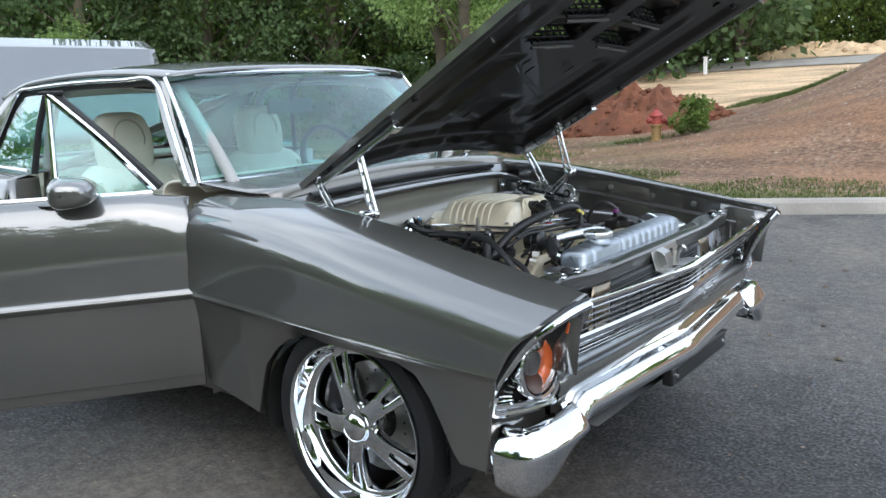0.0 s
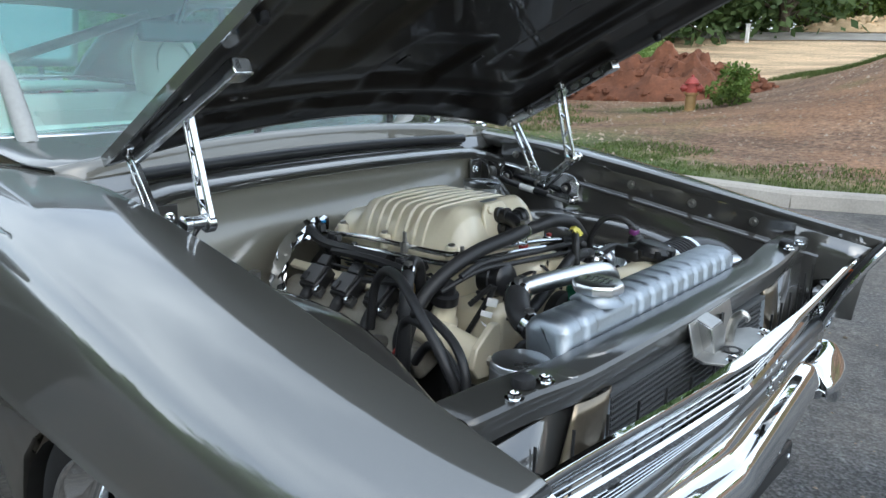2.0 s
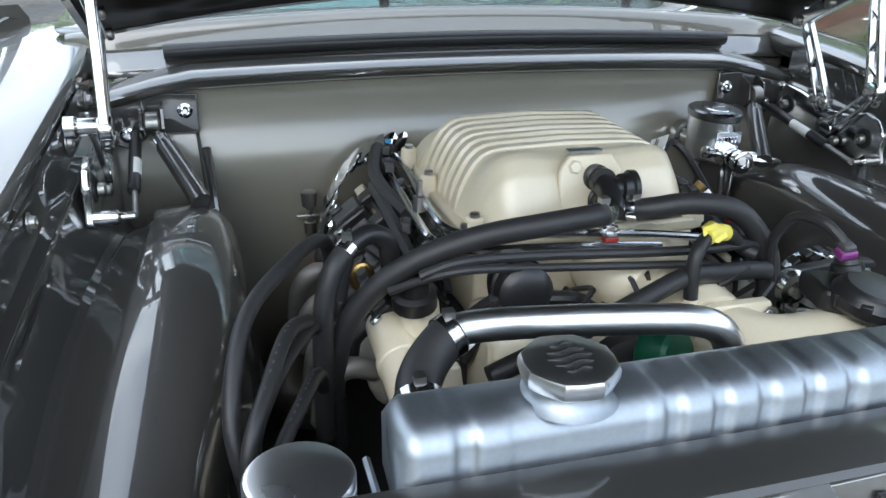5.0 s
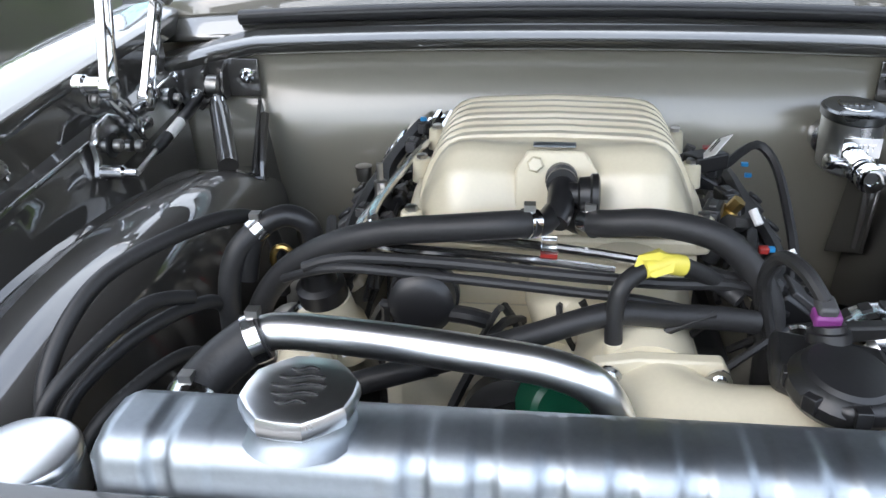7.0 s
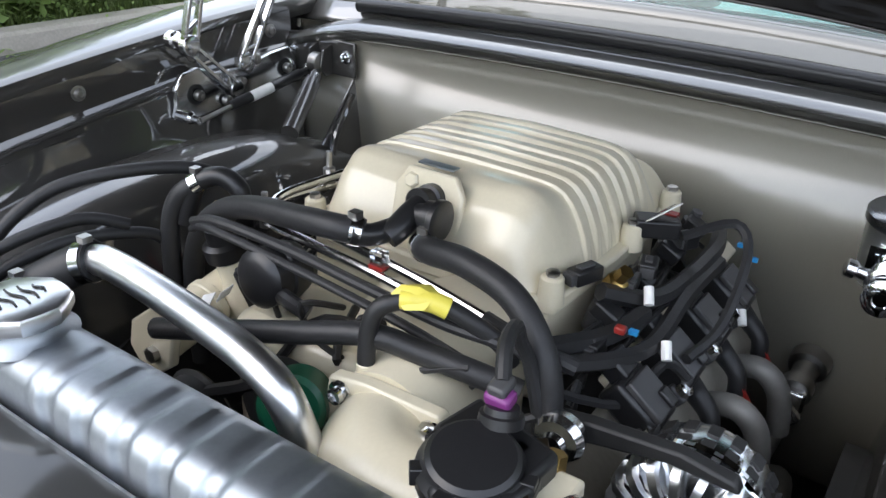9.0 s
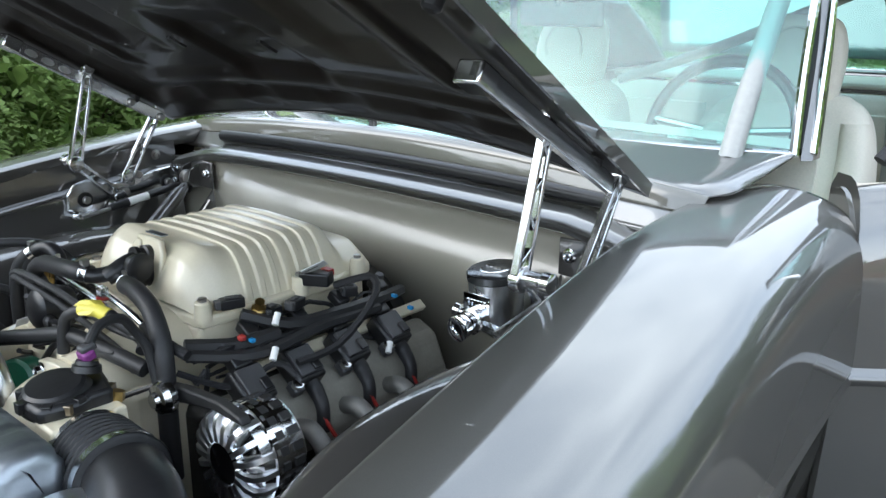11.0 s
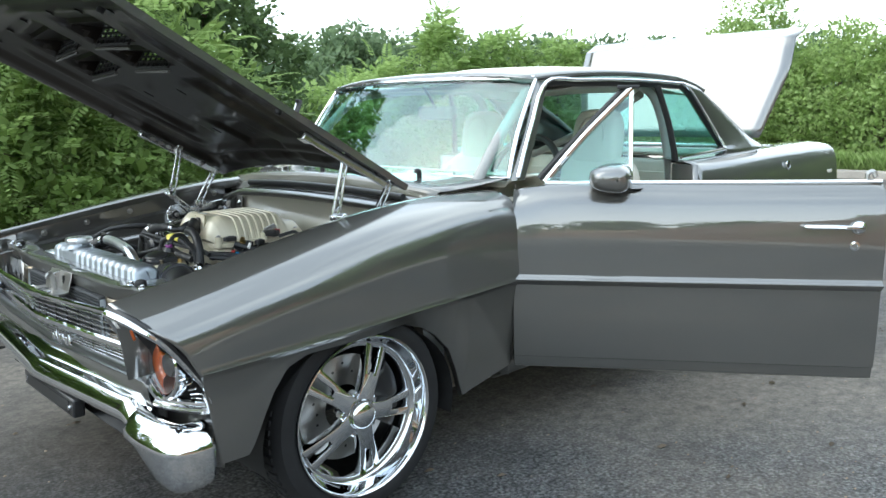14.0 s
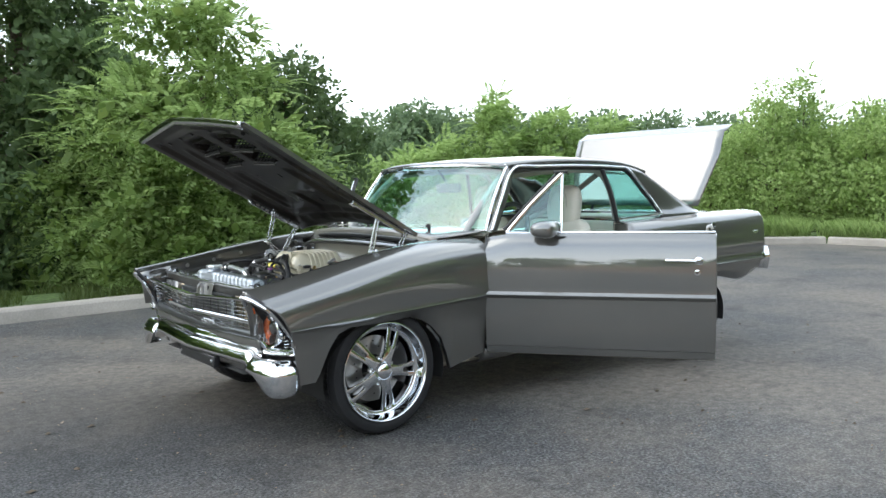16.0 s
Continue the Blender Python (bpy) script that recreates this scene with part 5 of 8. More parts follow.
def hinge(sg):
    y = .606 * sg
    pl = [(-.345, .815), (-.342, .795), (-.322, .782), (-.27, .775), (-.20, .765), (-.13, .757), (-.075, .752), (-.062, .762), (-.07, .785), (-.068, .81), (-.085, .832), (-.115, .838), (-.15, .825), (-.20, .822), (-.28, .838), (-.325, .842)]
    g = Geo().prism([(x, y + .010 * sg, z) for x, z in pl], (0, -.006, 0), (0, .006, 0))
    base = part("hood_hinge", g, POLISHED, car, "polished billet hood hinge with lightening holes", bevel=.003)
    for x, z, r in ((-.107, .795, .017), (-.31, .806, .017)):
        part("slot", Geo().rev((x, y + .004 * sg, z), (0, -sg, 0), [(0, r), (.0015, r), (.002, r * .7), (.001, r * .65)], 18), DARK, base)
    for x, z in ((-.107, .795), (-.31, .806), (-.20, .80), (-.235, .835), (-.165, .775), (-.215, .822)):
        part("bolt", Geo().rev((x, y, z), (0, -sg, 0), [(0, .009), (.008, .009), (.010, .007), (.010, .004), (.006, .004)], 12), STEEL, base)
    part("front_arm", arm_geo((-.082, .882), (-.134, 1.082), .030, .012, .583 * sg), POLISHED, base, "polished arm with cut windows", bevel=.0015)
    part("rear_arm", arm_geo((-.205, .836), (-.300, .984), .030, .012, .598 * sg, 3), POLISHED, base, "polished arm with cut windows", bevel=.0015)
    part("link_arm", arm_geo((-.185, .792), (-.085, .885), .026, .007, .600 * sg, 2), POLISHED, base, bevel=.0015)
    part("pivot", Geo().rev((-.085, .578 * sg, .885), (0, sg, 0), [(0, .009), (.002, .011), (.036, .011), (.04, .014), (.052, .014), (.054, .011)], 16), POLISHED, base)
    part("stud", Geo().rev((-.072, .612 * sg, .768), (0, -sg, 0), [(0, .010), (.03, .010), (.034, .006), (.05, .006)], 14), POLISHED, base)
    st = Geo().cyl((-.075, .562 * sg, .768), (-.15, .566 * sg, .778), .004)
    part("strut_rod", st, STEEL, base)
    part("gas_strut", Geo().rev((-.14, .566 * sg, .777), (-1, .03 * sg, .14), [(0, .007), (.004, .009), (.17, .009), (.175, .006), (.20, .006)], 14), BLACK, base, "black gas strut with a pale label")
    part("strut_label", Geo().rev((-.185, .567 * sg, .783), (-1, .03 * sg, .14), [(0, .0093), (.05, .0093)], 14, False, False), WHITE, base)
    # rail on the hood underside
    up = Vector((H_N.x, 0, H_N.z))
    r0, r1 = H0 + H_U * .095 - up * .001, H0 + H_U * .480 - up * .001
    o = [r0, r0 - up * .016, r0.lerp(r1, .05) - up * .024, r0.lerp(r1, .95) - up * .026, r1 - up * .022, r1]
    rail = part("hood_rail", Geo().prism([(v.x, .594 * sg, v.z) for v in o], (0, -.007, 0), (0, .007, 0)), POLISHED, base, "polished slotted rail under the hood", bevel=.002)
    part("rail_end", Geo().prism([(v.x, .586 * sg, v.z) for v in (r1 - H_U * .035, r1, r1 - up * .028, r1 - H_U * .035 - up * .028)], (0, -.018, 0), (0, .018, 0)), POLISHED, rail, bevel=.003)
    for k in range(5):
        c = r0.lerp(r1, .46 + .095 * k) - up * .013
        oval = [c + H_U * (.013 * math.cos(a)) + up * (.007 * math.sin(a)) for a in np.linspace(0, 2 * math.pi, 15)[:-1]]
        part("rail_slot", Geo().prism([(v.x, .5862 * sg, v.z) for v in oval], (0, -.001, 0), (0, .001, 0)), BRIGHT, rail)
    for u in (.105, .185, .290):
        c = H0 + H_U * u - up * .014
        part("bolt", Geo().rev((c.x, .588 * sg, c.z), (0, -sg, 0), [(0, .009), (.006, .009), (.009, .006)], 12), STEEL, rail)


hinge(1)
hinge(-1)


# ---- wheels ----
def wheel(x, sg):
    w = Geo()
    Y = .822
    prof = [(-.215, .243), (-.226, .27), (-.22, .293), (-.195, .308), (-.165, .3125), (-.06, .3125), (-.03, .308), (-.007, .294), (.0, .272), (-.004, .252), (-.010, .2455)]
    w.rev((x, Y, .313), (0, 1, 0), prof, 80, False, False)
    tyre = part("wheel", w if sg > 0 else w.mirrored(), TYRE, car, "black low-profile tyre on a chrome five-spoke wheel", sharp=40)
    tr = Geo()
    for k in range(72):
        a = 2 * math.pi * k / 72
        for j, o in ((-.17, .0), (-.115, .035), (-.06, .0)):
            m = Matrix.Rotation(a + o, 3, "Y")
            c = m @ Vector((.3125, 0, 0))
            tr.box((x + c.x, Y + j + .0, .313 + c.z), (.006, .042, .014), m)
    part("tread", tr if sg > 0 else tr.mirrored(), TYRE, tyre, sharp=0)

    def sub(name, g, material, label="", **k):
        return part(name, g if sg > 0 else g.mirrored(), material, tyre, label, **k)

    r = Geo().rev((x, Y, .313), (0, 1, 0), [(-.215, .24), (-.20, .228), (-.12, .222), (-.03, .238), (-.010, .2445), (-.003, .2465), (.001, .2455), (.002, .242), (-.001, .2385), (-.006, .236), (-.018, .2325), (-.040, .224), (-.050, .219), (-.0535, .216), (-.055, .211), (-.0545, .206), (-.057, .203), (-.064, .2015), (-.10, .199), (-.205, .197)], 80, False, False)
    sub("rim", r, CHROME, "polished chrome rim with a deep stepped lip", sharp=50)

    def bevelled(rr, y0, y1, h, deep):
        e = .004
        return [(rr, y0, h - deep), (rr, y0, h - e), (rr, y0 + e * .3, h - e * .3), (rr, y0 + e, h), (rr, y1 - e, h), (rr, y1 - e * .3, h - e * .3), (rr, y1, h - e), (rr, y1, h - deep)]

    for k in range(5):
        a = 2 * math.pi * k / 5 + .524
        m = Matrix.Translation((x, 0, .313)) @ Matrix.Rotation(a, 4, "Y")
        g = Geo()
        # broad root that forks into two prongs round an open slot
        root = [bevelled(rr, -w_ / 2, w_ / 2, h, .030) for rr, w_, h in ((.035, .066, -.030), (.055, .058, -.029), (.085, .054, -.031), (.115, .058, -.035), (.126, .0605, -.037))]
        g.grid([[tuple(m @ Vector((q[0], Y + q[2], q[1]))) for q in row_] for row_ in root])
        for s in (-1, 1):
            prong = [bevelled(rr, *sorted((s * i_, s * o_)), h, .028) for rr, i_, o_, h in ((.118, .002, .0295, -.0355), (.126, .0075, .0305, -.037), (.135, .0100, .0315, -.0385), (.17, .0125, .0360, -.045), (.208, .0150, .0415, -.053))]
            g.grid([[tuple(m @ Vector((q[0], Y + q[2], q[1]))) for q in row_] for row_ in prong])
        sub("spoke", g, CHROME, sharp=35)
    hb = Geo().rev((x, Y, .313), (0, 1, 0), [(-.10, .05), (-.042, .058), (-.036, .054), (-.03, .047), (-.022, .045), (-.012, .041), (-.006, .032), (-.002, .018), (0, .004)], 32, True, True)
    sub("hub_cap", hb, CHROME, "domed chrome hub cap", sharp=40)
    for k in range(5):
        a = 2 * math.pi * (k + .5) / 5 + .524
        c = Vector((x + math.cos(a) * .062, Y - .06, .313 - math.sin(a) * .062))
        sub("lug_nut", Geo().rev(c, (0, 1, 0), [(0, .012), (.022, .012), (.026, .008)], 6), CHROME)
    dsk = Geo().rev((x, Y, .313), (0, 1, 0), [(-.128, .165), (-.128, .07), (-.118, .07), (-.118, .165)], 60, False, False)
    dsk.grid([[(x + math.cos(a) * r_, Y + d, .313 + math.sin(a) * r_) for r_, d in ((.165, -.128), (.165, -.118))] for a in np.linspace(0, 2 * math.pi, 61)])
    disc = sub("brake_disc", dsk, STEEL, "drilled steel brake disc", sharp=40)
    for k in range(20):
        a = k * 2 * math.pi / 20
        rr = .10 + .045 * ((k * 3) % 8) / 8
        sub("disc_hole", Geo().rev((x + math.cos(a) * rr, Y - .1185, .313 + math.sin(a) * rr), (0, 1, 0), [(0, .0045), (.0008, .0045)], 8), DARK)
    cal = []
    for a in np.linspace(-.55, .75, 12):
        cc = lambda rr, d: (x - math.cos(a) * rr, Y + d, .313 + math.sin(a) * rr)
        cal.append([cc(.085, -.115), cc(.085, -.082), cc(.11, -.070), cc(.155, -.070), cc(.182, -.085), cc(.182, -.14)])
    sub("brake_caliper", Geo().grid(cal), BLACK, "black brake caliper with pale lettering", sharp=40, solid=.004)
    bars = Geo()
    for a in (.0, .12, .24, .36):
        bars.box((x - math.cos(a) * .135, Y - .0685, .313 + math.sin(a) * .135), (.006, .001, .012), Matrix.Rotation(a, 3, "Y"))
    sub("caliper_mark", bars, WHITE)
    well = []
    for a in np.linspace(-.25, math.pi + .25, 22):
        well.append([(x + math.cos(a) * .355, y, .30 + math.sin(a) * (.285 if x > -1 else .27)) for y in (.43, .62, .82)])
    part("wheel_well", Geo().grid(well) if sg > 0 else Geo().grid(well).mirrored(), DARK, car, sharp=60)


for wx in (0.0, -2.56):
    for s_ in (1, -1):
        wheel(wx, s_)


# ---- doors, swung open ----
def door(sg):
    hinge_p = Vector((-.650, .80, 0))
    m = Matrix.Translation(hinge_p) @ Matrix.Rotation(radians(-53.4), 4, "Z") @ Matrix.Translation(-hinge_p)

    def put(name, g, material, parent, label="", **k):
        g = g.moved(m)
        return part(name, g if sg > 0 else g.mirrored(), material, parent, label, **k)

    prof = [(.765, .952), (.785, .958), (.806, .952), (.828, .930), (.842, .890), (.851, .83), (.855, .75), (.851, .675), (.852, .655), (.861, .646), (.863, .637), (.855, .626), (.842, .618), (.838, .52), (.828, .40), (.822, .360), (.812, .355), (.811, .345), (.804, .318), (.78, .312)]
    X = np.concatenate([[-.668, -.672], np.linspace(-.70, -1.80, 14), [-1.838, -1.842]])
    P = []
    for i, x in enumerate(X):
        d = .012 if i in (0, len(X) - 1) else (.002 if i in (1, len(X) - 2) else 0)
        top = np.interp(x, [-.80, -.668], [0, -.022])
        P.append([(x + (.03 if z < .5 and x > -.7 else 0) * 0, y - d + (-.012 if x > -.72 else 0) * (z > .9), z + (top if z > .8 else 0)) for y, z in prof])
    skin = put("door", Geo().grid(P), PAINT, car, "open pewter-grey door with a bright side moulding", sharp=40)
    inner = [(.785, .955), (.735, .955), (.715, .93), (.705, .80), (.69, .66), (.705, .60), (.71, .35), (.735, .315), (.795, .314)]
    P = [[(x, y, z + (np.interp(x, [-.80, -.668], [0, -.022]) if z > .8 else 0)) for y, z in inner] for x in (-.672, -.69, -1.2, -1.82, -1.838)]
    put("door_card", Geo().grid(P), TRIM, skin, "beige door trim panel", sharp=40)
    for x, s in ((-.672, 1), (-1.838, -1)):
        out = [(x, y, z) for y, z in prof[1:]] + [(x, y, z) for y, z in reversed(inner[1:-1])]
        g = Geo().add(out, [tuple(range(len(out)))])
        put("door_edge", g, PAINT, skin, sharp=0)
    put("side_moulding", Geo().grid([[(x, .862, .645), (x, .8665, .642), (x, .867, .637), (x, .861, .632)] for x in np.linspace(-.672, -1.838, 8)]), PAINT, skin, "raised crease along the door", sharp=60)
    put("belt_moulding", Geo().tube([(-.775, .772, .958), (-1.2, .785, .960), (-1.836, .79, .962)], .0075, n=8), CHROME, skin, "chrome belt moulding")
    # vent window
    A, B, C = (-.772, .715, .958), (-1.062, .642, 1.272), (-1.062, .712, .962)
    put("vent_frame", Geo().tube([A, tuple(Vector(A).lerp(Vector(B), .5) + Vector((.012, .004, 0))), B], .012, n=8), CHROME, skin, "chrome vent window frame")
    put("vent_seal", Geo().tube([tuple(Vector(A) + Vector((.02, -.012, .01))), tuple(Vector(A).lerp(Vector(B), .5) + Vector((.03, -.008, 0))), tuple(Vector(B) + Vector((.018, -.012, .004)))], .013, n=8), RUBBER, skin)
    put("vent_post", Geo().tube([C, B], .0085, n=8), CHROME, skin, "chrome vent window post")
    put("vent_cap", Geo().box((B[0] + .01, B[1], B[2] + .006), (.075, .022, .012)), BLACK, skin, bevel=.003)
    g = put("vent_glass", Geo().add([A, C, B], [(0, 1, 2)]), GLASS, skin, "clear vent glass with rain spots", sharp=0, solid=.004)
    g.visible_shadow = False
    # mirror
    rows = []
    for t, cy, w, h in ((0, .70, .004, .004), (.01, .701, .05, .046), (.06, .708, .066, .058), (.2, .74, .086, .070), (.5, .82, .096, .080), (.8, .90, .092, .076), (.95, .945, .070, .058), (.99, .956, .035, .03), (1, .958, .004, .004)):
        cx = -1.050 + .02 * t
        rows.append([(cx + w * (math.cos(a) * (1.0 if math.cos(a) > 0 else .45)) + .02, cy, .982 + h * .60 * np.sign(math.sin(a)) * abs(math.sin(a)) ** .7) for a in np.linspace(0, 2 * math.pi, 22)[:-1]])
    g = Geo().grid(dense(rows, 4, 0), cv=True)
    mir = put("side_mirror", g, PAINT, skin, "pewter body-coloured side mirror", sharp=50)
    put("mirror_foot", Geo().grid(dense([[(-1.06 + .045 * math.cos(a), .79 + .05 * math.sin(a), .945) for a in np.linspace(0, 2 * math.pi, 15)[:-1]], [(-1.06 + .03 * math.cos(a), .765 + .035 * math.sin(a), .930) for a in np.linspace(0, 2 * math.pi, 15)[:-1]], [(-1.06 + .045 * math.cos(a), .745 + .045 * math.sin(a), .915) for a in np.linspace(0, 2 * math.pi, 15)[:-1]]], 3, 0), cv=True), BLACK, skin)
    # handle and lock
    put("door_handle", Geo().tube([(-1.60, .855, .826), (-1.60, .878, .828), (-1.68, .882, .828), (-1.75, .880, .826), (-1.765, .856, .824)], [.006, .0075, .008, .0075, .0075], n=10), CHROME, skin, "chrome door handle")
    put("handle_button", Geo().rev((-1.755, .850, .824), (0, 1, 0), [(0, .022), (.014, .021), (.018, .016), (.022, .014), (.024, .008)], 20), CHROME, skin)
    put("door_lock", Geo().rev((-1.748, .850, .765), (0, 1, 0), [(0, .016), (.006, .015), (.007, .009), (.004, .007)], 20), CHROME, skin)
    put("latch_striker", Geo().tube([(-1.80, .765, .958), (-1.80, .765, .985), (-1.815, .765, .992), (-1.825, .765, .975)], .008, n=8), STEEL, skin)


door(1)
door(-1)


# ---- engine bay panels ----
HX = [-.345, -.25, -.12, .05, .2, .32, .42, .56]
H_TOP = [.66, .715, .745, .745, .735, .69, .655, .64]
H_IN = [.455, .437, .432, .43, .445, .475, .495, .50]


def inner_fender_geo(narrow):
    rows = []
    xs = np.concatenate([np.linspace(-.352, .56, 56)])
    zi, yi = cat(FX, Z_IN, xs), cat(FX, Y_IN, xs)
    ht, hi = cat(HX, H_TOP, xs), cat(HX, H_IN, xs) + narrow
    soft = lambda v: np.convolve(np.pad(v, 6, mode="edge"), np.ones(13) / 13, mode="valid")
    ht, hi = soft(ht), soft(hi)
    mk = lambda y, z: np.stack([xs, np.broadcast_to(y, xs.shape), np.broadcast_to(z, xs.shape)], -1)
    rows.append(mk(yi - .003, zi - .020))
    rows.append(mk(yi - .004, zi - .030))
    rows.append(mk(yi - .006, zi - .075))
    rows.append(mk(yi - .018, zi - .083))
    rows.append(mk(yi - .020, zi - .10))
    rows.append(mk(yi - .026, np.maximum(ht + .02, zi - .15)))
    rows.append(mk(yi - .032, ht - .012))
    rows.append(mk(yi - .040, ht - .030))
    rows.append(mk(yi - .050, ht - .034))
    rows.append(mk(yi * .72 + hi * .28, ht - .026))
    rows.append(mk(yi * .58 + hi * .42, ht - .014))
    rows.append(mk(yi * .55 + hi * .45, ht - .003))
    rows.append(mk(yi * .52 + hi * .48, ht + .002))
    rows.append(mk(yi * .30 + hi * .70, ht + .004))
    rows.append(mk(hi + .040, ht + .001))
    rows.append(mk(hi + .026, ht - .005))
    rows.append(mk(hi + .014, ht - .016))
    rows.append(mk(hi + .006, ht - .032))
    rows.append(mk(hi, ht - .06))
    rows.append(mk(hi - .012, ht - .16))
    rows.append(mk(hi - .02, .34))
    return Geo().grid(rows)


for sg, g in ((1, inner_fender_geo(.034)), (-1, inner_fender_geo(0.0).mirrored())):
    pan = part("inner_fender", g, BAY, car, "glossy dark grey inner fender", sharp=42)
    for x in (-.30, .07, .24, .40, -.13):
        yb, zb = float(cat(FX, Y_IN, x)) - .005, float(cat(FX, Z_IN, x)) - .047
        part("fender_bolt", Geo().rev((x, yb * sg, zb), (0, -sg, 0), [(0, .012), (.002, .012), (.0025, .008), (.008, .0075), (.009, .005), (.006, .004)], 14), STEEL, pan)
    # swage line pressed along the panel and gusset at the firewall
    part("panel_bead", Geo().tube([(x, (float(cat(FX, Y_IN, x)) - .017) * sg, float(cat(FX, Z_IN, x)) - .088) for x in np.linspace(-.34, .5, 9)], .004, n=8, steps=3), BAY, pan)
    gus = [(-.352, .48 * sg, .80), (-.25, .47 * sg, .70), (-.24, .46 * sg, .60), (-.352, .45 * sg, .55)]
    part("gusset", Geo().prism(gus, (0, -.003, 0), (0, .003, 0)), BAY, pan, bevel=.002)
    part("gusset_rib", Geo().tube([(-.335, .468 * sg, .775), (-.275, .462 * sg, .70), (-.262, .458 * sg, .60)], .007, n=8), BAY, pan)
    # brace from the firewall bracket to the hump
    pl = [(-.353, .475, .80), (-.353, .475, .862), (-.353, .60, .866), (-.353, .655, .862), (-.353, .66, .80), (-.353, .62, .79), (-.353, .58, .775), (-.353, .555, .80)]
    br = part("firewall_bracket", Geo().prism([(x, y * sg, z) for x, y, z in pl], (0, 0, 0), (.005, 0, 0)), BAY, car, "dark bracket bolted to the firewall", bevel=.002)
    for y, z in ((.495, .835), (.585, .80), (.625, .832)):
        part("bolt", Geo().rev((-.348, y * sg, z), (1, 0, 0), [(0, .012), (.002, .012), (.003, .008), (.008, .008), (.0095, .006), (.006, .004)], 14), CHROME, br)
    for o in (-.016, .016):
        part("tab", Geo().prism([(-.35, (.545 + o) * sg, .80), (-.35, (.545 + o) * sg, .855), (-.325, (.545 + o) * sg, .845), (-.318, (.545 + o) * sg, .815), (-.33, (.545 + o) * sg, .80)], (0, -.002, 0), (0, .002, 0)), BAY, br)
    rod = part("bay_brace", Geo().rev((-.318, .538 * sg, .808), (.125, -.055 * sg, -.066), [(0, .008), (.012, .008), (.013, .0125), (.03, .0125), (.032, .0155), (.16, .0155)], 18), BAY, car, "painted tubular brace with a rod end")
    part("rod_end", Geo().rev((-.328, (.545 - .012) * sg, .822), (0, sg, 0), [(0, .012), (.003, .018), (.021, .018), (.024, .012)], 18), STEEL, rod)
    part("jam_nut", Geo().rev((-.306, .533 * sg, .802), (.125, -.055 * sg, -.066), [(0, .013), (.010, .013)], 6), CHROME, rod)

# radiator support across the front
sup = []
for s in np.linspace(-1, 1, 41):
    y = .66 * s
    fwd = .0 - .02 * abs(s) ** 3
    e = float(np.clip((abs(s) - .62) / .2, 0, 1))
    zt = .741 + .012 * e
    zb = zt - .004
    sup.append([(.490 + fwd, y, zb - .02), (.491 + fwd, y, zb - .002), (.494 + fwd, y, zb), (.500 + fwd, y, zb + .001), (.552 + fwd, y, zt - .001), (.558 + fwd, y, zt - .002), (.561 + fwd, y, zt - .006), (.561 + fwd, y, zt - .012), (.556 + fwd, y, zt - .040), (.552 + fwd, y, zt - .044), (.545 + fwd, y, zt - .045)])
support = part("radiator_support", Geo().grid(sup), BAY_LIGHT, car, "painted radiator support bar with a rolled lip", sharp=24, solid=.003)
for y in (-.571, -.50, .50, .571):
    part("bolt", Geo().rev((.545, y, .755), (0, 0, 1), [(0, .013), (.002, .013), (.003, .009), (.008, .009), (.009, .006), (.006, .005)], 14), CHROME if abs(y) > .4 else STEEL, support)
part("plug", Geo().rev((.541, -.435, .7445), (0, 0, 1), [(0, .016), (.002, .015)], 18), PAINT, support)
for y in (-.53, .53):
    part("rubber_stop", Geo().rev((.53, y, .755), (0, 0, 1), [(0, .016), (.004, .017), (.012, .015), (.016, .009)], 16), RUBBER, support)
for sg in (1, -1):
    # bracket legs with a bright pressed edge
    P = [[(.552, .33 * sg, .70), (.56, .35 * sg, .70), (.558, .40 * sg, .70), (.55, .43 * sg, .70)], [(.548, .35 * sg, .62), (.565, .37 * sg, .62), (.56, .42 * sg, .62), (.55, .46 * sg, .62)], [(.54, .40 * sg, .45), (.56, .42 * sg, .45), (.55, .48 * sg, .45), (.54, .52 * sg, .45)]]
    part("support_leg", Geo().grid(dense(dense(P, 3, 0), 3, 1)), BRONZE, support, "bronze-toned pressed support leg", sharp=60, solid=.003)
    part("side_baffle", Geo().grid([[(.54, y * sg, z) for z in (.35, .5, .70)] for y in (.42, .52, .64)]), BAY, support, solid=.003)

# radiator: ribbed aluminium tank, core, cap
RIB = .047


def tank_pt(y, k):
    ph = ((y + .325) / RIB) % 1.0
    d = -.002 + .0055 * ramp(abs(ph - .40), .36, .27)
    if y < -.298 or y > .335:
        d = .003
    if -.245 < y < -.12:
        d = .002
    base = [(.398, .708), (.398, .752), (.404, .767), (.418, .773), (.455, .773), (.470, .768), (.477, .755), (.479, .708), (.486, .702), (.486, .694)]
    x, z = base[k]
    if k in (3, 4):
        z += d * .45
    if k in (5, 6, 7):
        x += d
    if k == 1:
        x -= d
    return (x, y, z)


ys = np.concatenate([[-.339, -.337, -.330], np.linspace(-.323, .335, 190), [.345, .352, .354]])
tk = []
for i, y in enumerate(ys):
    e = {0: .020, 1: .010, 2: .003}.get(min(i, len(ys) - 1 - i), 0)
    row = []
    for k in range(10):
        x, _, z = tank_pt(y, k)
        row.append((x + (e if x < .43 else -e) * (k < 8), y, z - (e if 1 < k < 6 else 0)))
    tk.append(row)
g = Geo().grid(tk)
g.f.append(tuple(range(10)))
g.f.append(tuple(reversed(range((len(ys) - 1) * 10, len(ys) * 10))))
rad = part("radiator", g, BRUSHED, car, "brushed aluminium radiator with a ribbed top tank", sharp=55)
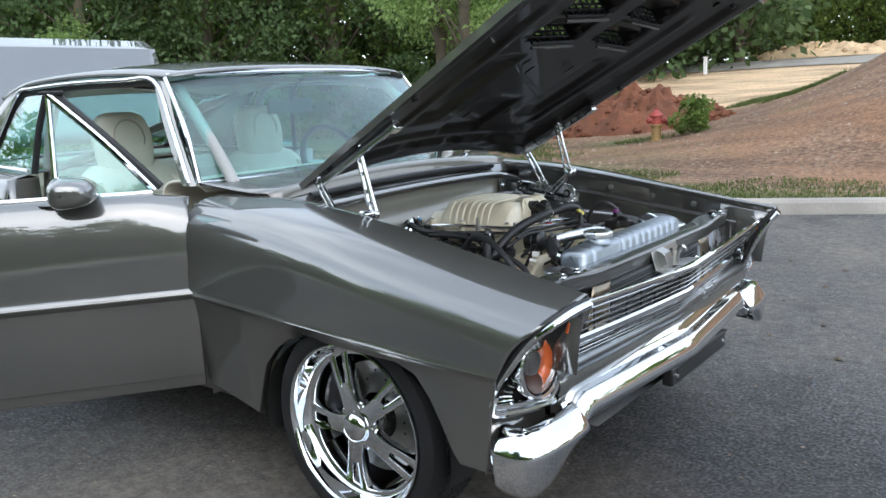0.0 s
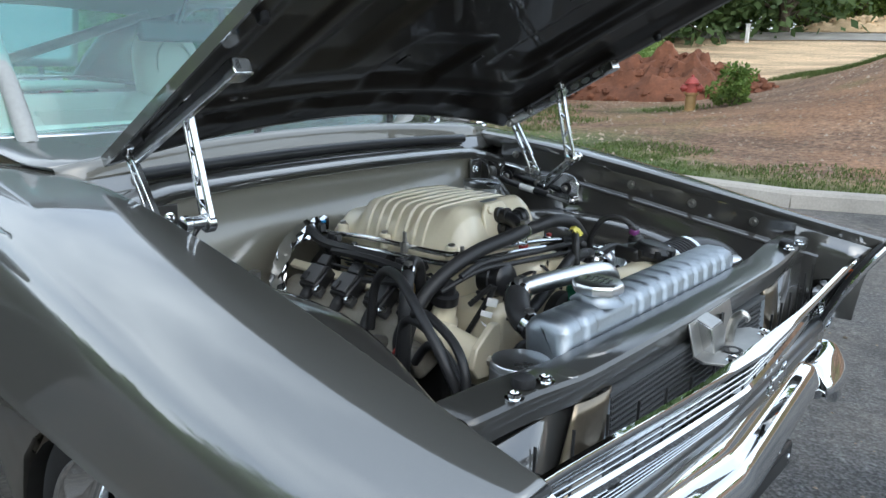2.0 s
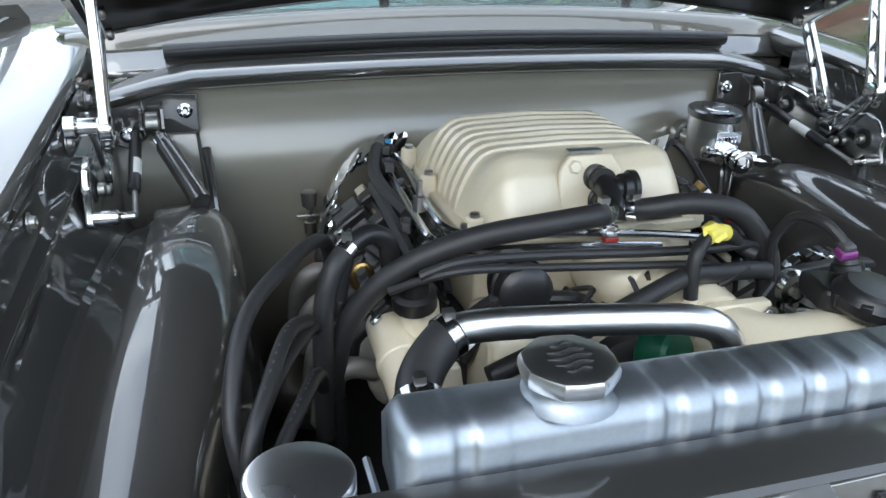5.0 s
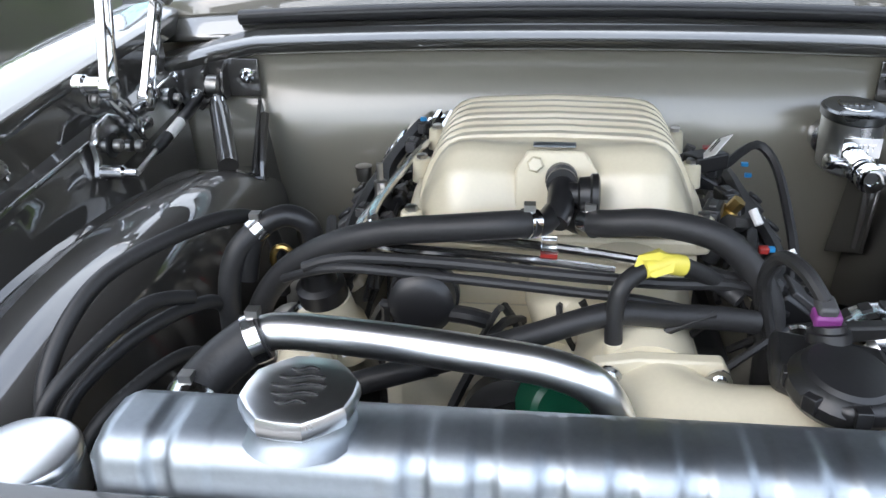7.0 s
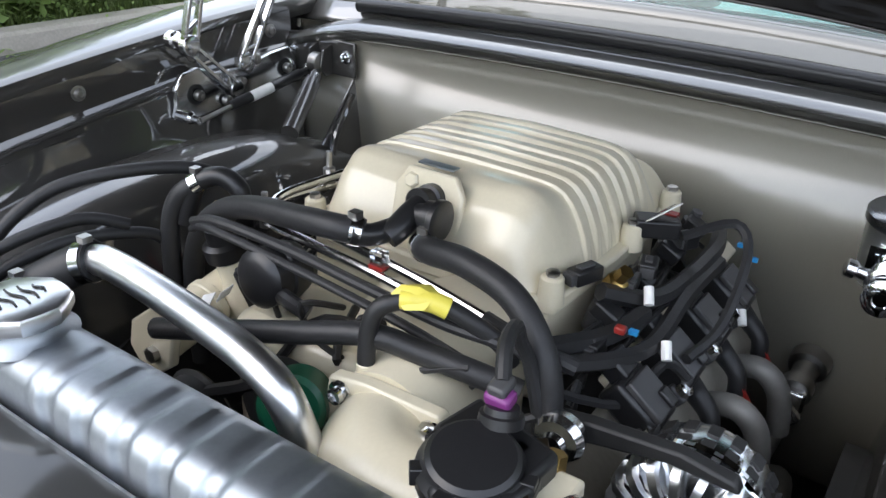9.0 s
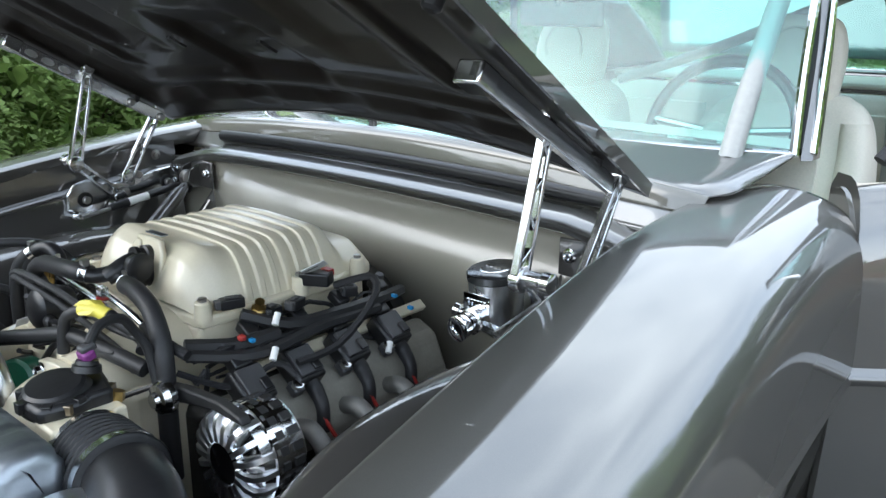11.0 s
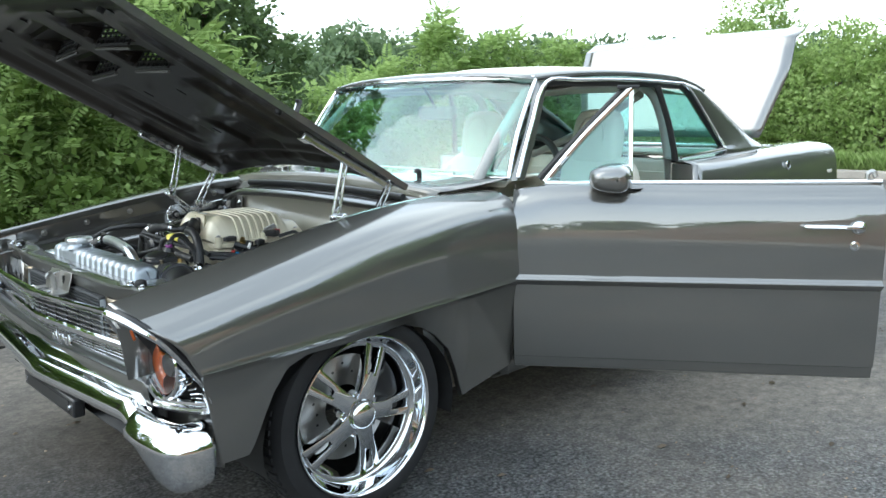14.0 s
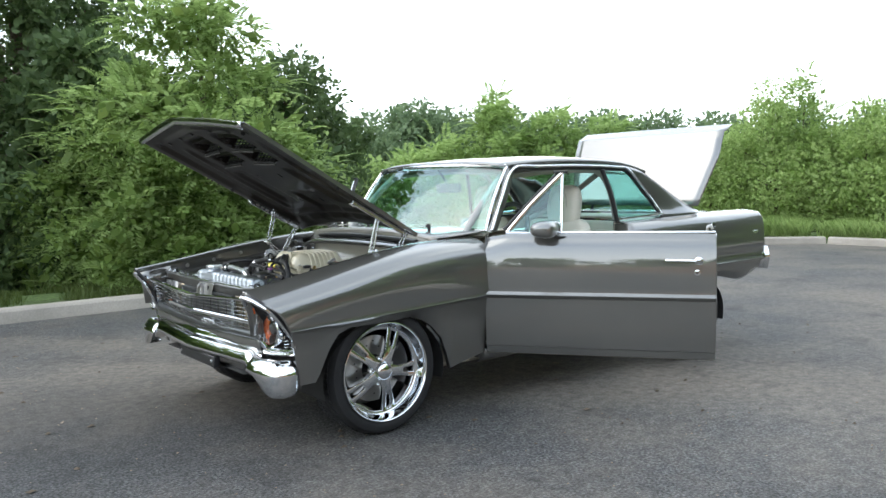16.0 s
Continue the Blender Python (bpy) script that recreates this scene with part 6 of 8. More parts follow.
part("weld_bead", Geo().tube([(.487, -.344, .698), (.488, -.349, .70), (.46, -.350, .70), (.40, -.350, .70)], .004, n=6), BRUSHED, rad)
part("weld_bead", Geo().tube([(.487, .353, .698), (.488, .357, .70), (.46, .358, .70), (.40, .357, .70)], .004, n=6), BRUSHED, rad)
core = Geo()
for k in range(58):
    z = .33 + k * .0063
    core.box((.44, .01, z), (.055, .66, .0014))
for k in range(34):
    core.box((.44, -.31 + k * .0195, .51), (.05, .0022, .36))
part("radiator_core", core, GREY_PLASTIC, rad, sharp=0)
part("core_back", Geo().box((.425, .01, .51), (.004, .66, .36)), DARK, rad)
oc = 2 * math.pi / 8


def cap_ring(r, z, rot=.3):
    return [(.441 + math.cos(rot + k * oc / 2) * r * (1 if k % 2 == 0 else .955), -.182 + math.sin(rot + k * oc / 2) * r * (1 if k % 2 == 0 else .955), z) for k in range(16)]


g = Geo().grid([cap_ring(r, z) for r, z in ((.036, .786), (.042, .788), (.044, .792), (.044, .800), (.042, .804), (.039, .8055), (.020, .806))], cv=True)
g.f.append(tuple(range(6 * 16, 7 * 16)))
cap = part("radiator_cap", g, BRIGHT, rad, "octagonal chrome radiator cap with raised marks", sharp=30)
part("filler_neck", Geo().rev((.441, -.182, .770), (0, 0, 1), [(0, .046), (.004, .040), (.010, .035), (.016, .034), (.018, .036)], 28), BRUSHED, rad)
marks = Geo()
for i, (dx, w) in enumerate(((-.020, .020), (-.010, .034), (0, .040), (.010, .034), (.020, .022))):
    marks.tube([(.441 + dx, -.182 - w / 2, .8058), (.441 + dx + .002, -.182 - w / 6, .807), (.441 + dx - .002, -.182 + w / 6, .807), (.441 + dx, -.182 + w / 2, .8065)], .0011, n=5, steps=4)
part("cap_mark", marks, DARK, rad)
# condenser ahead of the support
cond = part("condenser", Geo().box((.552, -.02, .690), (.026, .66, .008)), FIN, car, "silver finned condenser core behind the grille", sharp=0)
for k in range(27):
    part("condenser_tube", Geo().box((.566 - .00055 * k, -.02, .425 + k * .0098), (.022, .64, .0030)), FIN, cond, sharp=0)
cd = Geo()
for k in range(106):
    cd.box((.557, -.336 + k * .006, .555), (.012, .0012, .26))
fins = part("condenser_fins", cd, FIN, cond, sharp=0)
tagged(fins, kind="stuff")
part("condenser_tank", Geo().rev((.566, -.352, .415), (-.06, 0, 1), [(0, .014), (.27, .014), (.272, .010)], 14), BRUSHED, cond)
part("condenser_tank", Geo().rev((.566, .312, .415), (-.06, 0, 1), [(0, .014), (.27, .014), (.272, .010)], 14), BRUSHED, cond)
part("hose_fitting", Geo().rev((.555, -.395, .60), (1, -.2, 0), [(0, .022), (.02, .026), (.05, .026), (.055, .02)], 12), BLACK, cond)
part("bay_floor", Geo().grid([[(x, y, .34) for y in (-.5, 0, .5)] for x in (.6, .1, -.36)]), DARK, car, solid=.004)

# hood latch
lt = part("hood_latch", Geo().prism([(.578, -.085, .676), (.578, .10, .678), (.60, .125, .680), (.648, .12, .682), (.648, -.075, .676), (.60, -.095, .675)], (0, 0, -.0025), (0, 0, .0025)), STEEL, car, "bare steel hood latch plate with a hook", bevel=.001)
part("latch_upright", Geo().prism([(.563, -.085, .732), (.563, .10, .736), (.579, .10, .676), (.579, -.085, .676)], (0, 0, 0), (.003, 0, .001)), STEEL, lt, bevel=.001)
part("latch_fold", Geo().prism([(.563, -.050, .732), (.592, -.050, .722), (.600, -.046, .677), (.579, -.046, .677)], (0, -.002, 0), (0, .002, 0)), POLISHED, lt, bevel=.0008)
part("latch_fold", Geo().prism([(.563, -.004, .734), (.592, -.004, .724), (.600, 0, .677), (.579, 0, .677)], (0, -.002, 0), (0, .002, 0)), POLISHED, lt, bevel=.0008)
part("latch_box", Geo().prism([(.592, -.050, .722), (.592, -.004, .724), (.600, 0, .677), (.600, -.046, .677)], (0, 0, 0), (.002, 0, .0005)), STEEL, lt, bevel=.0008)
part("latch_top", Geo().prism([(.563, -.050, .732), (.563, -.004, .734), (.592, -.004, .724), (.592, -.050, .722)], (0, 0, 0), (0, 0, .002)), STEEL, lt, bevel=.0006)
part("latch_slot", Geo().box((.574, .045, .708), (.004, .012, .030)), DARK, lt)
part("latch_hook", Geo().tube([(.598, .028, .677), (.598, .030, .702), (.602, .034, .722), (.612, .038, .732), (.622, .040, .726), (.620, .040, .718)], [.008, .009, .009, .008, .005, .002], n=8), STEEL, lt)
part("latch_hole", Geo().rev((.618, -.012, .6795), (0, 0, 1), [(0, .017), (.0015, .019), (.0016, .012), (.0005, .011)], 20), DARK, lt)
for p in ((.636, -.055, .678), (.648, -.028, .678), (.636, .10, .683)):
    part("bolt", Geo().rev(p, (0, 0, 1), [(0, .014), (.002, .014), (.003, .009), (.009, .009), (.010, .006), (.007, .005)], 6), CHROME, lt)


# ---- engine ----
def lid_geo():
    st_x = [-.246, -.242, -.228, -.182, -.174, -.164, -.152, .03, .045, .062, .080, .094, .102, .106]
    st_z = [.778, .800, .820, .823, .832, .852, .858, .858, .856, .850, .835, .810, .790, .776]
    st_w = [.93, .95, .97, .98, .99, 1, 1, 1, .985, .97, .955, .94, .93, .925]
    prof = [(.158, 0.0), (.154, .16), (.147, .38), (.139, .60), (.130, .78), (.120, .90), (.108, .965), (.09, .99), (.05, 1.0), (0, 1.005)]
    full = prof + [(-y, h) for y, h in reversed(prof[:-1])]
    rows = []
    for x in np.concatenate([np.linspace(-.246, -.155, 22), np.linspace(-.152, .032, 130), np.linspace(.035, .106, 26)]):
        zt, w = np.interp(x, st_x, st_z), np.interp(x, st_x, st_w)
        ph = ((x + .152) / .0262) % 1.0
        rib = 0.0
        if -.152 < x < .026:
            rib = .0055 * float(np.clip((.26 - abs(ph - .5)) / .07, 0, 1))
        row = []
        for y, h in full:
            z = .776 + (zt - .776) * h
            n = abs(y) / .158
            k = min(1.0, h * 3)
            dent = 0.0
            if x > .03:
                dent = .012 * ramp(abs(y), .046, .060) * ramp(abs(y), .150, .118) * ramp(x, .03, .05)
            row.append((x + dent * 1.3, (y * w) + math.copysign(rib * n * k, y) * (y != 0), z + rib * (1 - n * .8) * k + dent * (h > .5)))
        rows.append(row)
    return Geo().grid(rows)


eng = part("engine_cover", lid_geo(), CREAM, car, "cream powder-coated supercharger lid with cast ribs", sharp=38)
fl = [(.112, -.150), (.108, -.165), (-.02, -.172), (-.14, -.170), (-.245, -.150), (-.262, -.10), (-.262, .10), (-.245, .150), (-.14, .170), (-.02, .172), (.108, .165), (.112, .150), (.115, 0)]
part("cover_flange", Geo().prism([(x, y, .770) for x, y in fl], (0, 0, -.012), (0, 0, .006)), CREAM, eng, bevel=.004)
part("cover_base", Geo().prism([(x * .97, y * .93, .70) for x, y in fl], (0, 0, -.05), (0, 0, .058)), CREAM, eng, bevel=.006)
for x, y in ((.10, .155), (.10, -.155), (-.07, .168), (-.07, -.168), (-.2, .165), (-.2, -.165), (-.25, .06)):
    part("boss", Geo().rev((x, y, .768), (0, 0, 1), [(0, .014), (.028, .012), (.030, .010), (.030, .005), (.024, .005)], 16), CREAM, eng)
    part("cover_bolt", Geo().rev((x, y, .797), (0, 0, 1), [(0, .007), (.006, .007), (.007, .005)], 6), STEEL, eng)
# plate with two outlets on the front face
pm = Matrix.Rotation(radians(-20), 3, "Y")
o = [(.082, -.043, .790), (.082, .043, .790), (.080, .043, .842), (.078, .030, .862), (.078, -.030, .862), (.080, -.043, .842)]
part("outlet_plate", Geo().prism([(x + .012 * (1 - (z - .79) / .07), y, z) for x, y, z in o], (0, 0, 0), (.010, 0, .003)), CREAM, eng, bevel=.003)
part("plate_bolt", Geo().rev((.090, -.022, .850), (1, 0, .3), [(0, .009), (.004, .009), (.006, .007)], 6), CREAM, eng)
part("plate_tag", Geo().box((.072, -.002, .866), (.012, .045, .002)), BRUSHED, eng)
for y, z in ((.006, .836), (.012, .806)):
    part("outlet", Geo().rev((.09, y, z), (1, 0, .12), [(0, .017), (.012, .017), (.014, .0135), (.022, .0135), (.024, .016), (.03, .016)], 20), BLACK, eng)
tee = part("hose_tee", Geo().tube([(.098, .006, .836), (.128, .006, .832), (.150, .004, .822), (.162, .0, .815)], [.015, .014, .014, .013], n=14), BLACK, car, "black plastic hose tee with a round cap")
part("tee_branch", Geo().rev((.128, .004, .832), (0, 1, .0), [(0, .012), (.018, .013), (.020, .018), (.030, .019), (.032, .022), (.038, .022), (.040, .018)], 20), BLACK, tee)
part("tee_arm", Geo().tube([(.150, -.002, .820), (.172, -.012, .818), (.188, -.026, .822)], .012, n=12), BLACK, tee)


def hose(path, r, label="", m=None, n=14, clamps=()):
    m = HOSE if m is None else m
    h = part("hose", Geo().tube(path, r, n=n, steps=8), m, car, label)
    pts = smooth_path(path, 8)
    for t in clamps:
        i = min(len(pts) - 2, int(t * (len(pts) - 1)))
        d = pts[i + 1] - pts[i]
        part("hose_clamp", Geo().rev(pts[i], d, [(-.006, r + .0005), (-.006, r + .0016), (.006, r + .0016), (.006, r + .0005)], 20, False, False), POLISHED, h, "steel worm clamp")
        part("clamp_screw", Geo().box(tuple(pts[i] + Vector((0, 0, r + .004))), (.011, .011, .007)), STEEL, h)
    return h


hose([(.176, -.018, .820), (.190, -.045, .824), (.188, -.10, .818), (.178, -.17, .806), (.166, -.235, .782), (.153, -.29, .742), (.145, -.325, .69), (.142, -.34, .62), (.14, -.34, .52)], .0138, "thick matt black rubber hose", clamps=(.06,))
hose([(.112, .012, .805), (.135, .024, .806), (.158, .050, .814), (.172, .10, .822), (.182, .155, .812), (.190, .19, .780), (.198, .208, .74), (.202, .212, .66), (.202, .212, .58)], .0138, "thick matt black rubber hose", clamps=(.2,))
# crossover pipes in front of the lid
part("fuel_pipe", Geo().tube([(-.29, -.172, .765), (-.12, -.185, .785), (.05, -.198, .792), (.115, -.196, .793), (.142, -.175, .793), (.152, -.12, .792), (.160, -.04, .790), (.168, .05, .784), (.178, .13, .776)], .0055, n=10), POLISHED, car, "bright steel fuel crossover pipe")
part("fuel_pipe", Geo().tube([(-.28, -.19, .752), (.04, -.212, .775), (.12, -.21, .778), (.155, -.18, .780), (.165, -.10, .779), (.172, -.02, .777), (.180, .06, .772)], .0055, n=10), POLISHED, car, "bright steel fuel crossover pipe")
part("pipe_clip", Geo().box((.168, -.005, .790), (.012, .016, .022)), CLEAR, car, "clear clip with a red band", bevel=.001)
part("pipe_clip_band", Geo().box((.1685, -.005, .784), (.013, .017, .004)), RED, car)
for p in ((.15, -.185, .79), (.02, -.205, .80)):
    part("pipe_stud", Geo().rev(p, (0, 0, 1), [(-.02, .008), (0, .008), (.002, .004), (.022, .004)], 10), STEEL, car)
part("braided_sleeve", Geo().tube([(.178, .128, .776), (.182, .17, .770), (.17, .22, .755)], .008, n=10), HOSE, car)
hose([(.20, -.25, .775), (.205, -.20, .79), (.20, -.10, .785), (.205, .0, .780), (.212, .10, .778), (.205, .16, .775), (.19, .20, .76)], .006, "thin black vacuum line", n=10)
hose([(.18, -.28, .75), (.212, -.21, .782), (.21, -.10, .774), (.214, .02, .766), (.22, .09, .762), (.214, .17, .74)], .005, "thin black vacuum line", n=10)
# braided hose and the small looped hose with the yellow tape
hose([(.30, -.20, .70), (.285, -.10, .728), (.268, -.02, .748), (.252, .05, .765), (.238, .10, .758), (.228, .15, .752), (.216, .19, .742)], .0115, "black braided hose")
hose([(.262, .055, .742), (.258, .055, .775), (.252, .062, .797), (.238, .082, .806), (.226, .105, .806), (.212, .135, .790), (.200, .160, .770), (.21, .175, .762)], .0085, "looped black breather hose")
part("yellow_tape", Geo().tube([(.242, .078, .807), (.230, .100, .8075), (.222, .116, .802)], [.0088, .0098, .0102], n=12), YELLOW, car, "yellow tape tag with an ink mark")
part("tape_tail", Geo().grid(dense([[(.246, .070, .812), (.250, .088, .803), (.243, .105, .806)], [(.236, .074, .818), (.234, .092, .821), (.230, .108, .815)], [(.224, .078, .812), (.219, .094, .818), (.216, .112, .804)]], 3, 0)), YELLOW, car)
part("white_fitting", Geo().rev((.262, .055, .70), (0, 0, 1), [(0, .016), (.02, .013), (.022, .010), (.042, .009), (.044, .007)], 14), CREAM, car)
# supercharger snout, elbow and throttle
sn = part("intake_snout", Geo().rev((.105, .075, .700), (1, .06, -.05), [(0, .075), (.06, .066), (.11, .058), (.165, .054)], 28), CREAM, car, "cream painted intake snout")
part("snout_shoulder", Geo().rev((.16, .02, .725), (.7, .2, .1), [(-.06, .03), (-.03, .042), (.0, .046), (.03, .040), (.05, .026)], 20), CREAM, sn)
fo = [(.282, .035, .735), (.282, .075, .742), (.276, .15, .738), (.270, .162, .715), (.274, .155, .66), (.280, .10, .618), (.284, .04, .63), (.284, .028, .70)]
part("snout_flange", Geo().prism(fo, (-.008, 0, 0), (.008, 0, 0)), CREAM, sn, bevel=.003)
el = part("intake_elbow", Geo().tube([(.275, .095, .685), (.305, .102, .688), (.328, .125, .692), (.338, .16, .697), (.340, .205, .703), (.340, .245, .708)], [.053, .052, .050, .048, .046, .045], n=28, steps=8), CREAM, car, "glossy cream cast intake elbow", sharp=60)
for p in ((.291, .050, .724), (.286, .146, .722), (.291, .06, .628), (.288, .145, .64)):
    part("bolt", Geo().rev(p, (1, 0, 0), [(0, .012), (.003, .012), (.004, .008), (.011, .008), (.012, .005), (.008, .004)], 12), POLISHED, el)
tb = part("throttle_body", Geo().prism([(.295, .245, .755), (.385, .245, .755), (.388, .245, .665), (.34, .245, .65), (.292, .245, .665)], (0, 0, 0), (0, .045, 0)), CREAM, car, "cream throttle body with a black actuator cover", bevel=.004)
part("throttle_bolt", Geo().rev((.295, .262, .752), (-.3, 0, 1), [(0, .010), (.012, .009)], 6), BRASS, tb)
part("actuator_cover", Geo().rev((.345, .222, .752), (.15, .10, 1), [(0, .038), (.006, .042), (.016, .042), (.02, .039), (.024, .036), (.028, .035), (.031, .031), (.033, .01)], 30), BLACK, tb, sharp=30)
part("actuator_body", Geo().prism([(.275, .185, .745), (.30, .27, .745), (.36, .265, .745), (.375, .22, .745), (.33, .175, .745)], (0, 0, 0), (0, 0, .028)), BLACK, tb, bevel=.006)
for k in range(7):
    a = k * .9
    part("cover_clip", Geo().box((.348 + math.cos(a) * .040, .225 + math.sin(a) * .040, .766), (.012, .012, .014), Matrix.Rotation(a, 3, "Z")), BLACK, tb, bevel=.001)
cn = part("throttle_connector", Geo().rev((.308, .222, .782), (-.25, -.1, 1), [(0, .018), (.008, .017), (.009, .014), (.014, .013)], 18), BLACK, tb, sharp=35)
part("connector_plug", Geo().box((.304, .218, .801), (.016, .022, .012), Matrix.Rotation(radians(14), 3, "Y")), PURPLE, cn, "purple plug", bevel=.003)
part("connector_shell", Geo().box((.302, .217, .810), (.020, .016, .010), Matrix.Rotation(radians(14), 3, "Y")), GREY_PLASTIC, cn, bevel=.003)
part("cover_lobe", Geo().prism([(.36, .19, .752), (.39, .215, .752), (.385, .262, .752), (.345, .272, .752), (.30, .262, .752), (.285, .225, .752), (.30, .19, .752), (.33, .178, .752)], (0, 0, 0), (0, 0, .020)), BLACK, tb, bevel=.006)
for x_, y_ in ((.382, .222), (.352, .266), (.296, .252)):
    part("cover_clip", Geo().box((x_, y_, .764), (.014, .010, .012), Matrix.Rotation(.6, 3, "Z")), BRONZE, tb, bevel=.001)
hose([(.300, .217, .812), (.278, .205, .828), (.245, .195, .825), (.225, .19, .80), (.212, .195, .77), (.21, .21, .71)], .0065, "black corrugated wire loom", n=10)
# intake hose to the fender, chrome pipe
bl = Geo()
prof = []
for k in range(9):
    prof += [(k * .011, .050), (k * .011 + .003, .055), (k * .011 + .007, .055), (k * .011 + .010, .050)]
part("intake_hose", bl.rev((.343, .287, .708), (.12, 1, .10), prof, 32), RUBBER, car, "black ribbed intake hose with steel clamps", sharp=50)
part("intake_clamp", Geo().rev((.344, .292, .7085), (.12, 1, .10), [(0, .0558), (.012, .0558)], 32, False, False), POLISHED, car)
part("intake_clamp", Geo().rev((.353, .372, .7165), (.12, 1, .10), [(0, .0558), (.012, .0558)], 32, False, False), POLISHED, car)
part("intake_pipe", Geo().tube([(.354, .385, .717), (.37, .44, .715), (.40, .49, .69), (.43, .52, .62)], .048, n=24), BLACK, car, "glossy black intake pipe")
# chrome coolant pipe with rubber ends
cp = part("coolant_pipe", Geo().tube([(.338, -.272, .765), (.327, -.255, .773), (.324, -.225, .777), (.330, -.14, .775), (.340, -.05, .771), (.347, .0, .767), (.350, .035, .752), (.348, .055, .715), (.34, .065, .66)], .0165, n=22, steps=8), BRIGHT, car, "polished steel coolant pipe")
hose([(.398, -.298, .735), (.372, -.296, .745), (.350, -.283, .757), (.333, -.262, .770), (.327, -.248, .775)], .0215, "black rubber coolant elbow", clamps=(.18, .85))
part("lower_hose", Geo().tube([(.34, .065, .665), (.335, .07, .62), (.31, .075, .56)], .021, n=16), HOSE, cp)
# accessory motor, green label ring, pump, belt
part("coolant_pump", Geo().rev((.165, -.129, .742), (1, 0, .1), [(0, .030), (.02, .036), (.03, .036), (.032, .033), (.052, .033), (.056, .029), (.06, .022)], 26), BLACK, car, "round black electric pump", sharp=30)
part("pump_outlet", Geo().tube([(.21, -.105, .735), (.22, -.08, .738), (.216, -.06, .73)], .009, n=10), BLACK, car)
part("tensioner", Geo().rev((.27, -.03, .665), (1, 0, 0), [(0, .05), (.006, .052), (.022, .052), (.026, .045), (.026, .02), (.032, .018)], 30), DARK, car, "belt pulley below the coolant pipe")
part("filter_ring", Geo().rev((.285, -.004, .692), (.6, .3, .2), [(0, .030), (.004, .033), (.036, .033), (.040, .028)], 26), GREEN, car, "green-banded canister")
part("drive_belt", Geo().tube([(.285, -.20, .60), (.29, -.10, .66), (.29, .0, .70), (.28, .12, .60)], .008, n=6), RUBBER, car)
for p, r in (((.28, -.16, .60), .05), ((.28, .13, .56), .045), ((.28, -.02, .53), .075)):
    part("pulley", Geo().rev(p, (1, 0, 0), [(0, r), (.004, r * 1.05), (.008, r * .95), (.022, r * .95), (.026, r * 1.05), (.028, r * .8), (.022, r * .5), (.03, r * .3)], 28), DARK, car)
part("front_cover", Geo().box((.17, -.01, .57), (.12, .32, .26)), CREAM, car, "cream painted engine front cover", bevel=.02)
# pump housing, right front
ph = part("steering_pump", Geo().rev((.100, -.266, .669), (.165, .004, -.031), [(0, .022), (.008, .029), (.075, .029), (.077, .032), (.086, .032), (.088, .030), (.16, .030), (.166, .028)], 28), CREAM, car, "cream painted pump with a bracket", sharp=30)
part("pump_bracket", Geo().prism([(.258, -.298, .628), (.258, -.288, .664), (.258, -.262, .684), (.258, -.240, .700), (.258, -.222, .698), (.258, -.216, .66), (.258, -.226, .622), (.258, -.252, .602), (.258, -.282, .606)], (0, 0, 0), (.014, 0, 0)), CREAM, ph, bevel=.003)
for p in ((.272, -.250, .634),):
    part("bolt", Geo().rev(p, (1, 0, 0), [(0, .010), (.008, .010), (.009, .006)], 6), STEEL, ph)
part("thermostat_housing", Geo().rev((.15, -.235, .69), (.3, -.1, 1), [(-.05, .034), (-.01, .030), (.0, .024), (.03, .022)], 18), CREAM, car)
part("rubber_boot", Geo().rev((.158, -.245, .718), (.2, -.1, 1), [(0, .027), (.018, .027), (.022, .02), (.04, .018)], 18), BLACK, car)
for p, r in (((.228, -.205, .70), (20, 10, 30)), ((.222, -.18, .715), (60, 0, 10)), ((.25, -.235, .69), (10, 40, 60))):
    part("wire_tag", Geo().box(p, (.022, .016, .0012), Euler([radians(q) for q in r]).to_matrix()), WHITE, car, "small white printed tag")
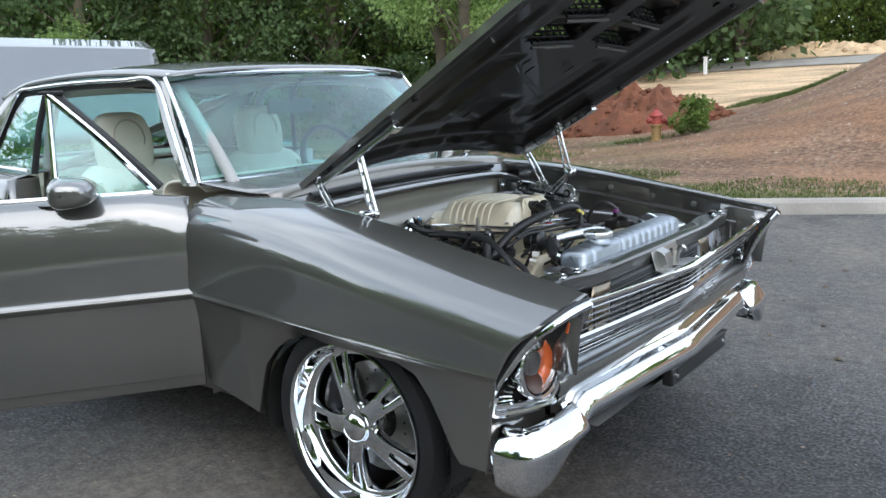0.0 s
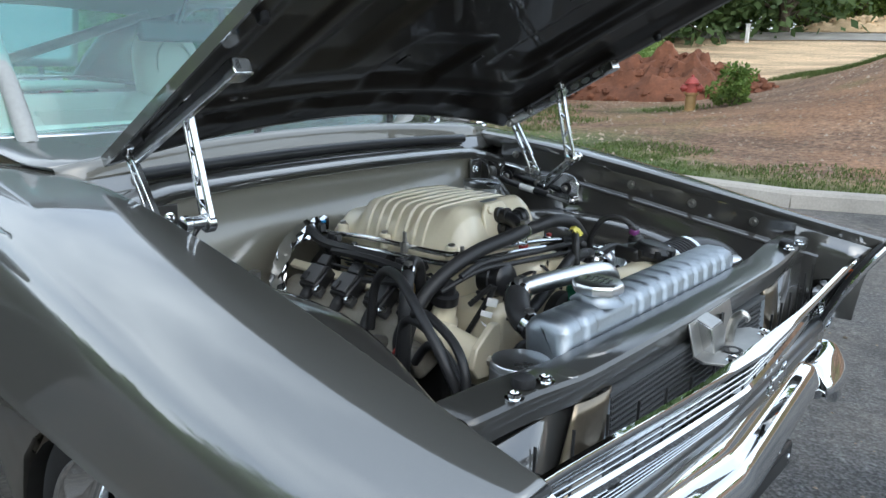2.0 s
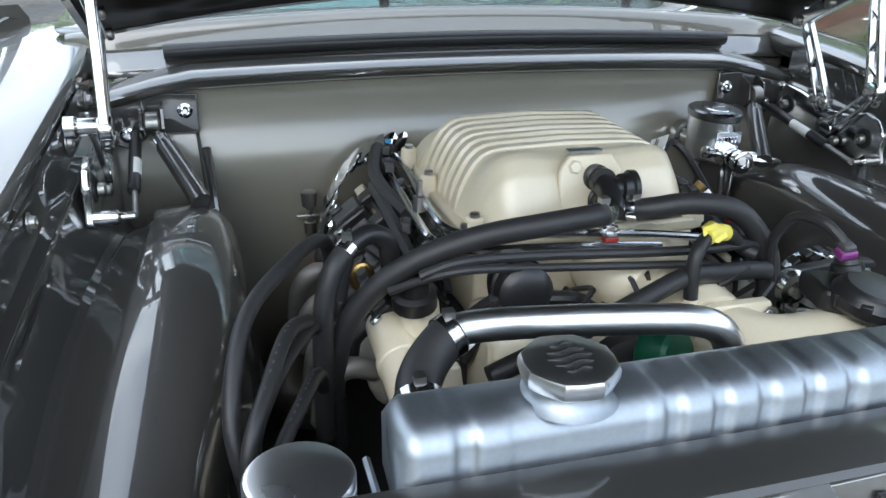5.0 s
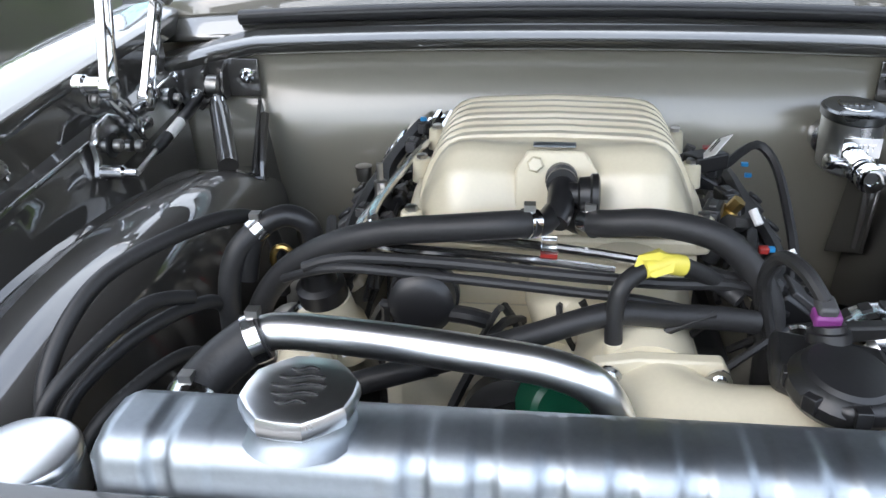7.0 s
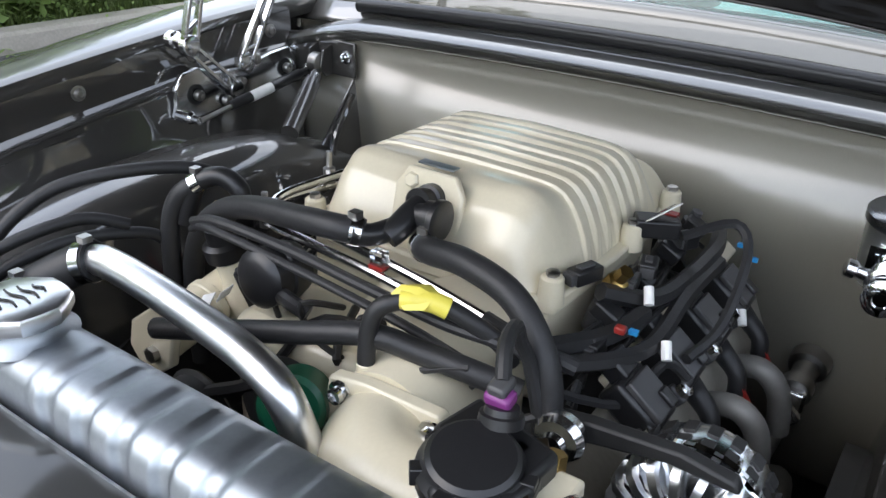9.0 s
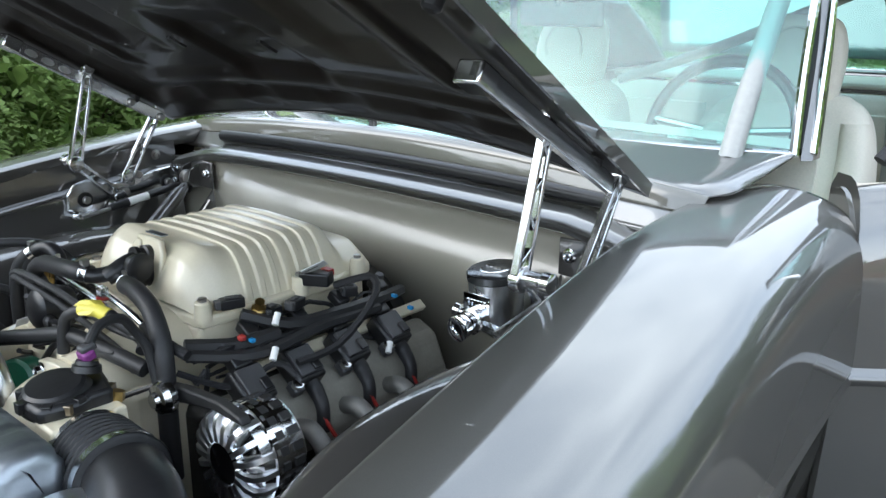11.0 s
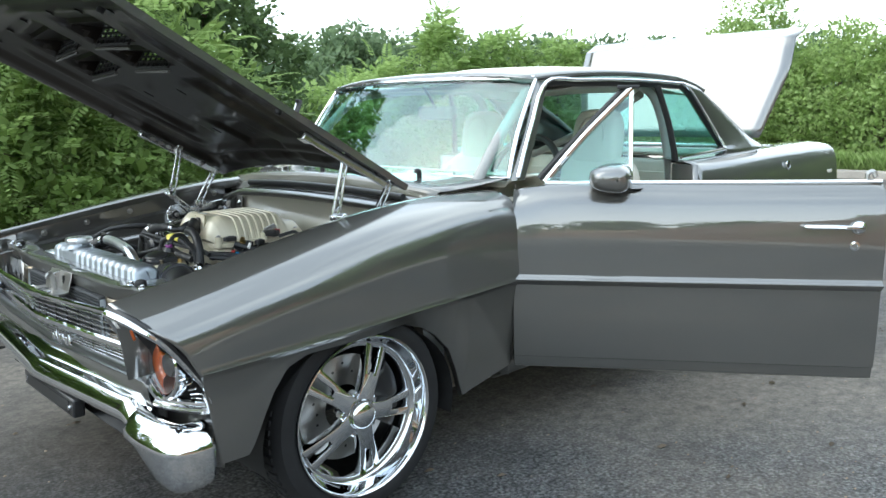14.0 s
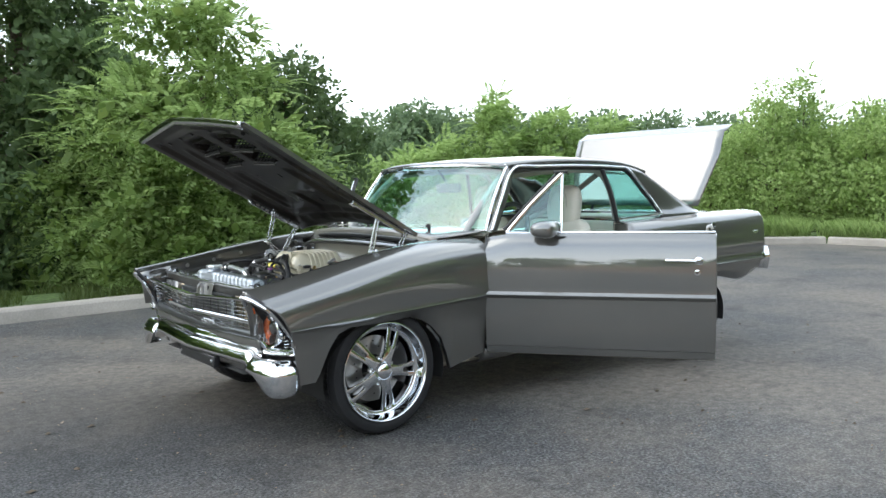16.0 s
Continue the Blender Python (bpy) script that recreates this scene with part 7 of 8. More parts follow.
# heater hoses and big loops on the right side
hose([(.115, -.262, .70), (.113, -.265, .765), (.114, -.272, .786), (.120, -.292, .796), (.132, -.315, .788), (.140, -.328, .765), (.145, -.335, .73)], .0125, "glossy black elbow", m=BLACK)
hose([(.134, -.318, .787), (.150, -.340, .765), (.158, -.352, .72), (.16, -.355, .64), (.16, -.355, .55)], .0125, "thick black heater hose", clamps=(.05,))
part("dipstick_loop", Geo().tube([(.12 + .0 * k, -.30 + .012 * math.cos(k * .7), .742 + .016 * math.sin(k * .7)) for k in range(10)], .004, n=8), BRASS, car, "tan ring handle")
for k, pts in enumerate(([(.375, -.452, .52), (.368, -.452, .64), (.335, -.462, .72), (.26, -.44, .780), (.172, -.385, .797), (.10, -.345, .785), (.06, -.33, .74), (.05, -.33, .66)],
                         [(.385, -.440, .50), (.376, -.440, .63), (.345, -.445, .69), (.28, -.415, .722), (.21, -.38, .725), (.16, -.36, .70), (.15, -.36, .60)],
                         [(.378, -.425, .50), (.370, -.428, .62), (.345, -.425, .665), (.29, -.395, .69), (.23, -.37, .685), (.19, -.36, .64)],
                         [(.392, -.452, .50), (.384, -.455, .62), (.372, -.45, .70), (.33, -.43, .735), (.25, -.40, .752), (.2, -.375, .735)])):
    h = hose(pts, .0078 if k else .0085, "black rubber hose with pale printing")
    bars = Geo()
    sp = smooth_path(pts, 8)
    for i in range(14, min(40, len(sp) - 2)):
        if i % 5:
            d = (sp[i + 1] - sp[i]).normalized()
            bars.box(tuple(sp[i] + Vector((0, 0, .0079))), (.004, .002, .0004), d.to_track_quat("X", "Z").to_matrix())
    part("hose_print", bars, GREY_PLASTIC, h)
part("cable_tie", Geo().rev((.374, -.445, .665), (.1, 0, 1), [(0, .026), (.006, .026)], 14, False, False), BLACK, car)
for sg in (1, -1):
    rs = part("reservoir", Geo().rev((.447 - (.02 if sg > 0 else 0), .413 * sg, .58), (0, 0, 1), [(0, .040), (.004, .043), (.13, .043), (.132, .040)], 30), DARK, car, "dark canister with a chrome screw cap")
    part("reservoir_cap", Geo().rev((.447 - (.02 if sg > 0 else 0), .413 * sg, .712), (0, 0, 1), [(-.028, .044), (-.026, .046), (.010, .046), (.011, .0445), (.013, .0445), (.014, .046), (.018, .046), (.021, .044), (.0225, .040), (.0235, .01)], 36), BRIGHT, rs, "chrome screw cap")


# coil packs, rails and covers on both banks
def coil_pack(x, sg):
    m = Matrix.Rotation(radians(-38 * sg), 3, "X")
    c = Vector((x, .258 * sg, .694))
    w = m @ Vector((0, 0, 1))
    g = Geo().box(c, (.052, .060, .032), m)
    k = part("coil_pack", g, BLACK, car, "black ignition coil with plug and boot", bevel=.005)
    part("coil_lid", Geo().box(c + w * .019, (.042, .046, .008), m), GREY_PLASTIC, k, bevel=.002)
    part("coil_plug", Geo().box(c + m @ Vector((0, -.040 * sg, .010)), (.030, .028, .022), m), BLACK, k, bevel=.003)
    part("coil_bolt", Geo().rev(tuple(c + m @ Vector((.026, .026 * sg, .004))), tuple(w), [(0, .009), (.008, .009), (.009, .006)], 10), POLISHED, k)
    part("coil_rib", Geo().box(c + m @ Vector((-.010, .012 * sg, .025)), (.014, .020, .006), m), BLACK, k, bevel=.002)
    part("coil_foot", Geo().box(c + m @ Vector((.024, .026 * sg, -.004)), (.020, .022, .016), m), GREY_PLASTIC, k, bevel=.003)
    b = c + m @ Vector((-.004, .040 * sg, -.004))
    part("coil_boot", Geo().tube([tuple(c + m @ Vector((0, .025 * sg, 0))), tuple(b), tuple(b + Vector((.006, .022 * sg, -.020))), tuple(b + Vector((.010, .026 * sg, -.055)))], [.013, .0125, .0105, .010], n=12), RUBBER, k)
    part("exhaust_port", Geo().tube([tuple(c + Vector((.035, .030 * sg, -.075))), tuple(c + Vector((.038, .065 * sg, -.065))), tuple(c + Vector((.034, .090 * sg, -.090))), tuple(c + Vector((.02, .098 * sg, -.15)))], [.0135, .0140, .0140, .0135], n=16), CAST, k, "dull grey header pipe")
    part("red_lead", Geo().tube([tuple(b + Vector((.012, .030 * sg, -.03))), tuple(b + Vector((.004, .042 * sg, -.055))), tuple(b + Vector((-.012, .040 * sg, -.085)))], .0032, n=6), RED, k)


for sg in (1, -1):
    for x in (.100, .010, -.085, -.180):
        coil_pack(x, sg)
    vc = part("valve_cover", Geo().prism([(.14, .19 * sg, .60), (.14, .225 * sg, .685), (.14, .27 * sg, .665), (.14, .300 * sg, .60), (.14, .28 * sg, .56)], (-.43, 0, 0), (0, 0, 0)), CREAM_DULL, car, "cream-grey cast valve cover", bevel=.012)
    part("coil_rail", Geo().box((-.10, .225 * sg, .70), (.40, .02, .012), Matrix.Rotation(radians(-38 * sg), 3, "X")), CREAM, vc, bevel=.003)
    for k in range(4):
        x = .045 - k * .09
        part("injector", Geo().rev((x, .178 * sg, .722), (0, .35 * sg, 1), [(0, .010), (.02, .012), (.035, .012), (.037, .008), (.05, .007)], 12), GREY_PLASTIC, vc)
        part("injector_plug", Geo().box((x + .01, .198 * sg, .752), (.024, .03, .018), Matrix.Rotation(radians(-30 * sg), 3, "X")), BLACK, vc, bevel=.003)
    part("exhaust_header", Geo().tube([(.10, .33 * sg, .55), (.06, .37 * sg, .52), (-.05, .38 * sg, .47), (-.25, .36 * sg, .40)], .024, n=14), STEEL, car)
part("engine_block", Geo().box((-.08, 0, .50), (.44, .40, .30)), DARK, car, "dark engine block", bevel=.02)
part("bell_housing", Geo().rev((-.30, 0, .55), (-1, 0, 0), [(0, .20), (.05, .18)], 24), DARK, car)

# sensor plugs and wiring on the driver's side of the lid
mp = part("pressure_sensor", Geo().box((-.088, .188, .795), (.030, .050, .022), Matrix.Rotation(.5, 3, "Z")), BLACK, car, "black pressure sensor plug with a white flag label", bevel=.003)
part("flag_label", Geo().box((-.078, .196, .816), (.030, .040, .0012), Euler((.5, -.5, .6)).to_matrix()), WHITE, mp)
fb = Geo()
for k in range(4):
    fb.box((-.078 + .004 * k - .006, .196, .8185 - k * .0012), (.0016, .026 - .004 * (k % 2), .0006), Euler((.5, -.5, .6)).to_matrix())
part("label_print", fb, BLACK, mp)
part("red_lock", Geo().box((-.105, .196, .803), (.012, .018, .010)), RED, mp)
for x, y, z, s in ((.062, .172, .790, (.05, .026, .022)), (.012, .20, .770, (.035, .03, .022)), (-.03, .205, .772, (.04, .028, .022)), (.10, .205, .735, (.04, .03, .03)), (-.14, .21, .765, (.03, .03, .024)), (.03, -.225, .765, (.03, .02, .022)), (-.19, -.20, .775, (.035, .026, .024)), (-.24, -.19, .785, (.02, .02, .024))):
    wp = Matrix.Rotation(random.uniform(-.5, .5), 3, "Z")
    w_plug = part("wire_plug", Geo().box((x, y, z), tuple(q * .72 for q in s), wp), BLACK, car, bevel=.002)
    part("plug_collar", Geo().box(Vector((x, y, z)) + wp @ Vector((s[0] * .42, 0, 0)), (s[0] * .16, s[1] * .55, s[2] * .55), wp), GREY_PLASTIC, w_plug, bevel=.001)
    part("plug_latch", Geo().box(Vector((x, y, z)) + wp @ Vector((0, 0, s[2] * .40)), (s[0] * .4, s[1] * .3, s[2] * .14), wp), GREY_PLASTIC, w_plug, bevel=.001)
for x, y, z in ((.020, .225, .775), (.055, .262, .742), (-.155, .285, .69)):
    part("wire_tag", Geo().rev((x, y, z), (.5, .3, -.6), [(0, .0052), (.019, .0052)], 10), WHITE, car, "white printed wire tag")
for x, y, z in ((.075, .235, .752), (-.19, .262, .755), (-.215, .275, .73), (-.235, -.19, .80)):
    part("blue_clip", Geo().box((x, y, z), (.006, .009, .005)), BLUE, car)
part("red_plug", Geo().box((.085, .225, .756), (.010, .011, .008)), RED, car, bevel=.002)
part("brass_sensor", Geo().rev((.03, .19, .768), (.2, .5, .8), [(0, .012), (.014, .012), (.016, .008), (.03, .008)], 6), BRASS, car)


def wire(pts, r=.0035, m=None):
    part("wire", Geo().tube(pts, r, n=6, steps=4), HOSE if m is None else m, car)


wire([(-.10, .215, .785), (-.14, .26, .80), (-.12, .285, .775), (-.04, .29, .725), (.03, .278, .715)], .006)
wire([(.06, .19, .775), (.0, .225, .752), (-.08, .235, .748), (-.18, .235, .745), (-.25, .22, .74)], .010)
wire([(.16, .20, .745), (.10, .235, .735), (.05, .25, .735), (-.05, .245, .74), (-.17, .245, .735)], .009)
wire([(.17, .19, .72), (.12, .25, .70), (.06, .265, .72), (.04, .285, .70)], .005)
wire([(.15, .18, .75), (.08, .21, .74), (.02, .225, .745)], .011)
wire([(-.02, -.21, .76), (-.10, -.225, .765), (-.2, -.22, .765), (-.27, -.2, .78)], .011)
wire([(.12, -.23, .74), (.05, -.235, .755), (-.05, -.235, .76), (-.16, -.23, .755)], .009)
wire([(.14, -.24, .73), (.06, -.26, .735), (-.02, -.28, .73)], .007)
rw_ = random.Random(5)
for k in range(30):
    sg = 1 if k % 2 else -1
    x0, x1 = rw_.uniform(-.25, .16), rw_.uniform(-.25, .16)
    y0, y1 = rw_.uniform(.17, .235), rw_.uniform(.17, .25)
    z0, z1 = rw_.uniform(.68, .745), rw_.uniform(.66, .735)
    wire([(x0, y0 * sg, z0), ((x0 + x1) / 2 + rw_.uniform(-.03, .03), (y0 + y1) / 2 * sg, max(z0, z1) + rw_.uniform(-.01, .025)), (x1, y1 * sg, z1)], rw_.uniform(.002, .004))
for k in range(16):
    y = rw_.uniform(-.24, .2)
    wire([(rw_.uniform(.13, .2), y, rw_.uniform(.67, .74)), (.2 + rw_.uniform(0, .05), y + rw_.uniform(-.04, .04), rw_.uniform(.66, .76)), (rw_.uniform(.16, .28), y + rw_.uniform(-.09, .09), rw_.uniform(.6, .72))], rw_.uniform(.003, .006))
# foil-wrapped loom at the back of the right bank
fo_ = []
for a in np.linspace(0, 1, 26):
    c = Vector((-.272 - .02 * math.sin(math.pi * a), -.165 - .125 * math.sin(a * 1.45), .778 - .015 * a - .13 * a ** 2.2))
    fo_.append([tuple(c + Vector((math.cos(t) * .021, math.sin(t) * .014, math.sin(t) * .021)) * rw_.uniform(.75, 1.3)) for t in np.linspace(0, 2 * math.pi, 13)[:-1]])
part("foil_wrap", Geo().grid(fo_, cv=True), CHROME, car, "crumpled silver foil heat wrap", sharp=10)
# alternator
al = part("alternator", Geo().rev((.115, .340, .655), (1, 0, 0), [(0, .05), (.006, .062), (.018, .066), (.06, .066), (.072, .062), (.082, .045)], 36), POLISHED, car, "chrome alternator with slotted end bells", sharp=40)
for k in range(18):
    a = k * 2 * math.pi / 18
    p = lambda x, r, o=0.0: (x, .340 + math.cos(a + o) * r, .655 + math.sin(a + o) * r)
    w = .075
    fin = [[p(x, r, -w * .05 / r), p(x, r, w * .05 / r), p(x - .006, r - .006, w * .05 / r), p(x - .006, r - .006, -w * .05 / r)] for x, r in ((.209, .030), (.209, .050), (.204, .062), (.192, .069), (.165, .070))]
    part("alternator_fin", Geo().grid(fin, cv=True), BRIGHT, al, sharp=40)
for k in range(20):
    a = k * 2 * math.pi / 20
    for x_ in (.135, .158):
        part("alternator_slot", Geo().box((x_, .340 + math.cos(a) * .0655, .655 + math.sin(a) * .0655), (.015, .004, .011), Matrix.Rotation(a, 3, "X")), DARK, al)
part("alternator_ring", Geo().rev((.16, .340, .655), (1, 0, 0), [(0, .064), (.004, .070), (.012, .070), (.014, .064)], 36, False, False), CHROME, al)
part("alternator_ring", Geo().rev((.195, .340, .655), (1, 0, 0), [(0, .030), (.004, .036), (.010, .034), (.014, .02)], 30), CHROME, al)
part("copper_winding", Geo().rev((.125, .340, .655), (1, 0, 0), [(0, .056), (.05, .056)], 30), mat("copper", (.45, .12, .05), .4, 1.0), al)
part("alternator_bracket", Geo().prism([(.185, .20, .69), (.185, .215, .722), (.185, .25, .728), (.185, .33, .735), (.185, .375, .728), (.185, .38, .718), (.185, .32, .720), (.185, .25, .706)], (0, 0, 0), (.016, 0, 0)), DARK, al, "slim dark bracket", bevel=.003)
part("bracket_pulley", Geo().rev((.208, .232, .715), (1, 0, 0), [(0, .022), (.01, .024), (.018, .02), (.02, .012), (.026, .010)], 20), POLISHED, al)
# master cylinder
mc = Geo()
ov = lambda z, sx, sy: [(-.262 + math.cos(t) * sx, .418 + math.sin(t) * sy, z) for t in np.linspace(0, 2 * math.pi, 33)[:-1]]
mc.grid([ov(.728, .045, .032), ov(.734, .051, .038), ov(.800, .053, .040), ov(.806, .053, .040)], cv=True)
mcan = part("master_cylinder", mc, BRIGHT, car, "polished master cylinder reservoir on the firewall", sharp=40)
lid_ = Geo().grid([ov(.803, .054, .040), ov(.806, .057, .043), ov(.816, .057, .043), ov(.819, .053, .040), ov(.8195, .02, .012)], cv=True)
lid_.f.append(tuple(range(4 * 32, 5 * 32)))
part("reservoir_lid", lid_, SILL, mcan, "dark lid with a bright oval badge", sharp=40)
b = Geo().grid([[(-.262 + math.cos(t) * .036 * k, .418 + math.sin(t) * .022 * k, .8202 + (.001 if k < .95 else 0)) for t in np.linspace(0, 2 * math.pi, 25)[:-1]] for k in (1, .92, .9)], cv=True)
part("lid_badge", b, POLISHED, mcan)
for k in range(5):
    part("badge_bar", Geo().box((-.262, .402 + k * .008, .8206), (.010, .005, .001)), POLISHED, mcan)
plt = Geo()
plt.box((-.2098, .418, .774), (.0016, .050, .028))
for k in range(6):
    plt.box((-.2085, .402 + k * .0064, .774), (.0016, .0036, .010))
part("reservoir_plate", plt, CHROME, mcan)
part("cylinder_bore", Geo().rev((-.355, .418, .748), (1, 0, 0), [(0, .028), (.02, .028), (.022, .022), (.16, .021), (.162, .017), (.172, .017)], 24), POLISHED, mcan)
part("bore_nut", Geo().rev((-.175, .420, .747), (1, 0, 0), [(0, .019), (.006, .020), (.014, .020), (.016, .016), (.016, .009), (.013, .008)], 24), CHROME, mcan)
part("line_fitting", Geo().rev((-.215, .400, .750), (.2, -1, .2), [(0, .008), (.014, .008), (.016, .011), (.026, .011), (.028, .006)], 14), POLISHED, mcan)
part("line_fitting", Geo().rev((-.20, .44, .745), (.1, 1, -.1), [(0, .010), (.03, .010), (.034, .012), (.05, .012)], 6), POLISHED, mcan)
part("brake_line", Geo().tube([(-.195, .488, .740), (-.19, .51, .738), (-.20, .53, .725), (-.23, .54, .70)], .0028, n=6), STEEL, mcan)
# steering shaft
ss = part("steering_shaft", Geo().rev((-.352, .355, .545), (1, -.05, -.22), [(0, .028), (.02, .026), (.024, .018), (.05, .015), (.055, .022), (.075, .022), (.08, .014), (.12, .014), (.20, .012)], 20), STEEL, car, "steel steering shaft with universal joint")
for k, (dx, s) in enumerate(((.085, .030), (.12, .026))):
    part("joint_yoke", Geo().box((-.352 + dx, .352, .545 - dx * .22), (.018, .034, s), Matrix.Rotation(k * .8, 3, "X")), POLISHED, ss, bevel=.004)
# fitting on the firewall behind the right bank
ft = part("firewall_fitting", Geo().rev((-.330, -.308, .615), (0, 0, 1), [(0, .010), (.02, .010), (.022, .006), (.045, .006), (.05, .012), (.075, .014), (.077, .010)], 16), STEEL, car, "steel vent fitting on the firewall")
part("wing", Geo().box((-.328, -.308, .648), (.008, .045, .006)), STEEL, ft, bevel=.002)
part("washer_nozzle", Geo().tube([(-.535, -.131, .965), (-.535, -.131, .99), (-.525, -.131, 1.0), (-.515, -.131, .997)], [.010, .010, .009, .006], n=10), BLACK, car, "black washer nozzle on the cowl")
part("washer_nozzle", Geo().tube([(-.60, .40, .958), (-.60, .40, .985), (-.590, .40, .992), (-.58, .40, .985)], [.010, .010, .009, .006], n=10), BLACK, car, "black washer nozzle on the cowl")


# ---- grille, lamps, bumper ----
def v_nose(y, centre, side):
    """x of a line that comes to a soft V at the car's centre."""
    a = min(1.0, abs(y) / .62)
    return centre + (side - centre) * (a * a * .35 + a * .65)


def bar(name, z, h, deep, centre, side, material, parent, label="", half=.672, lift=0.0, taper=False):
    rows = []
    for y in np.linspace(-half, half, 25):
        x = v_nose(y, centre, side)
        d = deep * (1.0 if not taper else max(.4, 1 - abs(y) / .42))
        zz = z + lift * (abs(y) / half)
        rows.append([(x - d, y, zz - h / 2), (x - d * .2, y, zz - h / 2), (x, y, zz - h * .25), (x, y, zz + h * .25), (x - d * .2, y, zz + h / 2), (x - d, y, zz + h / 2)])
    g = Geo().grid(rows, cv=True)
    return part(name, g, material, parent, label, sharp=40)


gr = bar("grille", .684, .013, .026, .672, .657, CHROME, car, "chrome bar grille with a shallow V", half=.690, lift=.038, taper=True)
bar("grille_bar", .600, .024, .026, .650, .590, CHROME, gr, "broad polished centre bar", half=.668)
for k in range(4):
    f = (k + .9) / 4.9
    bar("grille_slat", .608 + .076 * f, .0042, .006, .642 + .022 * f, .584 + .064 * f, POLISHED, gr, half=.668 + .02 * f, lift=.036 * f)
for k in range(4):
    bar("grille_slat", .582 - .0115 * k, .0042, .006, .640 - .006 * k, .584, POLISHED, gr, half=.668, lift=.002 * k)
for y in np.linspace(-.64, .64, 17):
    part("grille_upright", Geo().box((v_nose(y, .620, .566), y, .612 + .026 * abs(y)), (.004, .0025, .112 + .040 * abs(y))), DARK, gr)
rows = []
for y in np.linspace(-.70, .70, 29):
    x, up = v_nose(y, .614, .598), .018 * abs(y) / .70
    rows.append([(x - .034, y, .546 + up), (x - .012, y, .544 + up), (x - .003, y, .538 + up), (x, y, .530 + up), (x, y, .514 + up)])
part("grille_sill", Geo().grid(rows), SILL, gr, "satin aluminium panel between grille and bumper", sharp=50, solid=.002)
rows = []
for y in np.linspace(-.69, .69, 29):
    x, up = v_nose(y, .612, .594), .018 * min(1.0, abs(y) / .70)
    rows.append([(x - .008, y, .515 + up), (x + .002, y, .510 + up), (x + .004, y, .500 + up), (x + .002, y, .485 + up * .5), (x - .01, y, .46)])
part("grille_apron", Geo().grid(rows), PAINT, gr, "painted apron between grille and bumper", sharp=50, solid=.002)
em = Geo()
for k in range(6):
    y = .14 + k * .022
    em.box((v_nose(y, .652, .592) + .004, y, .566 + (.004 if k % 2 else -.003)), (.008, .016, .018 + .006 * (k % 3)), Matrix.Rotation(.3 * (k % 2), 3, "X"))
part("grille_emblem", em, CHROME, gr, "small chrome emblem", bevel=.002)


def lamp(sg):
    C = Vector((.576, .757, .592))
    ax = Vector((1, .06, .0)).normalized()

    def put(name, g, material, parent, label="", **k):
        return part(name, g if sg > 0 else g.mirrored(), material, parent, label, **k)

    O = [(.690, .722, .754), (.680, .778, .747), (.655, .828, .724), (.619, .859, .690), (.585, .866, .645), (.553, .870, .598), (.522, .872, .549), (.500, .870, .508), (.501, .850, .486), (.525, .79, .479), (.553, .715, .477), (.572, .682, .486), (.590, .672, .545), (.625, .680, .635), (.660, .697, .705)]
    bz = put("headlamp", Geo().tube(O + O[:1], .007, n=10, steps=4), BLACK, car, "round headlamp with amber crescent in a chrome-edged surround")
    I = [(p[0] + .006, p[1] + (.760 - p[1]) * .085, p[2] + (.61 - p[2]) * .085) for p in O]
    put("surround", Geo().tube(I + I[:1], .0105, n=10, steps=4), CHROME, bz, "bright chrome surround")
    put("surround_lip", Geo().tube([(.530, .868, .540), (.516, .866, .502), (.514, .850, .483), (.535, .790, .474), (.562, .720, .472), (.580, .688, .482)], .0115, n=10, steps=4), POLISHED, bz, "broad polished lower lip")
    cen = Vector((.520, .765, .60))
    fan = [tuple(Vector(p) - Vector((.02, 0, 0))) for p in I] + [tuple(cen)]
    put("surround_plate", Geo().add(fan, [(i, (i + 1) % len(I), len(I)) for i in range(len(I))]), DARK, bz, sharp=0)
    # louvres in the outer corner
    for k in range(6):
        z = .495 + k * .017
        w, x = .862 - k * .001, .506 + k * .012
        y0 = .763 + math.sqrt(max(0.0, .090 ** 2 - (z - .592) ** 2))
        put("louvre", Geo().tube([(x + .002, w - .006, z + .002), (x + .006, (w + y0) / 2, z), (x + .018, y0, z - .003)], .0026, n=6), CHROME, bz)
    put("ring", Geo().rev(C, ax, [(-.03, .080), (.006, .086), (.014, .087), (.018, .083), (.016, .076), (.004, .074)], 44, False, False), CHROME, bz, "chrome headlamp ring", sharp=50)
    put("reflector", Geo().rev(C, ax, [(.006, .075), (-.01, .068), (-.03, .05), (-.042, .025), (-.045, .002)], 36, False, True), BRIGHT, bz, sharp=60)
    u = ax.cross(Vector((0, 0, 1))).normalized()
    w = u.cross(ax)
    put("projector", Geo().rev(tuple(C - u * .016 + w * .004), ax, [(-.03, .030), (-.006, .032), (.002, .028), (.005, .012)], 24), GREY_PLASTIC, bz)
    am = []
    for a in np.linspace(-1.25, 1.05, 14):
        am.append([tuple(C + (u * math.cos(a) + w * math.sin(a)) * r + ax * d) for r, d in ((.026, -.008), (.040, .004), (.060, .004), (.073, -.002))])
    put("amber_crescent", Geo().grid(am), AMBER, bz, "amber turn signal crescent", sharp=60, solid=.003)
    ln = put("lens", Geo().rev(C, ax, [(.006, .076), (.012, .066), (.019, .045), (.0225, .02), (.023, .002)], 36, False, True), CLEAR, bz, "clear lens", sharp=60, solid=.002)
    ln.visible_shadow = False
    put("side_reflector", Geo().box((.632, .706, .672), (.008, .009, .030), Matrix.Rotation(.3, 3, "Y")), AMBER, bz, bevel=.003)


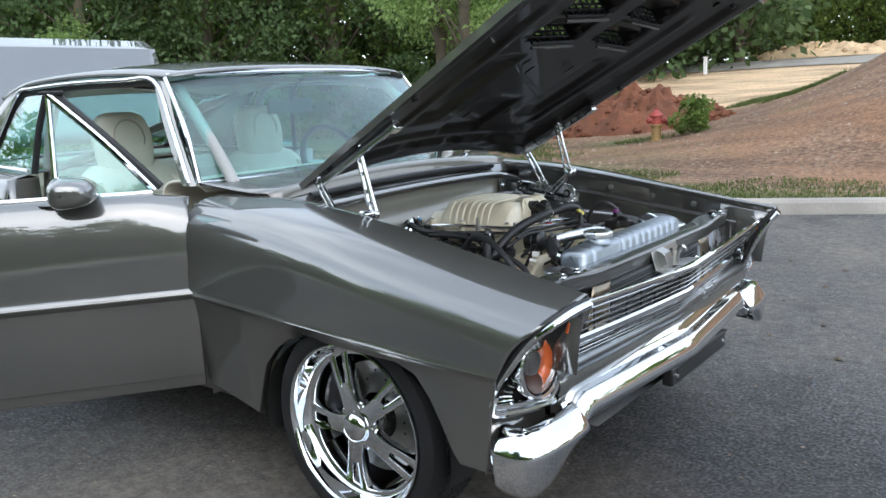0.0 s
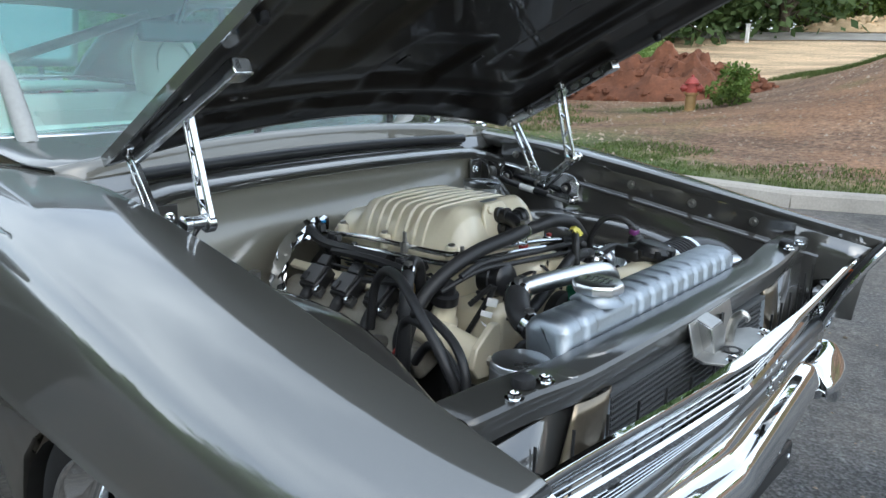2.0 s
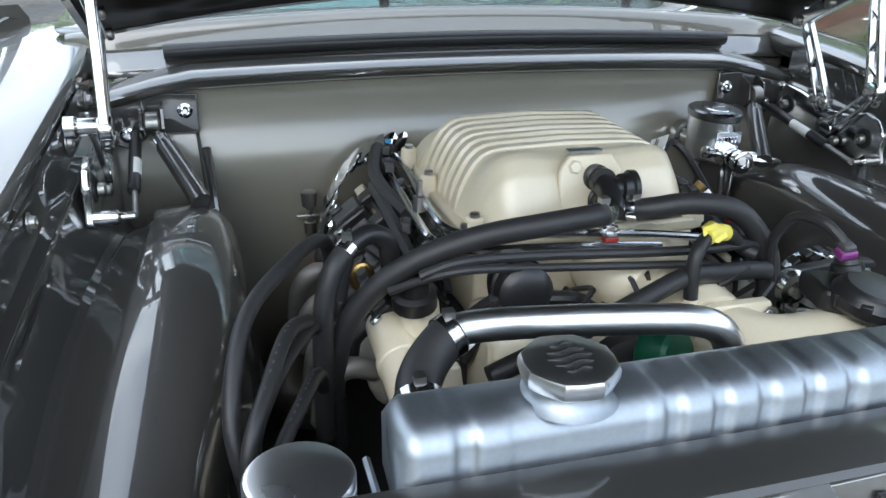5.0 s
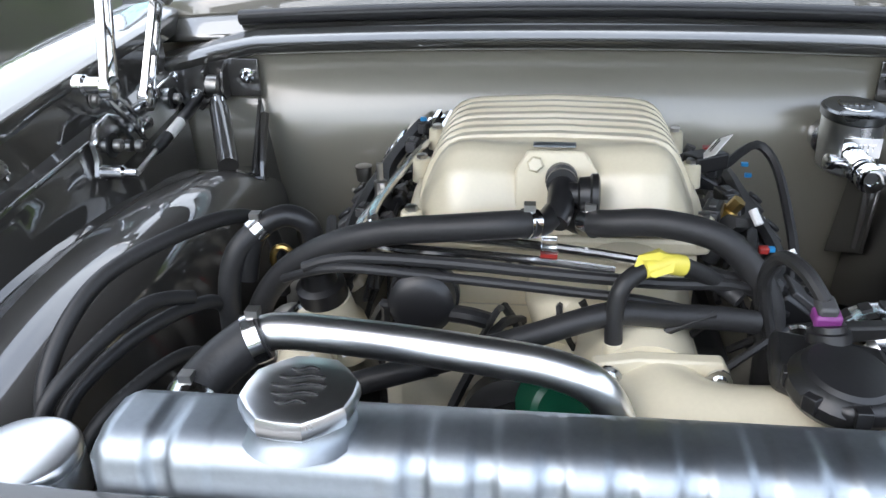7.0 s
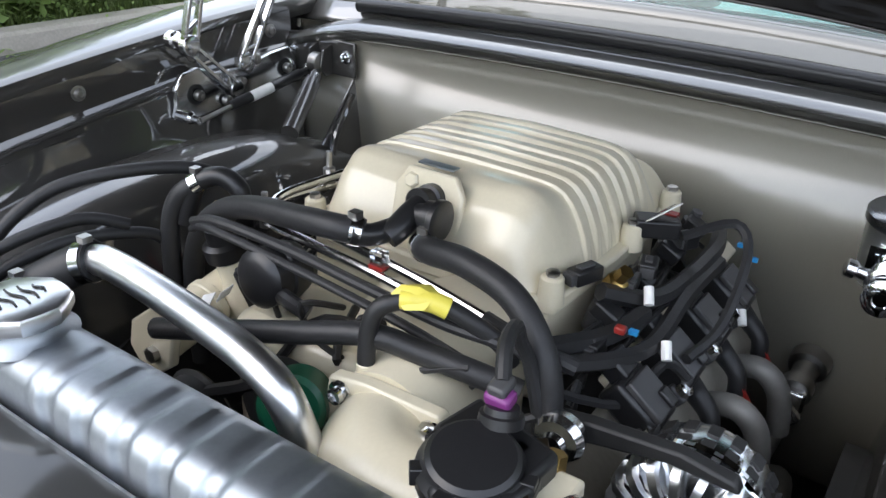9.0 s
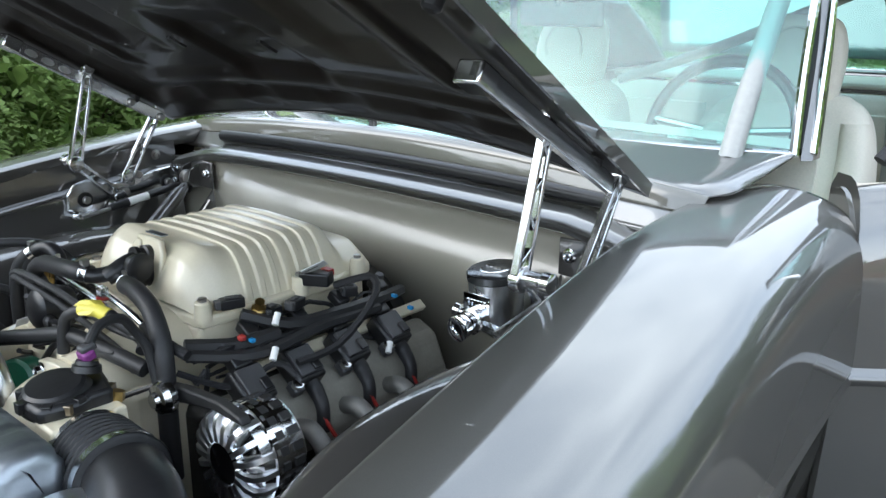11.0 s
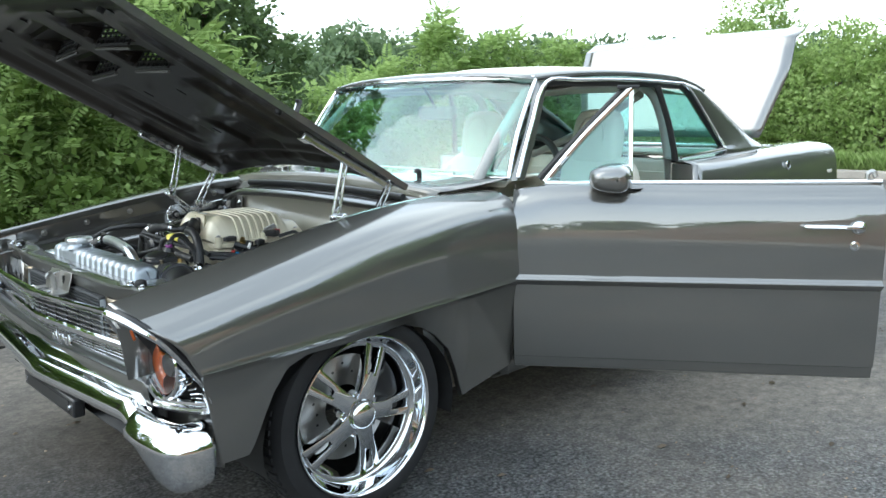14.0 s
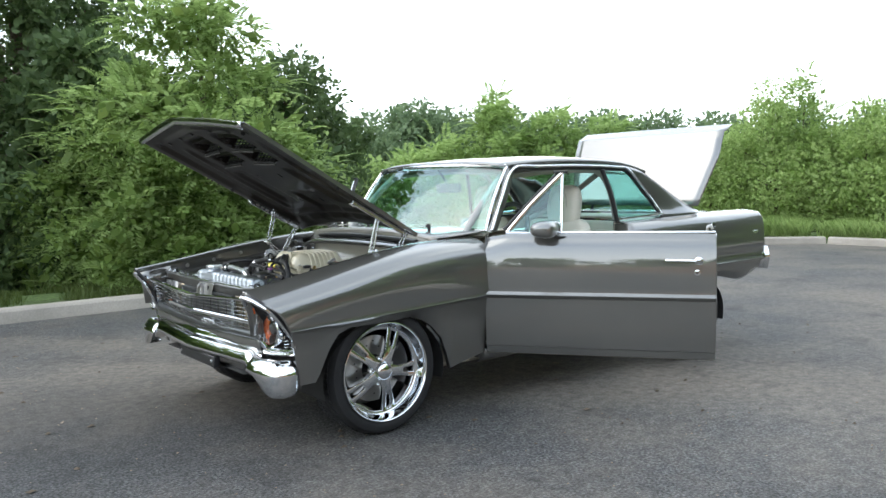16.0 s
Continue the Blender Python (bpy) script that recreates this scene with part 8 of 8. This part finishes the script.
lamp(1)
lamp(-1)


def bumper():
    prof = [(-.056, .498), (-.052, .504), (-.044, .5045), (-.039, .500), (-.035, .488), (-.031, .479), (-.023, .4740), (-.009, .4720), (-.002, .469), (.004, .460), (.011, .443), (.016, .428), (.0165, .418), (.011, .410), (-.006, .405), (-.040, .405)]
    rows = []
    for y in np.linspace(-.645, .645, 81):
        x = .668 - .056 * math.hypot(abs(y), .03) / .63
        drop = .0 if abs(y) < .575 else -.045 * ramp(abs(y), .575, .645) ** 1.6
        rows.append([(x + dx, y, z + drop) for dx, z in prof])
    b = part("bumper", Geo().grid(rows), CHROME, car, "chrome front bumper with a centre V and stepped ends", sharp=60)
    for sg in (1, -1):
        R = []
        st = [(.618, .640, .400, 0), (.645, .648, .390, 0), (.70, .650, .376, 0), (.74, .648, .346, 0), (.78, .644, .314, 0), (.81, .639, .300, .12), (.842, .629, .295, .4), (.866, .611, .294, .9), (.878, .586, .294, 1.35), (.882, .555, .296, 1.55), (.880, .52, .300, 1.57)]
        for y, x, zb, turn in st:
            h = .392 - zb
            cs = [(-.070, .447), (-.050, .452), (-.032, .447), (-.006, .411), (-.001, .402), (.0, .392), (-.003, .392 - h * .5), (-.008, .392 - h * .82), (-.016, .392 - h * .96), (-.034, zb)]
            R.append([(x + d * math.cos(turn), (y + d * math.sin(turn)) * sg, z) for d, z in cs])
        g = Geo().grid(dense(R, 3, 0))
        part("bumper_end", g, CHROME, b, "chrome wrap-round bumper end", sharp=48, solid=.004)
        part("bumper_bolt", Geo().rev((.60, .55 * sg, .415), (1, 0, 0), [(0, .010), (.01, .009), (.012, .005)], 10), CHROME, b)
    va = [[(v_nose(y, .622, .570), y, .44), (v_nose(y, .618, .566), y, .40), (v_nose(y, .605, .555), y, .36), (v_nose(y, .58, .54), y, .33)] for y in np.linspace(-.60, .60, 25)]
    part("front_valance", Geo().grid(va), PAINT, b, sharp=60, solid=.003)
    pb = part("plate_bracket", Geo().box((.645, .075, .376), (.034, .45, .056)), BLACK, car, "empty black licence plate bracket under the bumper", bevel=.006)
    part("bracket_recess", Geo().box((.661, .075, .376), (.006, .38, .036)), DARK, pb)
    for y in (-.12, .27):
        part("plate_bolt", Geo().rev((.661, y, .376), (1, 0, 0), [(0, .008), (.006, .007)], 10), POLISHED, pb)
    for sg in (1, -1):
        part("fender_splash", Geo().grid([[(.535, .66 * sg, .466), (.54, .66 * sg, .33)], [(.508, .80 * sg, .464), (.512, .80 * sg, .32)], [(.482, .858 * sg, .466), (.482, .85 * sg, .32)]]), PAINT, car, sharp=60, solid=.003)


bumper()


# ---- cabin ----
def blob(sections, k=4):
    """A soft closed form through stacked rounded sections."""
    rows = []
    for c, sx, sy, p in sections:
        rows.append([(c[0] + sx * math.copysign(abs(math.cos(t)) ** p, math.cos(t)), c[1] + sy * math.copysign(abs(math.sin(t)) ** p, math.sin(t)), c[2]) for t in np.linspace(0, 2 * math.pi, 29)[:-1]])
    g = Geo().grid(dense(rows, k, 0), cv=True)
    n = 28
    m = len(g.v) // n
    g.f.append(tuple(range(n)))
    g.f.append(tuple(reversed(range((m - 1) * n, m * n))))
    return g


def seat(sg):
    y = .375 * sg
    st = part("front_seat", blob([((-1.62, y, .50), .05, .255, .6), ((-1.64, y, .62), .075, .262, .55), ((-1.68, y, .76), .078, .258, .55), ((-1.715, y, .88), .070, .240, .55), ((-1.735, y, .95), .058, .205, .6), ((-1.75, y, .985), .035, .15, .7)]), LEATHER, car, "cream leather bucket seat with headrest", sharp=60)
    part("headrest", blob([((-1.735, y, .93), .035, .10, .7), ((-1.738, y, .96), .048, .118, .6), ((-1.745, y, 1.05), .056, .128, .55), ((-1.755, y, 1.13), .056, .124, .6), ((-1.762, y, 1.185), .046, .10, .65), ((-1.765, y, 1.205), .02, .055, .8)]), LEATHER, st, "cream padded headrest with stitched oval", sharp=60)
    oval = [(-1.69 - .012 * abs(math.sin(a)), y + .072 * math.cos(a), 1.09 + .082 * math.sin(a)) for a in np.linspace(0, 2 * math.pi, 15)]
    part("stitching", Geo().tube(oval, .0035, n=6, steps=3), TRIM, st)
    part("seat_cushion", blob([((-1.40, y, .40), .22, .25, .5), ((-1.40, y, .47), .25, .262, .5), ((-1.40, y, .52), .24, .25, .5), ((-1.41, y, .54), .18, .18, .7)]), LEATHER, st, sharp=60)
    for s in (1, -1):
        part("seat_bolster", blob([((-1.60, y + s * .215, .52), .075, .045, .7), ((-1.62, y + s * .222, .66), .085, .05, .7), ((-1.665, y + s * .215, .82), .075, .045, .7), ((-1.70, y + s * .19, .92), .05, .035, .8)]), LEATHER, st, sharp=60)
    for k in range(6):
        z = .60 + k * .05
        part("seat_pleat", Geo().tube([(-1.585 - k * .012, y - .15, z), (-1.572 - k * .012, y, z), (-1.585 - k * .012, y + .15, z)], .005, n=6), TRIM, st)


seat(1)
seat(-1)
bs = part("rear_seat", blob([((-2.30, 0, .45), .10, .60, .4), ((-2.33, 0, .65), .10, .61, .4), ((-2.38, 0, .85), .085, .60, .4), ((-2.40, 0, .94), .05, .56, .5)]), LEATHER, car, "cream leather rear bench", sharp=60)
for y in (-.33, .33):
    part("bench_pad", blob([((-2.23, y, .52), .04, .24, .5), ((-2.26, y, .70), .05, .25, .5), ((-2.31, y, .88), .04, .22, .6)]), LEATHER, bs, sharp=60)
part("bench_cushion", blob([((-2.08, 0, .38), .22, .60, .4), ((-2.08, 0, .48), .24, .61, .4), ((-2.09, 0, .52), .20, .56, .5)]), LEATHER, bs, sharp=60)
part("parcel_shelf", Geo().box((-2.60, 0, .965), (.42, 1.12, .02)), TRIM, car, "beige parcel shelf", bevel=.01)
dr = [[(-.70 - .09 * (y / .66) ** 2, y, .935), (-.78 - .05 * (y / .66) ** 2, y, .955), (-.95, y, .965), (-1.02, y, .95), (-1.05, y, .90), (-1.02, y, .78), (-.95, y, .66)] for y in np.linspace(-.655, .655, 15)]
part("dashboard", Geo().grid(dense(dr, 3, 1)), LEATHER, car, "pale padded dashboard", sharp=60, solid=.01)
sw = part("steering_wheel", Geo().tube([(-1.22 - .06 * math.sin(a), .375 + .18 * math.cos(a), .93 + .165 * math.sin(a)) for a in np.linspace(0, 2 * math.pi, 25)], .015, n=10, steps=2), BLACK, car, "dark leather-wrapped steering wheel")
for a in (.1, math.pi - .1, -math.pi / 2):
    part("wheel_spoke", Geo().tube([(-1.19, .375, .93), (-1.22 - .06 * math.sin(a), .375 + .18 * math.cos(a), .93 + .165 * math.sin(a))], .010, n=8), STEEL, sw)
part("steering_column", Geo().cyl((-1.0, .375, .86), (-1.2, .375, .93), .03), TRIM, sw)
part("windshield_bar", Geo().tube([(-.70, .60, .95), (-.80, .585, 1.06), (-.99, .56, 1.24), (-1.10, .54, 1.29), (-1.5, .55, 1.315), (-1.85, .55, 1.30), (-1.98, .57, 1.15), (-2.02, .60, .80), (-2.02, .60, .35)], .021, n=12), TUBE, car, "pale grey roll cage tube along the pillar and roof")
part("windshield_bar", Geo().tube([(-.70, -.60, .95), (-.80, -.585, 1.06), (-.99, -.56, 1.24), (-1.10, -.54, 1.29), (-1.5, -.55, 1.315), (-1.85, -.55, 1.30), (-1.98, -.57, 1.15), (-2.02, -.60, .80), (-2.02, -.60, .35)], .021, n=12), TUBE, car, "pale grey roll cage tube along the pillar and roof")
part("roll_bar_brace", Geo().tube([(-1.98, .45, 1.27), (-2.15, .0, 1.10), (-2.25, -.45, .95)], .019, n=12), TUBE, car)
part("headliner", Geo().grid([[(x, y, z - .03 * (abs(y) / .6) ** 2) for y in np.linspace(-.60, .60, 9)] for x, z in ((-1.0, 1.30), (-1.3, 1.33), (-1.8, 1.335), (-2.2, 1.29))]), TRIM, car, "pale headliner", sharp=60)
rm = part("rear_view_mirror", Geo().box((-1.07, 0, 1.20), (.025, .24, .06)), GREY_PLASTIC, car, "interior rear view mirror", bevel=.01)
part("mirror_glass", Geo().box((-1.084, 0, 1.20), (.002, .22, .05)), CHROME, rm)
part("mirror_stalk", Geo().tube([(-1.06, 0, 1.22), (-1.02, 0, 1.28), (-.99, 0, 1.31)], .006, n=8), GREY_PLASTIC, rm)
for sg in (1, -1):
    part("cabin_side", Geo().grid([[(x, .70 * sg, z) for z in (.33, .60, .96)] for x in (-1.87, -2.2, -2.6, -2.9)]), TRIM, car, solid=.01)
    part("kick_panel", Geo().grid([[(x, .69 * sg, z) for z in (.25, .60, .895)] for x in (-.45, -.60, -.80)]), TRIM, car, "beige kick panel inside the door opening", solid=.01)
    part("door_jamb", Geo().grid(dense([[(-1.87, .70 * sg, z), (-1.855, .78 * sg, z), (-1.858, .835 * sg, z)] for z in (.30, .6, .955)], 2, 1)), PAINT, car, solid=.004)
    part("hinge_pillar", Geo().grid([[(-.645, .70 * sg, z), (-.652, .80 * sg, z)] for z in (.28, .6, .90)]), PAINT, car, solid=.004)
part("carpet", Geo().grid([[(x, y, .26) for y in (-.7, .7)] for x in (-.45, -2.9)]), TRIM, car, solid=.01)
part("seat_belt", Geo().grid([[(-1.93, .655, 1.0), (-1.95, .665, .99)], [(-1.90, .68, .93), (-1.99, .70, .93)], [(-1.92, .69, .86), (-2.0, .70, .86)]]), BLACK, car, "black belt webbing", solid=.004)
